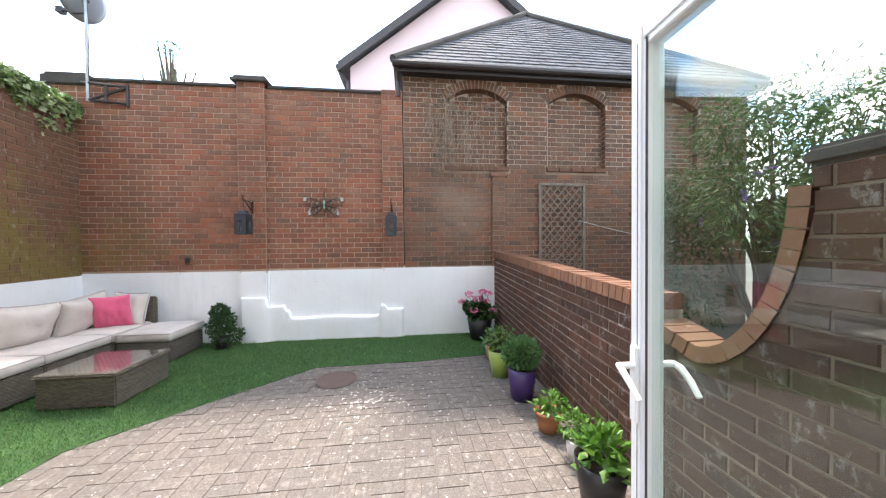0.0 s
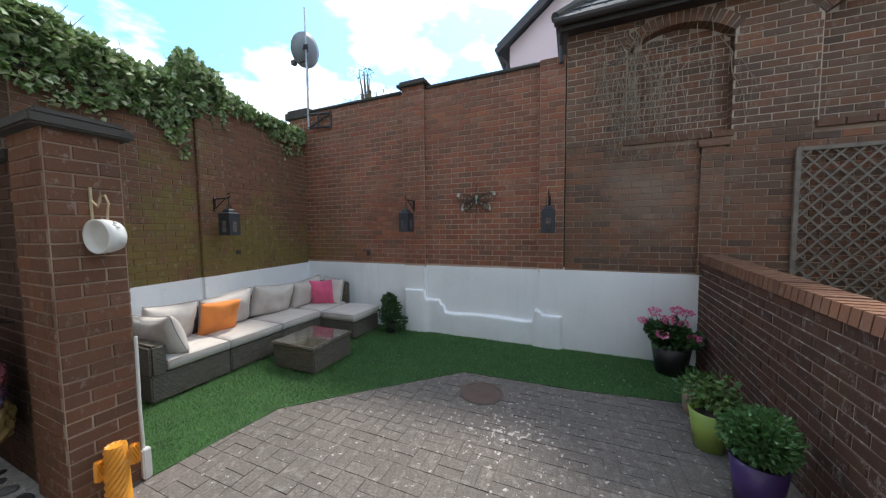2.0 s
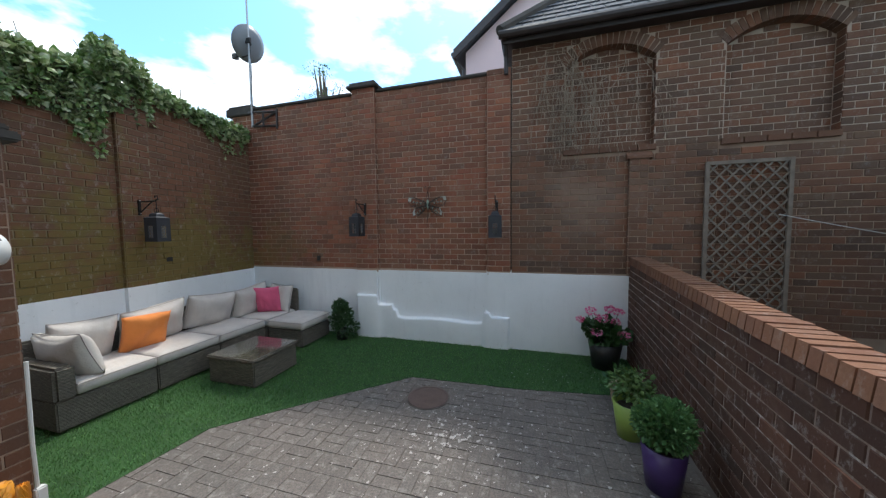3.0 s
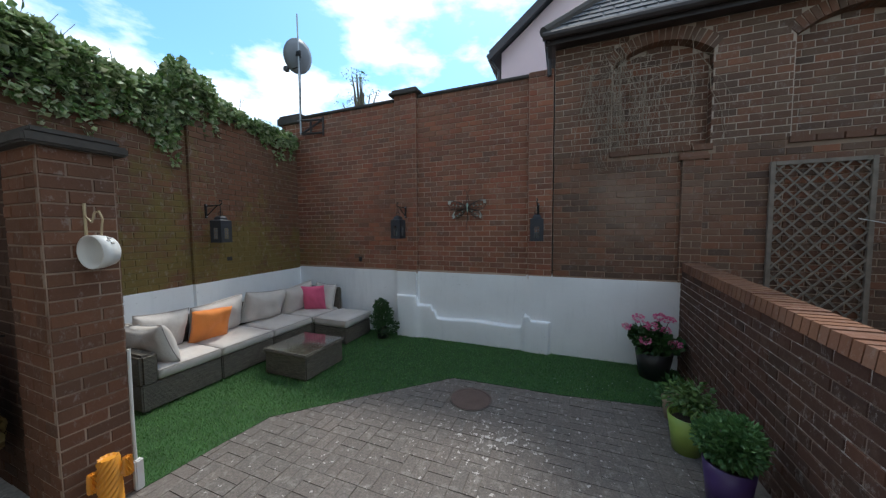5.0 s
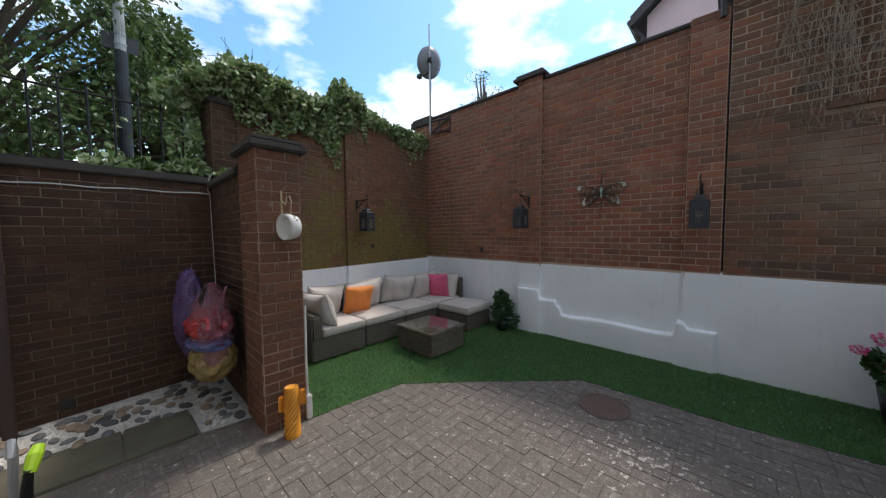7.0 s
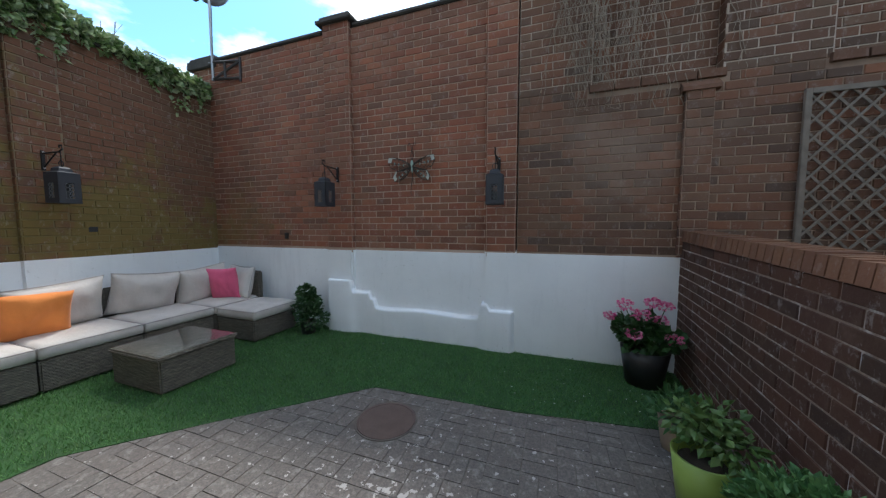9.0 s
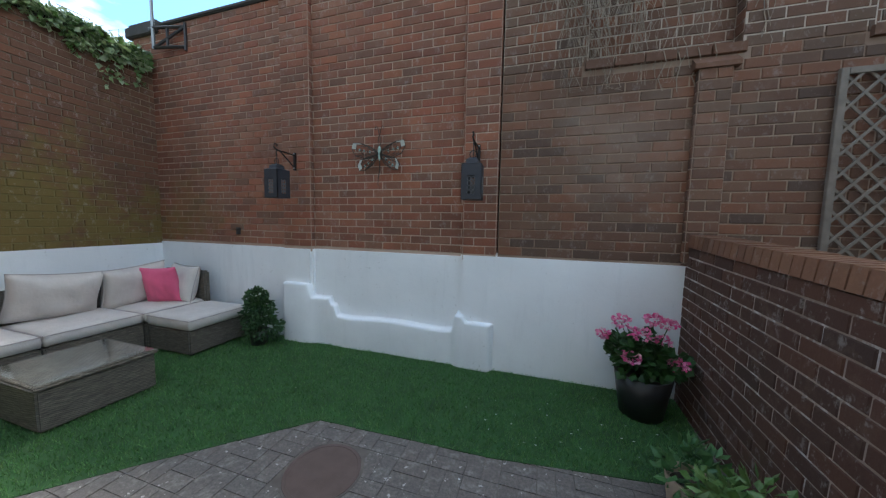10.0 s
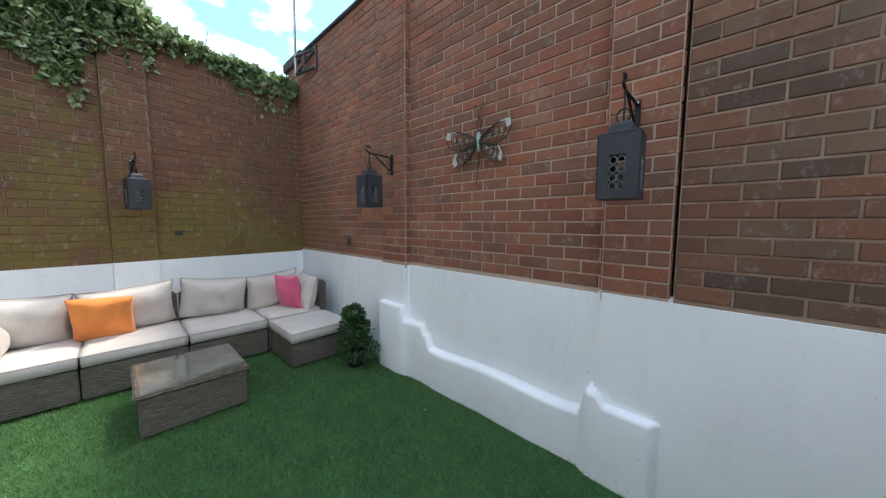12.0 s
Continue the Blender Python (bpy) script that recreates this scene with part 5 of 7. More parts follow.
    for A, B in ((lo, hi), (hi, h2), (h2, h3)):
        for k in range(4):
            bm.faces.new((A[k], A[(k + 1) % 4], B[(k + 1) % 4], B[k]))
    bm.faces.new(h3)
    bm.faces.new(lo[::-1])
    part("roof", bm, LANT, l)
    bm = bmesh.new()
    tube(bm, [(0.03 * math.cos(t * math.pi / 6), 0, 0.385 + 0.033 * math.sin(t * math.pi / 6)) for t in range(13)], 0.004, 6)
    part("ring", bm, IRON, l)
    bm = bmesh.new()
    tube(bm, [(0, 0, 0.35), (0.004, 0, 0.44), (0.0, 0, 0.515)], 0.005, 6)
    part("hanger", bm, IRON, l)
    bm = bmesh.new()
    lathe(bm, [(0.035, 0), (0.035, 0.11), (0.03, 0.115), (0.001, 0.113)], 16)
    part("candle", bm, CANDLE, l, "grey pillar candle")
    return l


lantern((0.055, YP - BD, 2.12), (0, -1, 0), 4, "dark grey square metal lantern with pierced panels")
lantern((-2.13, YP - BD, 2.15), (0, -1, 0), 0, "dark grey square metal lantern hung beside the topiary")
lp = pl0 + L_U * 0.18 + L_N * (0.055 + BD)
lantern((lp.x, lp.y, 2.13), L_N, 10, "dark grey square metal lantern above the sofa")

# ---- metal butterfly on the wall ----
bf = empty("butterfly_ornament", pose(-1.035, YB - BD - 0.04, 2.20), "verdigris and bronze metal butterfly wall ornament", "wall ornament")
for sx in (1, -1):
    up = [(0.03, 0.03), (0.12, 0.08), (0.24, 0.12), (0.33, 0.125), (0.345, 0.06), (0.30, -0.02), (0.18, -0.06), (0.04, -0.02)]
    lw = [(0.03, -0.02), (0.14, -0.06), (0.23, -0.07), (0.27, -0.14), (0.25, -0.20), (0.17, -0.19), (0.08, -0.13), (0.02, -0.05)]
    for nm, ol in (("upper_wing", up), ("lower_wing", lw)):
        bm = bmesh.new()
        ptl = [(sx * x, -0.01 - abs(x) * 0.08, z) for x, z in ol]
        ptl = [(x * 0.92, y, z * 0.92) for x, y, z in ptl]
        tube(bm, ptl + [ptl[0]], 0.005, 6)
        for k in range(1, 7):
            tube(bm, [(0, -0.01, 0), ptl[k]], 0.0028, 5)
        for q in (0.45, 0.68, 0.84):
            tube(bm, [Vector(p) * q for p in ptl[1:7]], 0.003, 5)
        wing = part(nm, bm, BRONZE, bf)
        bm = bmesh.new()
        tip = [ptl[2], ptl[3], ptl[4], Vector(ptl[4]) * 0.86, Vector(ptl[3]) * 0.86, Vector(ptl[2]) * 0.92]
        vs = [bm.verts.new(p) for p in tip]
        bm.faces.new(vs)
        r = bmesh.ops.extrude_face_region(bm, geom=bm.faces[:])
        bmesh.ops.translate(bm, verts=[g for g in r["geom"] if isinstance(g, bmesh.types.BMVert)], vec=(0, -0.004, 0))
        part("wing_tip", bm, VPALE, wing, "pale enamelled tip")
        for q in (0.35, 0.55, 0.72):
            bm = bmesh.new()
            p = Vector(ptl[4]) * q
            bmesh.ops.create_icosphere(bm, subdivisions=1, radius=0.013, matrix=Matrix.Translation(p) @ Matrix.Diagonal((1, 0.3, 1.3, 1)))
            part("bead", bm, VERDI, wing, "pale green bead")
bm = bmesh.new()
lathe(bm, [(0.002, -0.09), (0.012, -0.06), (0.016, 0), (0.02, 0.035), (0.016, 0.06), (0.004, 0.075)], 12)
part("body", bm, VERDI, bf)
bm = bmesh.new()
tube(bm, [(0, 0, -0.08), (0.004, 0, -0.15), (-0.01, 0, -0.24), (-0.02, 0, -0.33), (0.0, 0, -0.36)], [0.006, 0.006, 0.005, 0.004, 0.004], 6)
part("tail", bm, BRONZE, bf)
bm = bmesh.new()
for sx in (1, -1):
    tube(bm, [(0, 0, 0.07), (sx * 0.018, 0, 0.12), (sx * 0.004, 0, 0.19), (sx * 0.015, 0, 0.25), (sx * 0.04, 0, 0.29), (sx * 0.052, 0, 0.265), (sx * 0.04, 0, 0.245)], 0.0045, 5)
part("antennae", bm, BRONZE, bf)

# ---- small vents in the walls ----
def vent(name, m, w, h, label):
    e = empty(name, m, label, "wall vent", kind="")
    # no hole is cut: a black block stands in for the shaded opening
    part("black_plate", rbox(-w / 2, -0.014, -h / 2, w / 2, 0.0, h / 2, 0.002), BLACKPL, e)
    return e


vent("wall_vent", pose(-3.13, YB - 0.002, 1.315), 0.07, 0.09, "small black hole in the brick wall")
lv = Vector((left_x(2.9), 2.9, 1.42)) + L_N * 0.002
vent("wall_vent", Matrix.Translation(lv) @ pose(0, 0, 0, 0, 0, 90 - 6), 0.075, 0.06, "small broken vent in the damp wall")

# ---- trellises on the outbuilding ----
def trellis(x0, x1, z0, z1, label):
    e = empty("trellis", pose(x0, YP - 0.055, z0), label, "trellis", "wall trellises")
    w, h = x1 - x0, z1 - z0
    for nm, b in (("stile", (0, 0, 0, 0.045, 0.03, h)), ("stile", (w - 0.045, 0, 0, w, 0.03, h)), ("rail", (0.045, 0.001, h - 0.045, w - 0.045, 0.029, h)), ("rail", (0.045, 0.001, 0, w - 0.045, 0.029, 0.045))):
        part(nm, rbox(*b, 0.003), TRELLIS, e)
    step = 0.135
    for sgn in (1, -1):
        k = -int(h / step) - 1
        while k * step < w + h:
            c = k * step
            k += 1
            pts = []
            for x in (0.03, w - 0.03):
                z = (x - c) * sgn * 1.15 + (0 if sgn > 0 else h * 1.0)
                pts.append((x, z))
            (xa, za), (xb, zb) = pts
            def clip(z):
                return xa + (z - za) * (xb - xa) / (zb - za)
            seg = []
            for x, z in pts:
                if z < 0.03:
                    x, z = clip(0.03), 0.03
                if z > h - 0.03:
                    x, z = clip(h - 0.03), h - 0.03
                seg.append((x, z))
            (x0_, z0_), (x1_, z1_) = seg
            if x0_ >= x1_ - 0.03 or x1_ > w or x0_ < 0:
                continue
            L = math.hypot(x1_ - x0_, z1_ - z0_)
            bm = bmesh.new()
            bm_box(bm, 0, -0.004, -0.0095, L, 0.004, 0.0095)
            sl = part("slat", bm, TRELLIS, e)
            sl.matrix_local = pose(x0_, 0.011 if sgn > 0 else 0.020, z0_, 0, -math.degrees(math.atan2(z1_ - z0_, x1_ - x0_)), 0)
    return e


trellis(2.595, 3.455, 0.70, 2.59, "weathered diamond trellis panel on the brick wall")
trellis(4.44, 5.34, 0.68, 2.59, "weathered diamond trellis panel behind the shrub")

# ---- dry creeper on the outbuilding ----
rnd = random.Random(11)
cr = empty("dry_creeper", pose(0, 0, 0), "leafless dry creeper stems clinging to the wall", "climber")
def hanging_stem(bm, x, z, z_end, r, depth):
    """A thin dry stem that trails down the wall and draws in towards the old root."""
    pts, rad = [], []
    n = max(4, int((z - z_end) / 0.055))
    drift = rnd.uniform(-0.25, 0.25)
    for i in range(n + 1):
        pts.append((x, YP - BD - r - rnd.uniform(0.002, 0.022), z))
        rad.append(r * (1 - 0.35 * i / n))
        drift = drift * 0.8 + rnd.uniform(-0.35, 0.35)
        pull = (1.20 - x) * max(0.0, (3.5 - z)) * 0.30
        x = max(0.36, x + 0.055 * (drift + pull))
        z -= (pts[0][2] - z_end) / n
        if depth < 2 and rnd.random() < 0.22:
            hanging_stem(bm, x, z, max(2.62, z - rnd.uniform(0.12, 0.4)), r * 0.65, depth + 1)
    tube(bm, pts, rad, 4)


for k in range(58):
    bm = bmesh.new()
    left = rnd.random() < 0.7
    hanging_stem(bm, rnd.gauss(1.05, 0.22) if left else rnd.uniform(0.6, 1.95), rnd.uniform(3.6, 4.3), rnd.choice((2.66, 2.8, 3.0, 3.2, 3.4)) + rnd.uniform(0, 0.15), rnd.uniform(0.0026, 0.005), 0)
    part("stem", bm, TWIG, cr)
for k in range(12):
    bm = bmesh.new()
    x, z, s_ = rnd.uniform(0.6, 1.5), rnd.uniform(3.7, 4.28), rnd.choice((-1, 1))
    tube(bm, [(x + s_ * 0.09 * i, YP - BD - 0.012 - rnd.uniform(0, 0.012), min(4.3, z + rnd.uniform(-0.04, 0.05))) for i in range(rnd.randint(4, 8))], 0.004, 4)
    part("runner", bm, TWIG, cr)
for k, (x, z) in enumerate(((1.52, 2.86), (1.62, 2.84), (1.75, 2.85), (1.85, 2.88))):
    bm = bmesh.new()
    tube(bm, [(x, YP - 0.045, z), (x + 0.03, YP - BD - 0.02, z - 0.08), (x - 0.02 + 0.03 * (k % 2), YP - BD - 0.015, z - 0.2), (x + 0.02, YP - BD - 0.012, z - 0.3)], 0.004, 4)
    part("stem", bm, TWIG, cr)

# ---- ivy over the left wall ----
rng = np.random.default_rng(21)
ivy = empty("ivy", pose(0, 0, 0), "dense variegated ivy tumbling over the wall top", "ivy")
P, D, S = [], [], []
def ivy_mass(y, dx, z, ry, rx, rz, n, s0=0.06, s1=0.12):
    c = np.array([left_x(y) + dx, y, z])
    d = rng.normal(size=(n, 3))
    d /= np.linalg.norm(d, axis=1, keepdims=True)
    k = rng.uniform(0.45, 1.0, (n, 1)) ** 0.5
    P.append(c + d * k * np.array([rx, ry, rz]))
    D.append(d * 0.6 + rng.normal(size=(n, 3)) * 0.5 + np.array([0.5, 0, -0.5]))
    S.append(rng.uniform(s0, s1, n))


def ivy_line(y):
    """Height of the wall top under the ivy, and how far the ivy heaps up over it."""
    base = 3.34 if y < 2.3 else 3.62
    heap = 0.36 * math.exp(-((y - 2.35) / 0.42) ** 2) + 0.26 * math.exp(-((y - 1.45) / 0.5) ** 2) + 0.30 * math.exp(-((y - 0.85) / 0.35) ** 2) + 0.06
    return base, heap


for i in range(44):
    y = 0.35 + i * 0.094
    base, heap = ivy_line(y)
    ivy_mass(y, -0.12 + 0.08 * math.sin(i * 1.9), base + heap * 0.55, 0.16, 0.14 + 0.28 * heap, 0.06 + heap * 0.62, int(120 + 760 * heap), 0.05, 0.10)
# skirts that spill over the face of the wall, then single trails
for y, drop, n in ((0.9, 0.30, 150), (1.15, 0.34, 190), (1.4, 0.30, 170), (1.65, 0.20, 110), (1.9, 0.26, 150), (2.1, 0.42, 230), (2.35, 0.34, 200), (2.6, 0.22, 120), (2.85, 0.10, 60), (3.1, 0.08, 50), (3.4, 0.10, 70), (3.65, 0.16, 90), (3.85, 0.22, 110), (4.05, 0.16, 90), (4.25, 0.14, 90)):
    base, heap = ivy_line(y)
    ivy_mass(y, 0.05, base - drop * 0.35, 0.13, 0.06, 0.05 + drop * 0.5, int(n * 1.3), 0.045, 0.09)
for y, length in ((1.0, 0.55), (1.32, 0.6), (1.95, 0.45), (2.08, 0.62), (2.16, 0.55), (2.52, 0.4), (2.7, 0.35), (3.6, 0.3), (3.84, 0.52), (3.98, 0.42), (4.22, 0.4)):
    base, heap = ivy_line(y)
    for q in np.linspace(0, length, 12):
        ivy_mass(y + 0.12 * q + rng.uniform(-0.03, 0.03), 0.045, base - q, 0.03, 0.02, 0.03, 3, 0.045, 0.08)
# behind the boundary pier and over the passage coping
for y, dx, z, ry, rx, rz, n in ((0.34, -0.38, 2.85, 0.17, 0.16, 0.42, 280), (-0.2, -0.15, 2.38, 0.3, 0.12, 0.07, 180), (0.3, -0.1, 2.4, 0.2, 0.12, 0.08, 160), (0.35, -0.42, 3.32, 0.28, 0.22, 0.18, 330), (0.62, -0.30, 3.38, 0.25, 0.22, 0.17, 280), (0.65, 0.12, 2.36, 0.1, 0.1, 0.05, 60)):
    ivy_mass(y, dx, z, ry, rx, rz, n, 0.065, 0.12)
P, D, S = np.concatenate(P), np.concatenate(D), np.concatenate(S)
leaves("foliage", P, D, S, "ivy", IVY_L, ivy, rng, 0.3)
bm = bmesh.new()
rr = random.Random(3)
for i in range(40):
    y = rr.uniform(0.3, 4.3)
    x, z = left_x(y) + rr.uniform(-0.1, 0.04), ivy_line(y)[0] + rr.uniform(-0.1, 0.12)
    tube(bm, [(x, y, z), (x + 0.04, y + rr.uniform(-0.2, 0.2), z + rr.uniform(-0.1, 0.1)), (x + 0.02, y + rr.uniform(-0.4, 0.4), z + rr.uniform(-0.2, 0.1))], 0.004, 4)
for i in range(14):
    y = rr.uniform(0.5, 3.6)
    x, z = left_x(y) - 0.15, sum(ivy_line(y))
    tube(bm, [(x, y, z), (x, y + rr.uniform(-0.1, 0.1), z + 0.18), (x + rr.uniform(-0.05, 0.05), y + rr.uniform(-0.15, 0.15), z + rr.uniform(0.25, 0.4))], 0.003, 4)
tagged(part("stem", bm, BARK, ivy), kind="stuff")

# ---- aerial mast, dish and bracket in the corner ----
MX, MY = -4.36, 4.33
ae = empty("satellite_dish", pose(MX, MY, 3.7), "grey satellite dish on a galvanised mast", "satellite dish")
bm = bmesh.new()
tube(bm, [(0, 0, 0), (0, 0, 1.2), (-0.01, 0, 2.25)], [0.02, 0.018, 0.014], 10)
part("mast", bm, GALV, ae)
bm = bmesh.new()
lathe(bm, [(0.001, 0.0), (0.12, 0.012), (0.22, 0.04), (0.30, 0.075), (0.305, 0.07), (0.22, 0.032), (0.12, 0.004), (0.002, -0.008)], 36)
dsh = part("dish", bm, plain("dish_grey", (0.21, 0.23, 0.26), 0.5, var=0.06), ae, "", True)
dsh.matrix_local = pose(-0.03, 0.07, 1.50) @ Vector((0, 0, 1)).rotation_difference(Vector((-0.95, 0.12, 0.36))).to_matrix().to_4x4()
bm = bmesh.new()
tube(bm, [(0, -0.01, 1.50), (-0.02, 0.05, 1.49)], 0.03, 8)
bm_box(bm, -0.06, -0.03, 1.48, 0.06, 0.0, 1.56)
part("clamp", bm, BLACKPL, ae)
bm = bmesh.new()
tube(bm, [(-0.02, 0.05, 1.32), (-0.15, 0.02, 1.28), (-0.29, 0.0, 1.30)], 0.012, 6)
bm_box(bm, -0.36, -0.04, 1.26, -0.28, 0.04, 1.34)
part("receiver_arm", bm, BLACKPL, ae, "black receiver on its arm")
bm = bmesh.new()
tube(bm, [(0.022, 0, 1.5), (0.03, 0.005, 1.0), (0.022, -0.004, 0.5), (0.025, 0, 0.05)], 0.005, 5)
part("cable", bm, BLACKPL, ae)
br = empty("mast_bracket", pose(MX, MY, 3.72), "rusty dark iron bracket frame holding the mast", "bracket")
for nm, a, b in (("bar", (0, 0, 0.25), (0.45, 0.1, 0.25)), ("bar", (0, 0, 0.0), (0.45, 0.1, 0.0)), ("strut", (0.02, 0, 0.0), (0.45, 0.1, 0.25)), ("upright", (0.45, 0.1, -0.05), (0.45, 0.1, 0.30)), ("upright", (0.20, 0.045, 0.0), (0.20, 0.045, 0.25)), ("stay", (-0.1, 0.02, 0.26), (0.0, 0, 0.24))):
    bm = bmesh.new()
    tube(bm, [a, b], 0.02, 6)
    part(nm, bm, DARKP, br)

# ---- hanging pot, cactus ornament, cable on the pillar ----
hp = empty("hanging_pot", pose(SX1 + BD, 0.675, 1.715), "white ceramic cup pot hung sideways from a hook", "hanging pot")
bm = bmesh.new()
tube(bm, [(0.008, -0.03, 0.30), (0.008, -0.03, 0.10)], 0.008, 6)
tube(bm, [(0.01, -0.03, 0.22), (0.06, -0.02, 0.18), (0.07, -0.01, 0.24), (0.10, 0.0, 0.25), (0.115, 0.01, 0.20), (0.10, 0.01, 0.17), (0.085, 0.01, 0.10)], 0.006, 6)
part("hook", bm, BRASS, hp, "rusty cream iron hook")
bm = bmesh.new()
lathe(bm, [(0.001, 0.0), (0.055, 0.004), (0.085, 0.03), (0.098, 0.09), (0.10, 0.155), (0.092, 0.155), (0.088, 0.09), (0.07, 0.03), (0.001, 0.018)], 28)
cup = part("cup", bm, WPOT, hp, "", True)
cup.matrix_local = pose(0.10, 0.06, 0.0, 92, 0, 12) @ Matrix.Diagonal((1.05, 1.05, 0.8, 1))
bm = bmesh.new()
for k in range(3):
    bm_box(bm, 0.096, -0.02 + k * 0.018, 0.07 + (k % 2) * 0.015, 0.101, -0.008 + k * 0.018, 0.09 + (k % 2) * 0.015)
mk = part("printed_motif", bm, BLACKPL, cup, "small dark printed motif")
mk.matrix_local = pose(0, 0, 0, 0, 0, 40)

ca = empty("cactus_ornament", pose(-2.255, 0.615, -0.004, 0, 0, 20), "orange glazed cactus-shaped vase with a dimpled surface", "ornament")
def bumpy(r, h, taper, centre, path=None):
    bm = bmesh.new()
    sides, rows = 20, max(6, int(h / 0.022))
    rings = []
    for i in range(rows + 1):
        z = h * i / rows
        ring = []
        for k in range(sides):
            rr_ = (r - taper * i / rows) + (0.007 if (i + k) % 2 else -0.003)
            if i in (0, rows):
                rr_ *= 0.93
            a = 2 * math.pi * k / sides
            ring.append(bm.verts.new((centre[0] + rr_ * math.cos(a), centre[1] + rr_ * math.sin(a), centre[2] + z)))
        rings.append(ring)
    for a, b in zip(rings, rings[1:]):
        for k in range(sides):
            bm.faces.new((a[k], a[(k + 1) % sides], b[(k + 1) % sides], b[k]))
    inner = [bm.verts.new((centre[0] + (v.co.x - centre[0]) * 0.7, centre[1] + (v.co.y - centre[1]) * 0.7, v.co.z - 0.01)) for v in rings[-1]]
    for k in range(sides):
        bm.faces.new((rings[-1][k], rings[-1][(k + 1) % sides], inner[(k + 1) % sides], inner[k]))
    bm.faces.new(inner)
    bm.faces.new(rings[0][::-1])
    return bm


part("body", bumpy(0.058, 0.42, 0.010, (0, 0, 0)), CACTUS, ca)
part("arm", bumpy(0.022, 0.12, 0.003, (-0.078, -0.028, 0.21)), CACTUS, ca)
part("arm", bumpy(0.022, 0.12, 0.003, (0.068, 0.05, 0.27)), CACTUS, ca)
bm = bmesh.new()
tube(bm, [(-0.04, -0.01, 0.24), (-0.078, -0.028, 0.22)], 0.019, 10)
tube(bm, [(0.04, 0.03, 0.29), (0.068, 0.05, 0.28)], 0.019, 10)
part("joint", bm, CACTUS, ca)

pc = empty("pillar_conduit", pose(SX1 + 0.012, SY1 - 0.01, 0), "white conduit with a small box at the pillar foot", "conduit")
bm = bmesh.new()
tube(bm, [(0.0, 0.02, 0.10), (0.0, 0.015, 0.5), (0.0, 0.02, 1.02)], 0.010, 8)
part("pipe", bm, CABLE, pc)
part("end_box", rbox(-0.015, 0.0, 0.0, 0.03, 0.05, 0.22, 0.008), WPOT, pc)

cb = empty("wall_cable", pose(0, 0, 0), "white cable clipped along the passage wall", "cable")
bm = bmesh.new()
pts = []
for i in range(18):
    y = -1.3 + i * 0.105
    p = Vector((left_x(y), y, 2.10 + 0.006 * math.sin(i * 1.3) + 0.03 * i / 18)) + L_N * (BD + 0.008)
    pts.append(p)
pts += [Vector((left_x(0.45) + 0.03, 0.46, 2.16)), Vector((left_x(0.45) + 0.06, 0.47, 2.30)), Vector((left_x(0.5) + 0.05, 0.50, 2.36))]
tube(bm, pts, 0.007, 6)
part("run", bm, CABLE, cb)
bm = bmesh.new()
tube(bm, [(left_x(0.45) + 0.04, 0.475, 2.15), (left_x(0.45) + 0.05, 0.48, 1.6), (left_x(0.45) + 0.07, 0.485, 1.05)], 0.0035, 6)
part("drop", bm, CABLE, cb)

# ---- carrier bags on a hook ----
def plastic(name, colour, alpha):
    m, nt, b = nodes_of(name)
    c = ramp(nt, noise_(nt, 9, 4), [(0.3, tuple(x * 0.55 for x in colour)), (0.7, colour)])
    nt.links.new(c, b.inputs["Base Color"])
    b.inputs["Roughness"].default_value, b.inputs["Alpha"].default_value = 0.25, alpha
    bump(nt, b, noise_(nt, 16, 4, 0.6), 0.6, 0.02)
    return m


bagm = plastic("purple_film", (0.17, 0.11, 0.27), 0.7)
bagr = plastic("red_print", (0.46, 0.05, 0.055), 1.0)
bagy = plastic("straw_bag", (0.36, 0.26, 0.10), 1.0)
bagc = plastic("clear_pink_film", (0.42, 0.18, 0.24), 0.55)
bagb = plastic("blue_print", (0.13, 0.15, 0.32), 1.0)


def crumpled(w, d, h, seed, material, name, parent, at, squash=0.5, label=""):
    bm = bmesh.new()
    bmesh.ops.create_icosphere(bm, subdivisions=4, radius=1.0)
    o = Vector((seed * 5.3, seed * 2.1, 0))
    for v in bm.verts:
        c = v.co.copy()
        t = (c.z + 1) / 2
        k = 1 - squash * max(0, t - 0.35) ** 1.2
        n = noise.noise(c * 2.2 + o) * 0.22 + noise.noise(c * 6 + o) * 0.09
        v.co = Vector((c.x * w / 2 * k * (1 + n), c.y * d / 2 * k * (1 + n), c.z * h / 2 * (1 + 0.3 * n)))
    p = part(name, bm, material, parent, label, False)
    p.location = at
    return p


bg = empty("carrier_bags", pose(-3.20, 0.33, 0.74), "bundle of crumpled purple and printed carrier bags on hooks", "carrier bags")
crumpled(0.48, 0.30, 0.92, 1, bagm, "outer_bag", bg, (-0.50, -0.13, 0.06), 0.12, "purple film bag")
crumpled(0.24, 0.20, 0.30, 7, bagm, "bag_top", bg, (-0.58, -0.13, 0.42), 0.5, "gathered purple film")
crumpled(0.56, 0.34, 0.86, 2, bagc, "clear_bag", bg, (0.03, -0.06, 0.04), 0.35, "clear pinkish film bag")
crumpled(0.50, 0.35, 0.30, 3, bagr, "red_bag", bg, (0.03, -0.075, 0.10), 0.1, "red printed bag")
crumpled(0.52, 0.36, 0.15, 5, bagb, "blue_bag", bg, (0.04, -0.075, -0.06), 0.0, "blue printed bag")
crumpled(0.48, 0.36, 0.40, 4, bagy, "straw_bag", bg, (0.03, -0.06, -0.24), -0.15, "yellowish bag at the bottom")
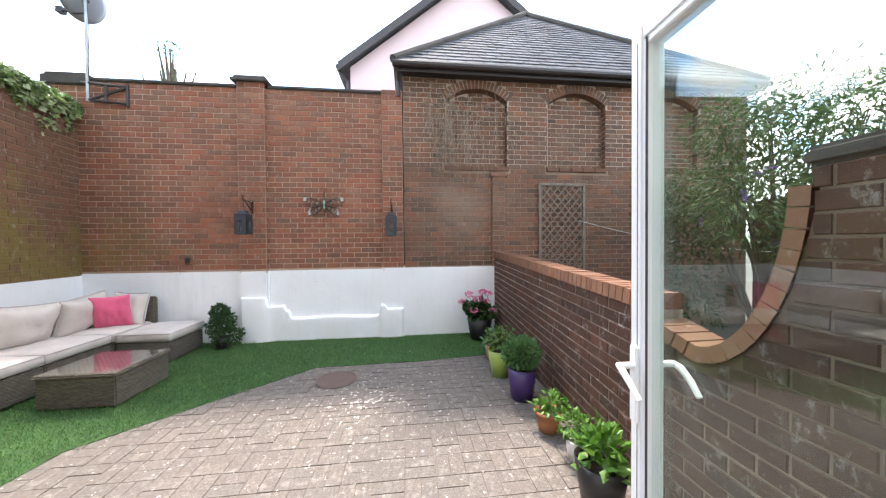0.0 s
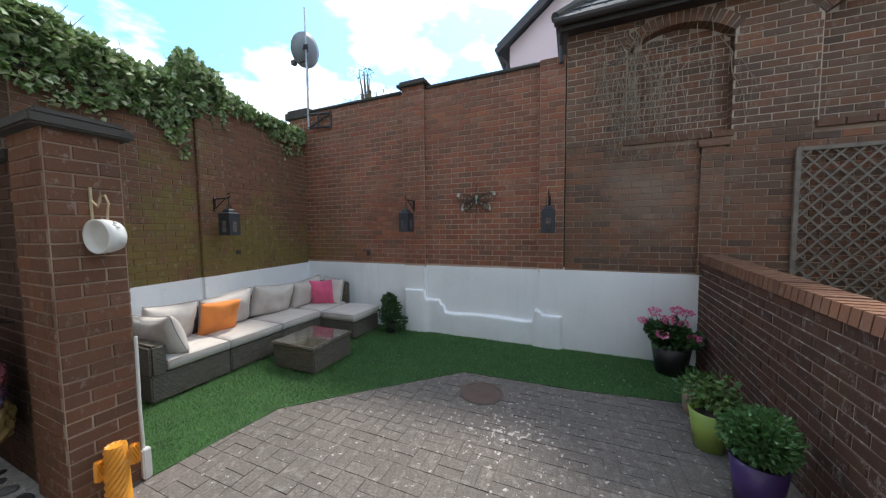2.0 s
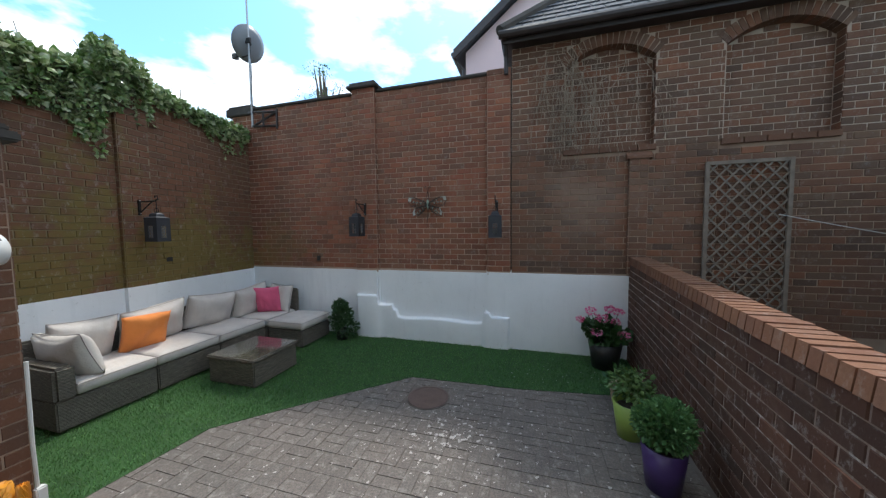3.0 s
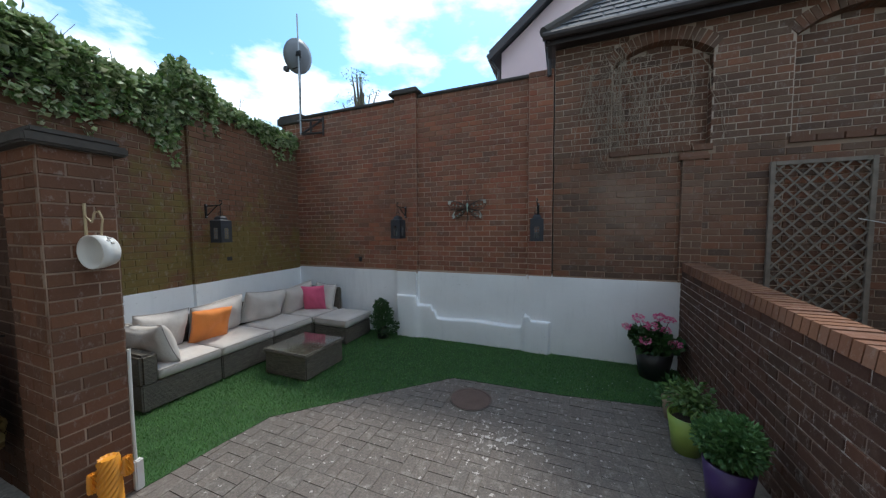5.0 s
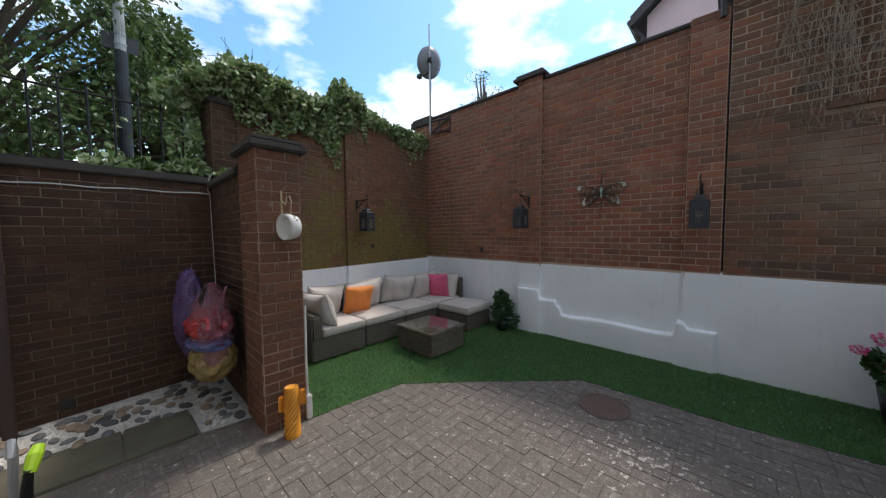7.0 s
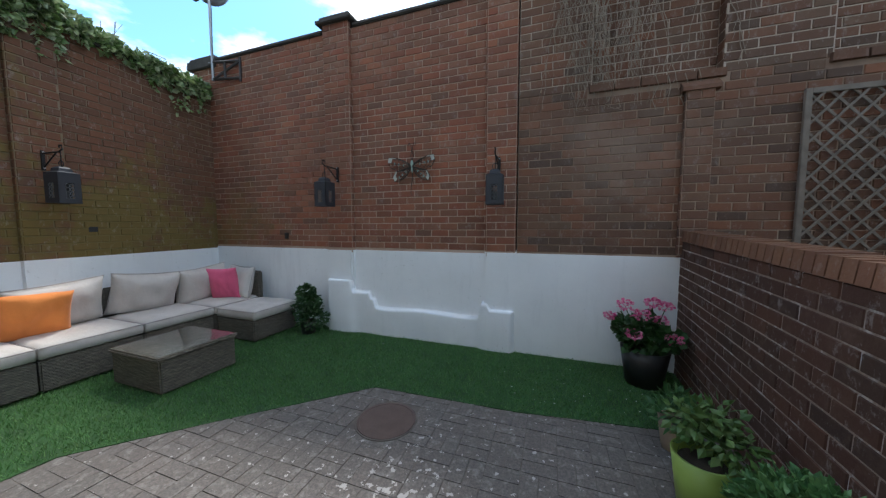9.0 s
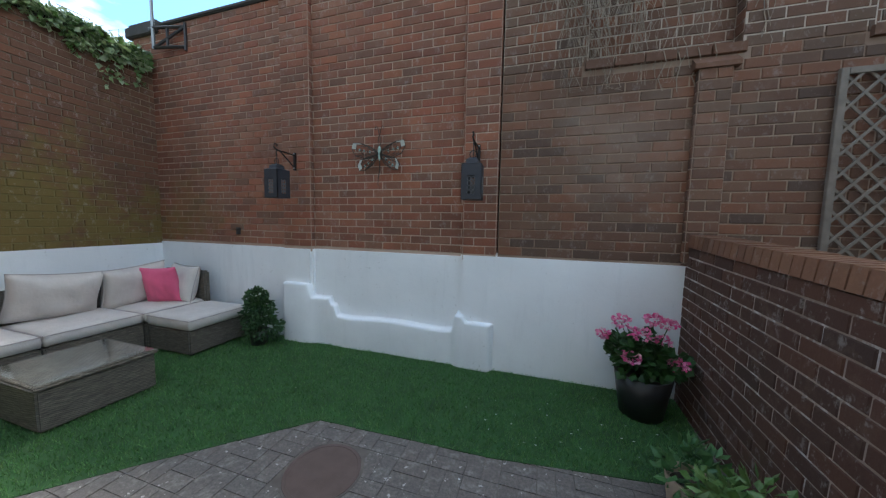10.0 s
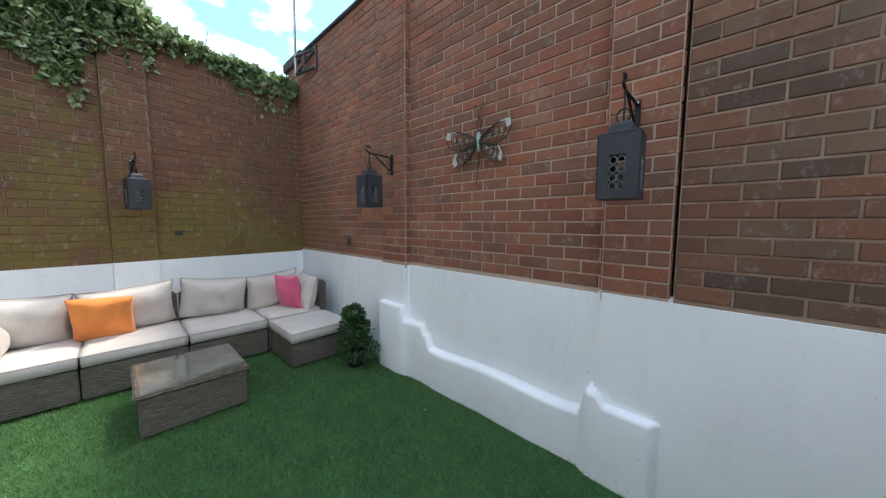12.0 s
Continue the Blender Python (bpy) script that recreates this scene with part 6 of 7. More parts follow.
for x in (0.06, 0.2):
    bm = bmesh.new()
    tube(bm, [(x, 0.12, 0.42), (x, 0.05, 0.44), (x, 0.02, 0.47)], 0.008, 6)
    part("hook", bm, IRON, bg)
for x0 in (0.0, 0.1, 0.16, 0.22):
    bm = bmesh.new()
    tube(bm, [(0.2, 0.03, 0.45), (x0, -0.02, 0.25), (x0 - 0.02, -0.05, 0.08)], 0.006, 5)
    part("handle", bm, bagc, bg)
bm = bmesh.new()
bmesh.ops.create_uvsphere(bm, u_segments=14, v_segments=8, radius=1, matrix=pose(0.12, -0.14, 0.33, 0, 35, 0) @ Matrix.Diagonal((0.045, 0.02, 0.10, 1)))
tube(bm, [(0.17, -0.13, 0.40), (0.23, -0.12, 0.47)], 0.010, 6)
part("brush", bm, BLACKPL, bg, "black brush head")

# ---- gravel strip, pebbles, slabs in the passage ----
bm = bmesh.new()
GR = [(left_x(-1.2) + 0.01, -1.2), (-3.40, -1.2), (-3.28, 0.10), (-2.86, 0.11), (-2.80, SY0 + 0.028), (left_x(SY0), SY0 + 0.028)]
vs = [bm.verts.new((x, y, 0.006)) for x, y in GR]
f = bm.faces.new(vs)
r = bmesh.ops.extrude_face_region(bm, geom=[f])
bmesh.ops.translate(bm, verts=[g for g in r["geom"] if isinstance(g, bmesh.types.BMVert)], vec=(0, 0, -0.016))
bmesh.ops.recalc_face_normals(bm, faces=bm.faces[:])
gravel = tagged(obj("gravel_bed", bm, GRAVEL), "strip of white gravel along the passage wall", "gravel", kind="structure")
rp = random.Random(8)


def in_gravel(x, y):
    return (left_x(y) + 0.06 < x < -3.36 and -1.15 < y < 0.1) or (left_x(y) + 0.06 < x < -2.88 and 0.15 < y < SY0 - 0.03)


cnt = 0
vs, fs = [], []
for i in range(9000):
    x, y = rp.uniform(-4.3, -2.82), rp.uniform(-1.2, SY0)
    if in_gravel(x, y) and cnt < 2600:
        s = rp.uniform(0.006, 0.013)
        k = len(vs)
        a = rp.uniform(0, 3)
        for dx, dy, dz in ((1, 0, 0), (0, 1, 0), (-1, 0, 0), (0, -1, 0), (0, 0, 0.9)):
            vs.append((x + s * (dx * math.cos(a) - dy * math.sin(a)), y + s * (dx * math.sin(a) + dy * math.cos(a)), 0.006 + s * dz * rp.uniform(0.6, 1.1)))
        fs += [(k, k + 1, k + 4), (k + 1, k + 2, k + 4), (k + 2, k + 3, k + 4), (k + 3, k, k + 4)]
        cnt += 1
me = bpy.data.meshes.new("gravel")
me.from_pydata(vs, [], fs)
me.materials.append(CHIP)
o = new("gravel", me)
tagged(o, "loose white gravel chips", "gravel", kind="stuff")
pebmesh = []
for k in range(3):
    bm = bmesh.new()
    bmesh.ops.create_icosphere(bm, subdivisions=2, radius=1)
    for v in bm.verts:
        v.co *= 1 + 0.12 * noise.noise(v.co * 1.3 + Vector((k * 3, 0, 0)))
    me = bpy.data.meshes.new("pebble")
    bm.to_mesh(me)
    bm.free()
    for p_ in me.polygons:
        p_.use_smooth = True
    me.materials.append(PEB[k])
    pebmesh.append(me)
placed = []
while len(placed) < 62:
    x, y = rp.uniform(-4.2, -2.86), rp.uniform(-1.1, SY0 - 0.04)
    if not in_gravel(x, y) or any((x - a) ** 2 + (y - b) ** 2 < 0.0080 for a, b in placed):
        continue
    placed.append((x, y))
    o = new("pebble", rp.choice(pebmesh))
    s = rp.uniform(0.032, 0.055)
    o.matrix_world = pose(x, y, 0.016, rp.uniform(-8, 8), rp.uniform(-8, 8), rp.uniform(0, 360)) @ Matrix.Diagonal((s * 1.35, s * 0.85, s * 0.5, 1))
    tagged(o, "smooth rounded pebble lying on white gravel", "pebble", "pebbles on the gravel")
for y0, y1 in ((-0.34 - 0.62, -0.345), (-0.335, 0.09)):
    s = tagged(obj("paving_slab", rbox(-3.38, y0, -0.03, -2.86, y1, 0.014, 0.006), SLAB), "worn greenish stone slab in the passage", "paving slab", kind="structure")

vent("air_brick", Matrix.Translation(Vector((left_x(-0.67), -0.67, 0.125)) + L_N * 0.002) @ pose(0, 0, 0, 0, 0, 84), 0.09, 0.09, "small black vent at the foot of the wall")

# ---- downpipe on the house, tools leaning by it ----
dp = empty("downpipe", pose(-3.88, HY + 0.13, 0), "square brown plastic rainwater downpipe", "downpipe")
part("pipe", rbox(-0.035, -0.035, 0.0, 0.035, 0.035, 5.0, 0.004), BROWNPL, dp)
for z in (1.35, 3.0):
    part("socket", rbox(-0.042, -0.042, z, 0.042, 0.042, z + 0.11, 0.004), BROWNPL, dp)
    bm = bmesh.new()
    tube(bm, [(-0.09, -0.02, z + 0.05), (0.09, -0.02, z + 0.05)], 0.009, 6)
    part("clip", bm, BROWNPL, dp)
tl = empty("window_vac", pose(-2.86, -0.76, -0.14), "grey and neon green long-handled cleaning tool", "cleaning tool")
bm = bmesh.new()
tube(bm, [(0, 0, 0.0), (0.02, 0, 0.2), (0.06, 0.02, 0.36)], [0.03, 0.028, 0.022], 10)
part("handle", bm, BLACKPL, tl)
bm = bmesh.new()
tube(bm, [(0.055, 0.02, 0.33), (0.0, 0.04, 0.41), (-0.05, 0.05, 0.44)], [0.03, 0.038, 0.03], 10)
part("grip", bm, plain("neon_green", (0.45, 0.72, 0.04), 0.4, var=0.08), tl, "neon green grip")
bm = bmesh.new()
tube(bm, [(0.10, -0.04, 0.10), (0.12, -0.03, 0.35), (0.13, -0.02, 0.52), (0.16, -0.02, 0.60), (0.19, -0.02, 0.52)], 0.022, 8)
part("frame", bm, GALV, tl, "grey tubular frame")
bmp = empty("broom", pose(-1.95, -0.74, 0), "wooden handled broom with a red cap", "broom")
bm = bmesh.new()
tube(bm, [(0, 0, 0.0), (0.0, -0.03, 0.72)], 0.013, 8)
part("handle", bm, plain("pale_wood", (0.50, 0.38, 0.20), 0.6), bmp)
bm = bmesh.new()
bmesh.ops.create_uvsphere(bm, u_segments=14, v_segments=8, radius=0.03, matrix=pose(0, -0.03, 0.74))
part("cap", bm, plain("red_plastic", (0.42, 0.03, 0.03), 0.4), bmp, "red plastic cap")

# ---- manhole cover ----
mc = empty("manhole_cover", pose(-0.51, 2.79, -0.006), "round rusty brown drain cover set in the paving", "drain cover")
bm = bmesh.new()
lathe(bm, [(0.218, 0.0), (0.218, 0.013), (0.20, 0.014), (0.197, 0.011), (0.001, 0.012)], 48)
part("cover", bm, COVER, mc)
bm = bmesh.new()
lathe(bm, [(0.232, 0.0), (0.232, 0.011), (0.221, 0.011), (0.221, 0.0)], 48)
part("rim", bm, PAVE_BASE, mc)

# ---- open glazed door ----
DL, DH = Vector((0.99, 0.04, 0)), Vector((0.95, -1.04, 0))
dw = (DH - DL).length
ang = math.degrees(math.atan2(DH.y - DL.y, DH.x - DL.x))
door = empty("door_1", Matrix.Translation((DL.x, DL.y, 0.17)) @ pose(0, 0, 0, 0, 0, ang), "white plastic glazed door standing open outwards", "door", kind="structure")
DT, DHt, ST = 0.062, 2.0, 0.05
for nm, b in (("stile", (0, 0, 0, ST, DT, DHt)), ("stile", (dw - ST, 0, 0, dw, DT, DHt)), ("rail", (ST, 0.001, DHt - ST, dw - ST, DT - 0.001, DHt)), ("rail", (ST, 0.001, 0, dw - ST, DT - 0.001, 0.18))):
    part(nm, rbox(*b, 0.006), UPVC, door)
for b in ((ST, 0.004, 0.18, ST + 0.014, DT - 0.004, DHt - ST), (dw - ST - 0.018, 0.004, 0.18, dw - ST, DT - 0.004, DHt - ST), (ST, 0.004, 0.18, dw - ST, DT - 0.004, 0.198), (ST, 0.004, DHt - ST - 0.018, dw - ST, DT - 0.004, DHt - ST)):
    part("bead", rbox(*b, 0.003), UPVC, door)
bm = bmesh.new()
bm_box(bm, -0.001, DT * 0.60, 0.02, 0.0025, DT * 0.66, DHt - 0.02)
bm_box(bm, -0.001, DT * 0.90, 0.02, 0.0025, DT * 0.93, DHt - 0.02)
part("gasket", bm, GASKET, door, "dark lock strip")
bm = bmesh.new()
bm_box(bm, ST + 0.016, DT * 0.3, 0.196, dw - ST - 0.016, DT * 0.3 + 0.004, DHt - ST - 0.016)
bm_box(bm, ST + 0.016, DT * 0.7, 0.196, dw - ST - 0.016, DT * 0.7 + 0.004, DHt - ST - 0.016)
pane = part("pane", bm, GLASS, door, "clear double glazing")
pane.visible_shadow = False
for b in ((0.030, -0.0015, 0.02, 0.0325, 0.004, DHt - ST), (ST + 0.013, -0.001, 0.19, ST + 0.0165, 0.006, DHt - ST)):
    part("seal", rbox(*b, 0.001), GASKET, door, "dark rubber seal")
for sgn, y in ((-1, 0.0), (1, DT)):
    bm = bmesh.new()
    y0, y1 = (y - 0.012, y) if sgn < 0 else (y, y + 0.012)
    bm_box(bm, 0.012, y0, 0.837, 0.042, y1, 1.067)
    bmesh.ops.bevel(bm, geom=bm.edges[:], offset=0.004, segments=2, affect="EDGES")
    hd = part("handle_plate", bm, UPVC, door)
    bm = bmesh.new()
    yy = y + sgn * 0.055
    tube(bm, [(0.027, y, 1.007), (0.027, yy, 1.007), (0.05, yy + sgn * 0.004, 1.003), (0.085, yy + sgn * 0.004, 0.977), (0.115, yy, 0.947)], [0.010, 0.010, 0.010, 0.009, 0.008], 10)
    part("lever", bm, UPVC, hd, "white lever handle")

# ---- washing line ----
wlne = empty("washing_line", pose(0, 0, 0), "thin white washing line tied to the trellis", "washing line")
bm = bmesh.new()
A, B = Vector((3.33, YP - 0.05, 1.93)), Vector((6.2, 3.2, 1.35))
tube(bm, [A.lerp(B, i / 14) - Vector((0, 0, 0.12 * math.sin(math.pi * i / 14))) for i in range(15)], 0.005, 5)
part("line", bm, CABLE, wlne)
bm = bmesh.new()
tube(bm, [(6.2, 3.2, -0.05), (6.2, 3.2, 1.5)], 0.03, 8)
part("post", bm, DARKP, wlne)

# ---- shrub beyond the low wall ----
rng = np.random.default_rng(33)
bd = empty("buddleia", pose(4.7, 2.35, -0.05), "large buddleia shrub with drooping purple flowers", "shrub")
cent = []
for k in range(16):
    a, r = k * 2.4, 0.35 + 0.75 * ((k * 37) % 10) / 10
    tip = Vector((r * math.cos(a) - 0.15, r * math.sin(a) - 0.1, 1.8 + 1.7 * ((k * 53) % 10) / 10))
    bm = bmesh.new()
    tube(bm, [(0.05 * math.cos(a), 0.05 * math.sin(a), 0), tip * 0.5 + Vector((0, 0, 0.3)), tip], [0.03, 0.018, 0.006], 6)
    part("branch", bm, BARK, bd)
    cent.append(tuple(tip))
    cent.append(tuple(tip * 0.75 + Vector((0, 0, 0.15))))
    cent.append((tip.x * 1.25, tip.y * 1.45 - 0.35, tip.z * 0.92))
cent += [(0.8 * math.cos(k * 2.1), 0.8 * math.sin(k * 2.1), 0.5 + 0.11 * k) for k in range(12)]
P, D = clump_points(rng, cent, [(0.42, 0.42, 0.34)] * len(cent), 250, 0.2)
leaves("crown", P, D + np.array([0, 0, -0.3]), rng.uniform(0.06, 0.12, len(P)), "lance", BUD_L, bd, rng, 0.5)
for k in range(14):
    c = np.array(cent[(k * 2) % len(cent)]) + np.array([0.25 * math.cos(k * 1.9), 0.25 * math.sin(k * 1.9), 0.1])
    t = np.linspace(0, 1, 60)[:, None]
    axis = np.array([0.16 * math.cos(k * 1.9), 0.16 * math.sin(k * 1.9), 0.05 - 0.12 * (k % 3)])
    d = rng.normal(size=(60, 3))
    d /= np.linalg.norm(d, axis=1, keepdims=True)
    leaves("flower_spike", c + axis * t + d * 0.022 * (1.1 - t), d, rng.uniform(0.012, 0.02, 60), "round", PURPLE_FL, bd, rng)

# ---- beyond the walls: railing, lamp post, trees, pink house ----
rl = empty("railing", pose(-4.62, 0, 0), "black iron railing behind the passage wall", "railing")
for z in (2.42, 3.14):
    bm = bmesh.new()
    tube(bm, [(0.0, -3.2, z - 0.02), (-0.02, 0.55, z)], 0.012, 6)
    part("rail", bm, IRON, rl)
for k in range(20):
    y = -3.1 + k * 0.19
    bm = bmesh.new()
    tube(bm, [(0, y, 2.2), (0, y, 3.20)], 0.010, 6)
    lathe(bm, [(0.002, 0), (0.018, 0.03), (0.002, 0.075)], 6, (0, y, 3.20))
    part("bar", bm, IRON, rl)
lpst = empty("street_lamp", pose(-8.2, -0.06, 0), "tall grey steel lamp post with a sign plate", "lamp post")
bm = bmesh.new()
lathe(bm, [(0.10, -0.05), (0.095, 5.1), (0.085, 5.12)], 14)
part("column", bm, plain("flaking_black_paint", (0.03, 0.032, 0.038), 0.5, 0.2, var=0.5, scale=9), lpst, "black painted lower column")
bm = bmesh.new()
lathe(bm, [(0.082, 5.1), (0.07, 6.5), (0.06, 9.0)], 14)
part("upper_column", bm, plain("pale_grey_paint", (0.42, 0.43, 0.44), 0.6, var=0.15), lpst, "pale grey upper column")
bm = bmesh.new()
tube(bm, [(0, 0, 9.0), (0.3, 0, 9.3), (0.9, 0, 9.35)], 0.03, 8)
bm_box(bm, 0.9, -0.12, 9.28, 1.5, 0.12, 9.4)
part("lamp_arm", bm, GALV, lpst)
part("sign", rbox(-0.13, -0.24, 5.16, -0.10, 0.26, 5.46, 0.01), CONC_D, lpst, "grey back of a street sign")
for z in (5.22, 5.40):
    bm = bmesh.new()
    lathe(bm, [(0.092, z), (0.092, z + 0.035)], 14)
    part("band", bm, GALV, lpst)


def tree(x, y, h, crown, name, label, n, per, leaf, material, seed, low=0.3):
    rg, rr = np.random.default_rng(seed), random.Random(seed)
    e = empty(name, pose(x, y, 0), label, "tree")
    bm = bmesh.new()
    tube(bm, [(0, 0, -0.3), (0.05, 0, h * 0.25), (-0.05, 0.08, h * 0.5), (0.1, 0, h * 0.85)], [h * 0.035, h * 0.028, h * 0.02, h * 0.006], 10)
    part("trunk", bm, BARK, e)
    cs, rs = [], []
    for k in range(n):
        a, t = rr.uniform(0, 6.28), rr.uniform(low, 1.0)
        rad = crown * math.sin(math.pi * min(1, 0.12 + t * 0.85)) ** 0.6 * rr.uniform(0.45, 1.0)
        c = (rad * math.cos(a), rad * math.sin(a), h * t)
        bm = bmesh.new()
        tube(bm, [(0, 0, h * t * 0.6), (c[0] * 0.5, c[1] * 0.5, h * t * 0.85), c], [h * 0.010, h * 0.006, h * 0.002], 5)
        part("limb", bm, BARK, e)
        cs.append(c)
        q = rr.uniform(0.16, 0.3) * crown
        rs.append((q * 1.3, q * 1.3, q * 0.8))
    P, D = clump_points(rg, cs, rs, per, 0.15)
    leaves("crown", P, D, rg.uniform(leaf * 0.6, leaf * 1.3, len(P)), "kite", material, e, rg, 0.4)
    return e


tree(-10.4, -2.1, 8.6, 3.6, "tree", "large dark leafy tree behind the railing", 70, 480, 0.13, TREE_L, 3)
tree(-8.6, -4.0, 6.5, 2.6, "tree", "dense shrubby tree beyond the railing", 54, 600, 0.12, TREE_L, 9)
tree(-11.5, 0.6, 7.6, 1.7, "tree", "leafy tree beside the lamp post", 44, 300, 0.13, TREE_L, 14, 0.55)
hd_ = empty("hedge", pose(-6.2, -1.2, 0), "sunlit yellow-green hedge beyond the railing", "hedge")
P, D = clump_points(rng, [(0, -2 + 0.35 * k, 1.9 + 0.25 * math.sin(k * 1.7)) for k in range(14)], [(0.5, 0.4, 0.75)] * 14, 190, 0.3)
leaves("foliage", P, D, rng.uniform(0.06, 0.12, len(P)), "kite", HERB_L, hd_, rng)
tw = tree(-8.6, 12.2, 9.8, 1.3, "sapling", "thin wispy treetop showing above the wall", 34, 48, 0.07, TREE_L, 6)

ph = empty("pink_house", pose(0, 0, 0), "pale pink rendered house with a dark slated gable", "house")
PX0, PX1, PZE, PY = -1.56, 6.9, 7.55, 10.0
mid, apex = (PX0 + PX1) / 2, 10.9
bm = bmesh.new()
vs = [bm.verts.new(p) for p in ((PX0, PY, -0.1), (PX1, PY, -0.1), (PX1, PY, PZE), (mid, PY, apex), (PX0, PY, PZE), (PX0, PY + 8, -0.1), (PX1, PY + 8, -0.1), (PX1, PY + 8, PZE), (mid, PY + 8, apex), (PX0, PY + 8, PZE))]
for f in ((0, 1, 2, 3, 4), (9, 8, 7, 6, 5), (0, 4, 9, 5), (1, 6, 7, 2), (0, 5, 6, 1), (4, 3, 8, 9), (3, 2, 7, 8)):
    bm.faces.new([vs[i] for i in f])
bmesh.ops.recalc_face_normals(bm, faces=bm.faces[:])
part("wall", bm, PINK, ph)
sl = (apex - PZE) / (mid - PX0)
for sx, xe in ((-1, PX0), (1, PX1)):
    bm = bmesh.new()
    e0 = Vector((xe + sx * 0.34, 0, PZE - 0.34 * sl + 0.10))
    a0 = Vector((mid, 0, apex + 0.10))
    vs = []
    for p in (e0, a0):
        for yy in (PY - 0.28, PY + 8.2):
            for dz in (0, 0.16):
                vs.append(bm.verts.new((p.x, yy, p.z + dz)))
    bmesh.ops.convex_hull(bm, input=vs)
    part("roof", bm, SLATE, ph)
    bm = bmesh.new()
    vs = []
    for p in (e0, a0):
        for yy in (PY - 0.34, PY - 0.285):
            for dz in (-0.14, 0.15):
                vs.append(bm.verts.new((p.x, yy, p.z + dz)))
    bmesh.ops.convex_hull(bm, input=vs)
    part("bargeboard", bm, DARKP, ph, "dark painted bargeboard")
    bm = bmesh.new()
    tube(bm, [(xe + sx * 0.36, PY - 0.3, PZE - 0.15), (xe + sx * 0.36, PY + 8, PZE - 0.15)], 0.07, 8)
    tube(bm, [(xe + sx * 0.34, PY - 0.1, PZE - 0.2), (xe + sx * 0.08, PY + 0.0, PZE - 0.55), (xe + sx * 0.07, PY + 0.0, 0)], 0.05, 8)
    part("gutter", bm, DARKP, ph, "dark gutter and downpipe")

# ---- turf blades ----
rng = np.random.default_rng(77)


def inside(poly, x, y):
    hit = np.zeros(len(x), bool)
    for (x0, y0), (x1, y1) in zip(poly, poly[1:] + poly[:1]):
        c = ((y0 > y) != (y1 > y)) & (x < (x1 - x0) * (y - y0) / (y1 - y0 + 1e-12) + x0)
        hit ^= c
    return hit


N = 150000
x, y = rng.uniform(-4.6, 1.78, N), rng.uniform(0.8, 4.45, N)
ok = inside(TURF, x, y)
x, y = x[ok], y[ok]
n = len(x)
a, w, h = rng.uniform(0, 2 * math.pi, n), rng.uniform(0.0016, 0.003, n), rng.uniform(0.016, 0.032, n)
lx, ly = rng.normal(0, 0.012, n), rng.normal(0, 0.012, n)
V = np.empty((n, 3, 3))
V[:, 0] = np.stack([x - np.cos(a) * w, y - np.sin(a) * w, np.full(n, 0.004)], 1)
V[:, 1] = np.stack([x + np.cos(a) * w, y + np.sin(a) * w, np.full(n, 0.004)], 1)
V[:, 2] = np.stack([x + lx, y + ly, 0.004 + h], 1)
me = bpy.data.meshes.new("turf_blades")
me.from_pydata(V.reshape(-1, 3).tolist(), [], np.arange(3 * n).reshape(-1, 3).tolist())
me.materials.append(TURF_L)
o = new("turf_blades", me)
tagged(o, "short green artificial turf blades", "grass", kind="stuff")
# pale petals and bits lying on the turf
vs, fs = [], []
rp = random.Random(4)
for i in range(44):
    px, py = (rp.uniform(0.3, 1.6), rp.uniform(3.3, 4.1)) if i < 30 else (rp.uniform(-2.2, 1.5), rp.uniform(2.9, 4.2))
    s, k, aa = rp.uniform(0.004, 0.010), len(vs), rp.uniform(0, 6)
    for q in range(4):
        vs.append((px + s * math.cos(aa + q * 1.57), py + 0.5 * s * math.sin(aa + q * 1.57), 0.031 + 0.003 * (q % 2)))
    fs.append((k, k + 1, k + 2, k + 3))
me = bpy.data.meshes.new("fallen_petals")
me.from_pydata(vs, [], fs)
me.materials.append(WPOT)
tagged(new("fallen_petals", me), "scattered pale petals on the turf", "petals", kind="stuff")

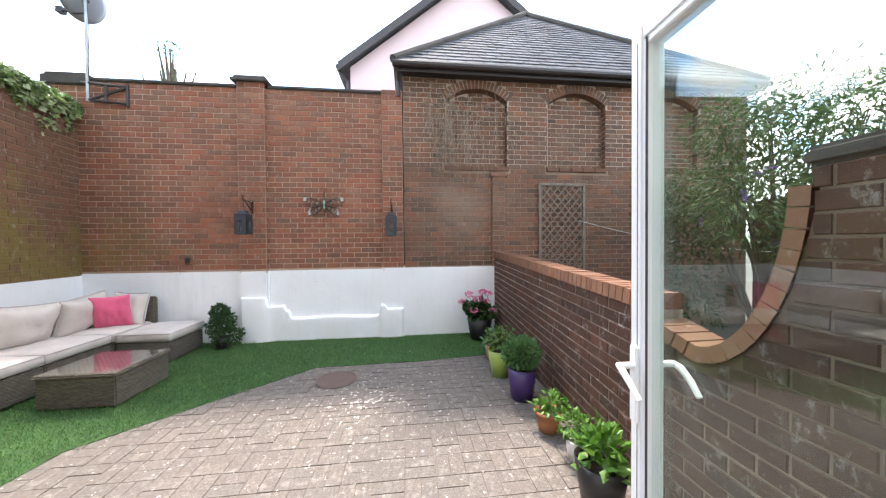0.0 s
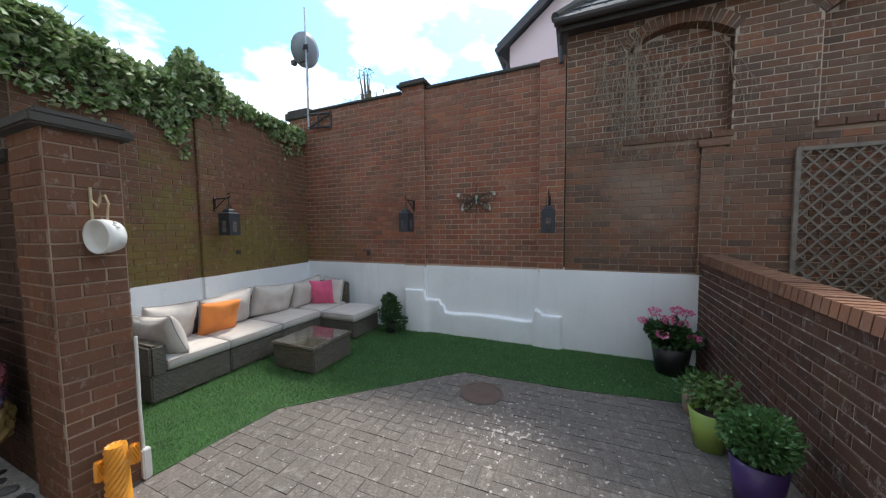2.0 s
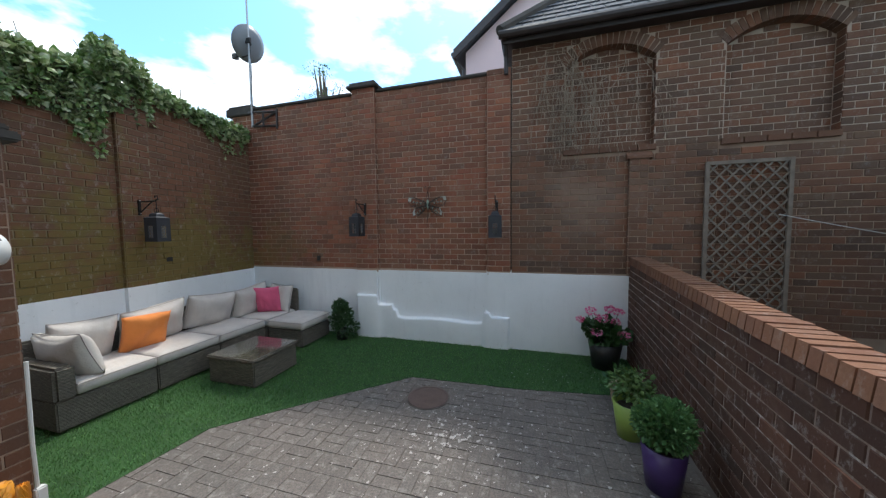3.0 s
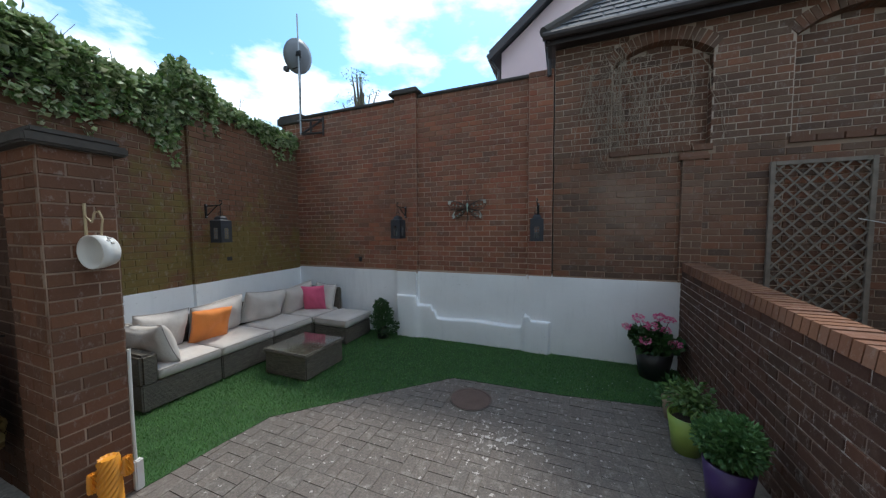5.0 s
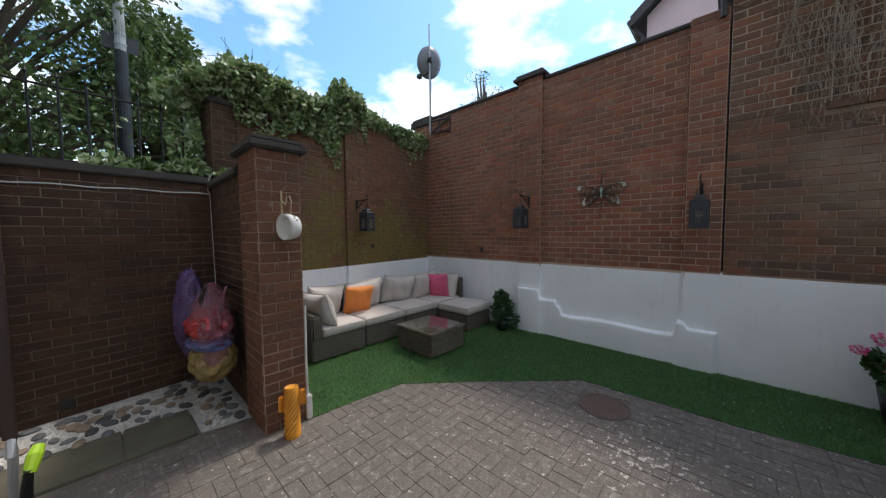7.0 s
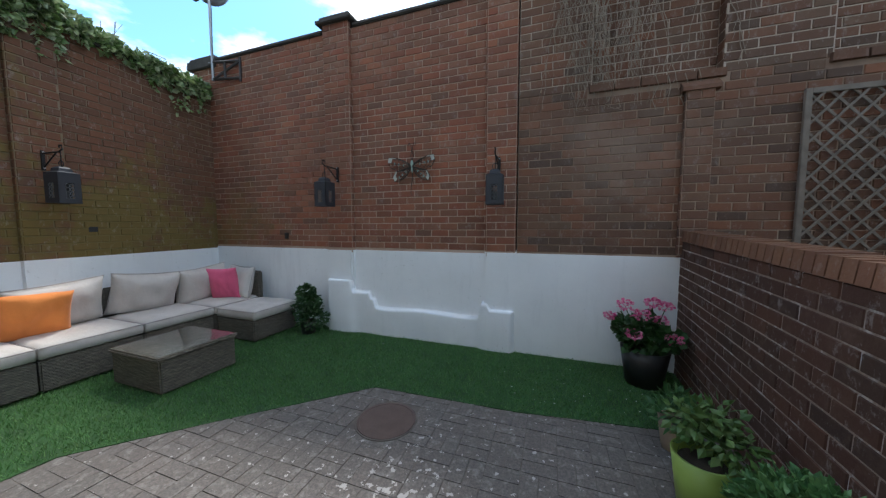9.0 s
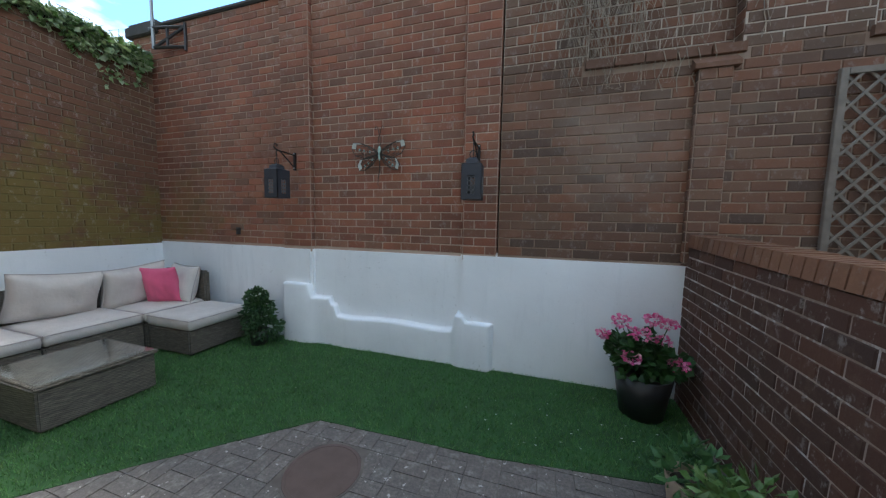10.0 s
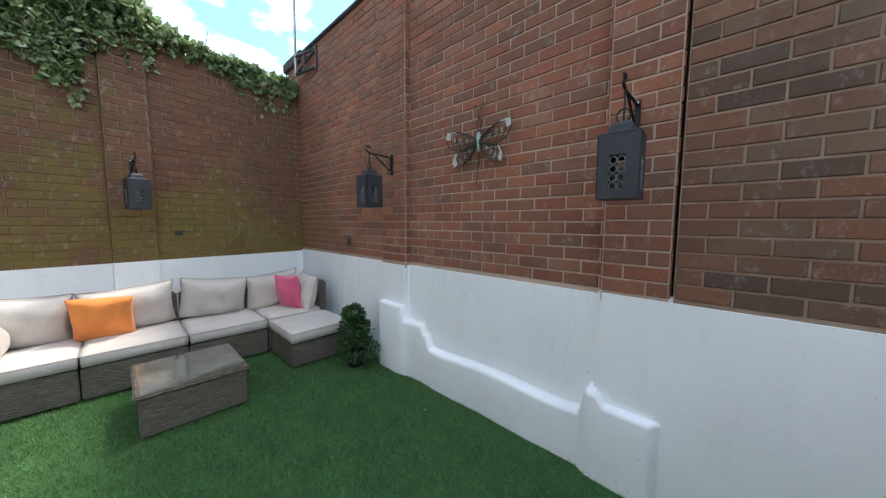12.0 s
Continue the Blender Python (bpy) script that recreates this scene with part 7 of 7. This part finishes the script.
# ---- block paving ----
def paver_mat(name, joined):
    m, nt, b = nodes_of(name)
    rnd = nt.nodes.new("ShaderNodeNewGeometry").outputs["Random Per Island"] if joined else nt.nodes.new("ShaderNodeObjectInfo").outputs["Random"]
    c = ramp(nt, rnd, [(0.0, (0.158, 0.13, 0.117)), (0.35, (0.185, 0.152, 0.136)), (0.6, (0.165, 0.142, 0.13)), (1.0, (0.20, 0.165, 0.147))])
    c = mixc(nt, ramp(nt, noise_(nt, 1.1, 5), [(0.35, (0, 0, 0)), (0.65, (0.6, 0.6, 0.6))]), c, (0.135, 0.118, 0.105))
    grit = noise_(nt, 55, 6, 0.8)
    c = mixc(nt, ramp(nt, grit, [(0.42, (0.75, 0.75, 0.75)), (0.58, (0, 0, 0))]), c, (0.085, 0.075, 0.066))
    c = mixc(nt, ramp(nt, noise_(nt, 14, 5, 0.75), [(0.52, (0, 0, 0)), (0.66, (0.6, 0.6, 0.6))]), c, (0.30, 0.275, 0.25))
    # lichen and paint splashes, thickest in one patch
    pos = nt.nodes.new("ShaderNodeNewGeometry").outputs["Position"]
    dist = nt.nodes.new("ShaderNodeVectorMath")
    dist.operation = "DISTANCE"
    nt.links.new(pos, dist.inputs[0])
    dist.inputs[1].default_value = (-0.12, 2.22, 0)
    patch = ramp(nt, math_(nt, "DIVIDE", dist.outputs["Value"], 2.6), [(0.0, (0.12, 0.12, 0.12)), (0.08, (0.07, 0.07, 0.07)), (0.18, (0.03, 0.03, 0.03)), (0.5, (0.0, 0.0, 0.0))])
    sp = noise_(nt, 19, 3, 0.6)
    spots = ramp(nt, math_(nt, "ADD", sp, patch), [(0.668, (0, 0, 0)), (0.68, (0.8, 0.8, 0.8))])
    c = mixc(nt, spots, c, (0.52, 0.48, 0.45))
    nt.links.new(c, b.inputs["Base Color"])
    b.inputs["Roughness"].default_value = 0.85
    bump(nt, b, grit, 0.45, 0.004)
    return m


PAVER = (paver_mat("paver", False), paver_mat("paver_joined", True))
pv = []
rp = random.Random(12)
q = 0.205
g0 = Vector((-4.6, HY, 0))


def on_patio(x, y):
    if x > 1.75 + 0.01 * (y - 2) or y < HY + 0.05 or y > 3.55:
        return False
    if x < -2.84 or (x < -2.36 and y > SY0 - 0.06):
        return False
    if (x + 0.51) ** 2 + (y - 2.79) ** 2 < 0.225 ** 2:
        return False
    return not bool(inside(TURF, np.array([x, x + 0.13, x + 0.05, x]), np.array([y, y, y - 0.16, y - 0.16])).all())


for i in range(40):
    for j in range(26):
        cx, cy = -3.0 + (i + 0.5) * q, HY + 0.02 + (j + 0.5) * q
        for k in (-1, 1):
            turn = (i + j) % 2
            x, y = (cx, cy + k * q / 4) if turn else (cx + k * q / 4, cy)
            if not on_patio(x, y):
                continue
            r = rp.uniform(-0.4, 0.4)
            pv.append(Matrix.Translation((x, y, -0.0135)) @ pose(0, 0, 0, rp.uniform(-0.4, 0.4), rp.uniform(-0.4, 0.4), r + (0 if turn else 90)) @ pose(0, 0, 0, -90, 0, 0) @ Matrix.Diagonal((q - 0.0032, 0.013 + rp.uniform(-0.002, 0.0025), q / 2 - 0.0032, 1)))
lay(patio, pv, PAVER, lambda p: 0.7 < p.y < 3.4 and -1.9 < p.x < 0.6, 300, "paver", PAVER_V)

# ---- brickwork, laid last ----
for wall, make, tone, near in BRICKJOBS:
    lay(wall, make(), tone, near)
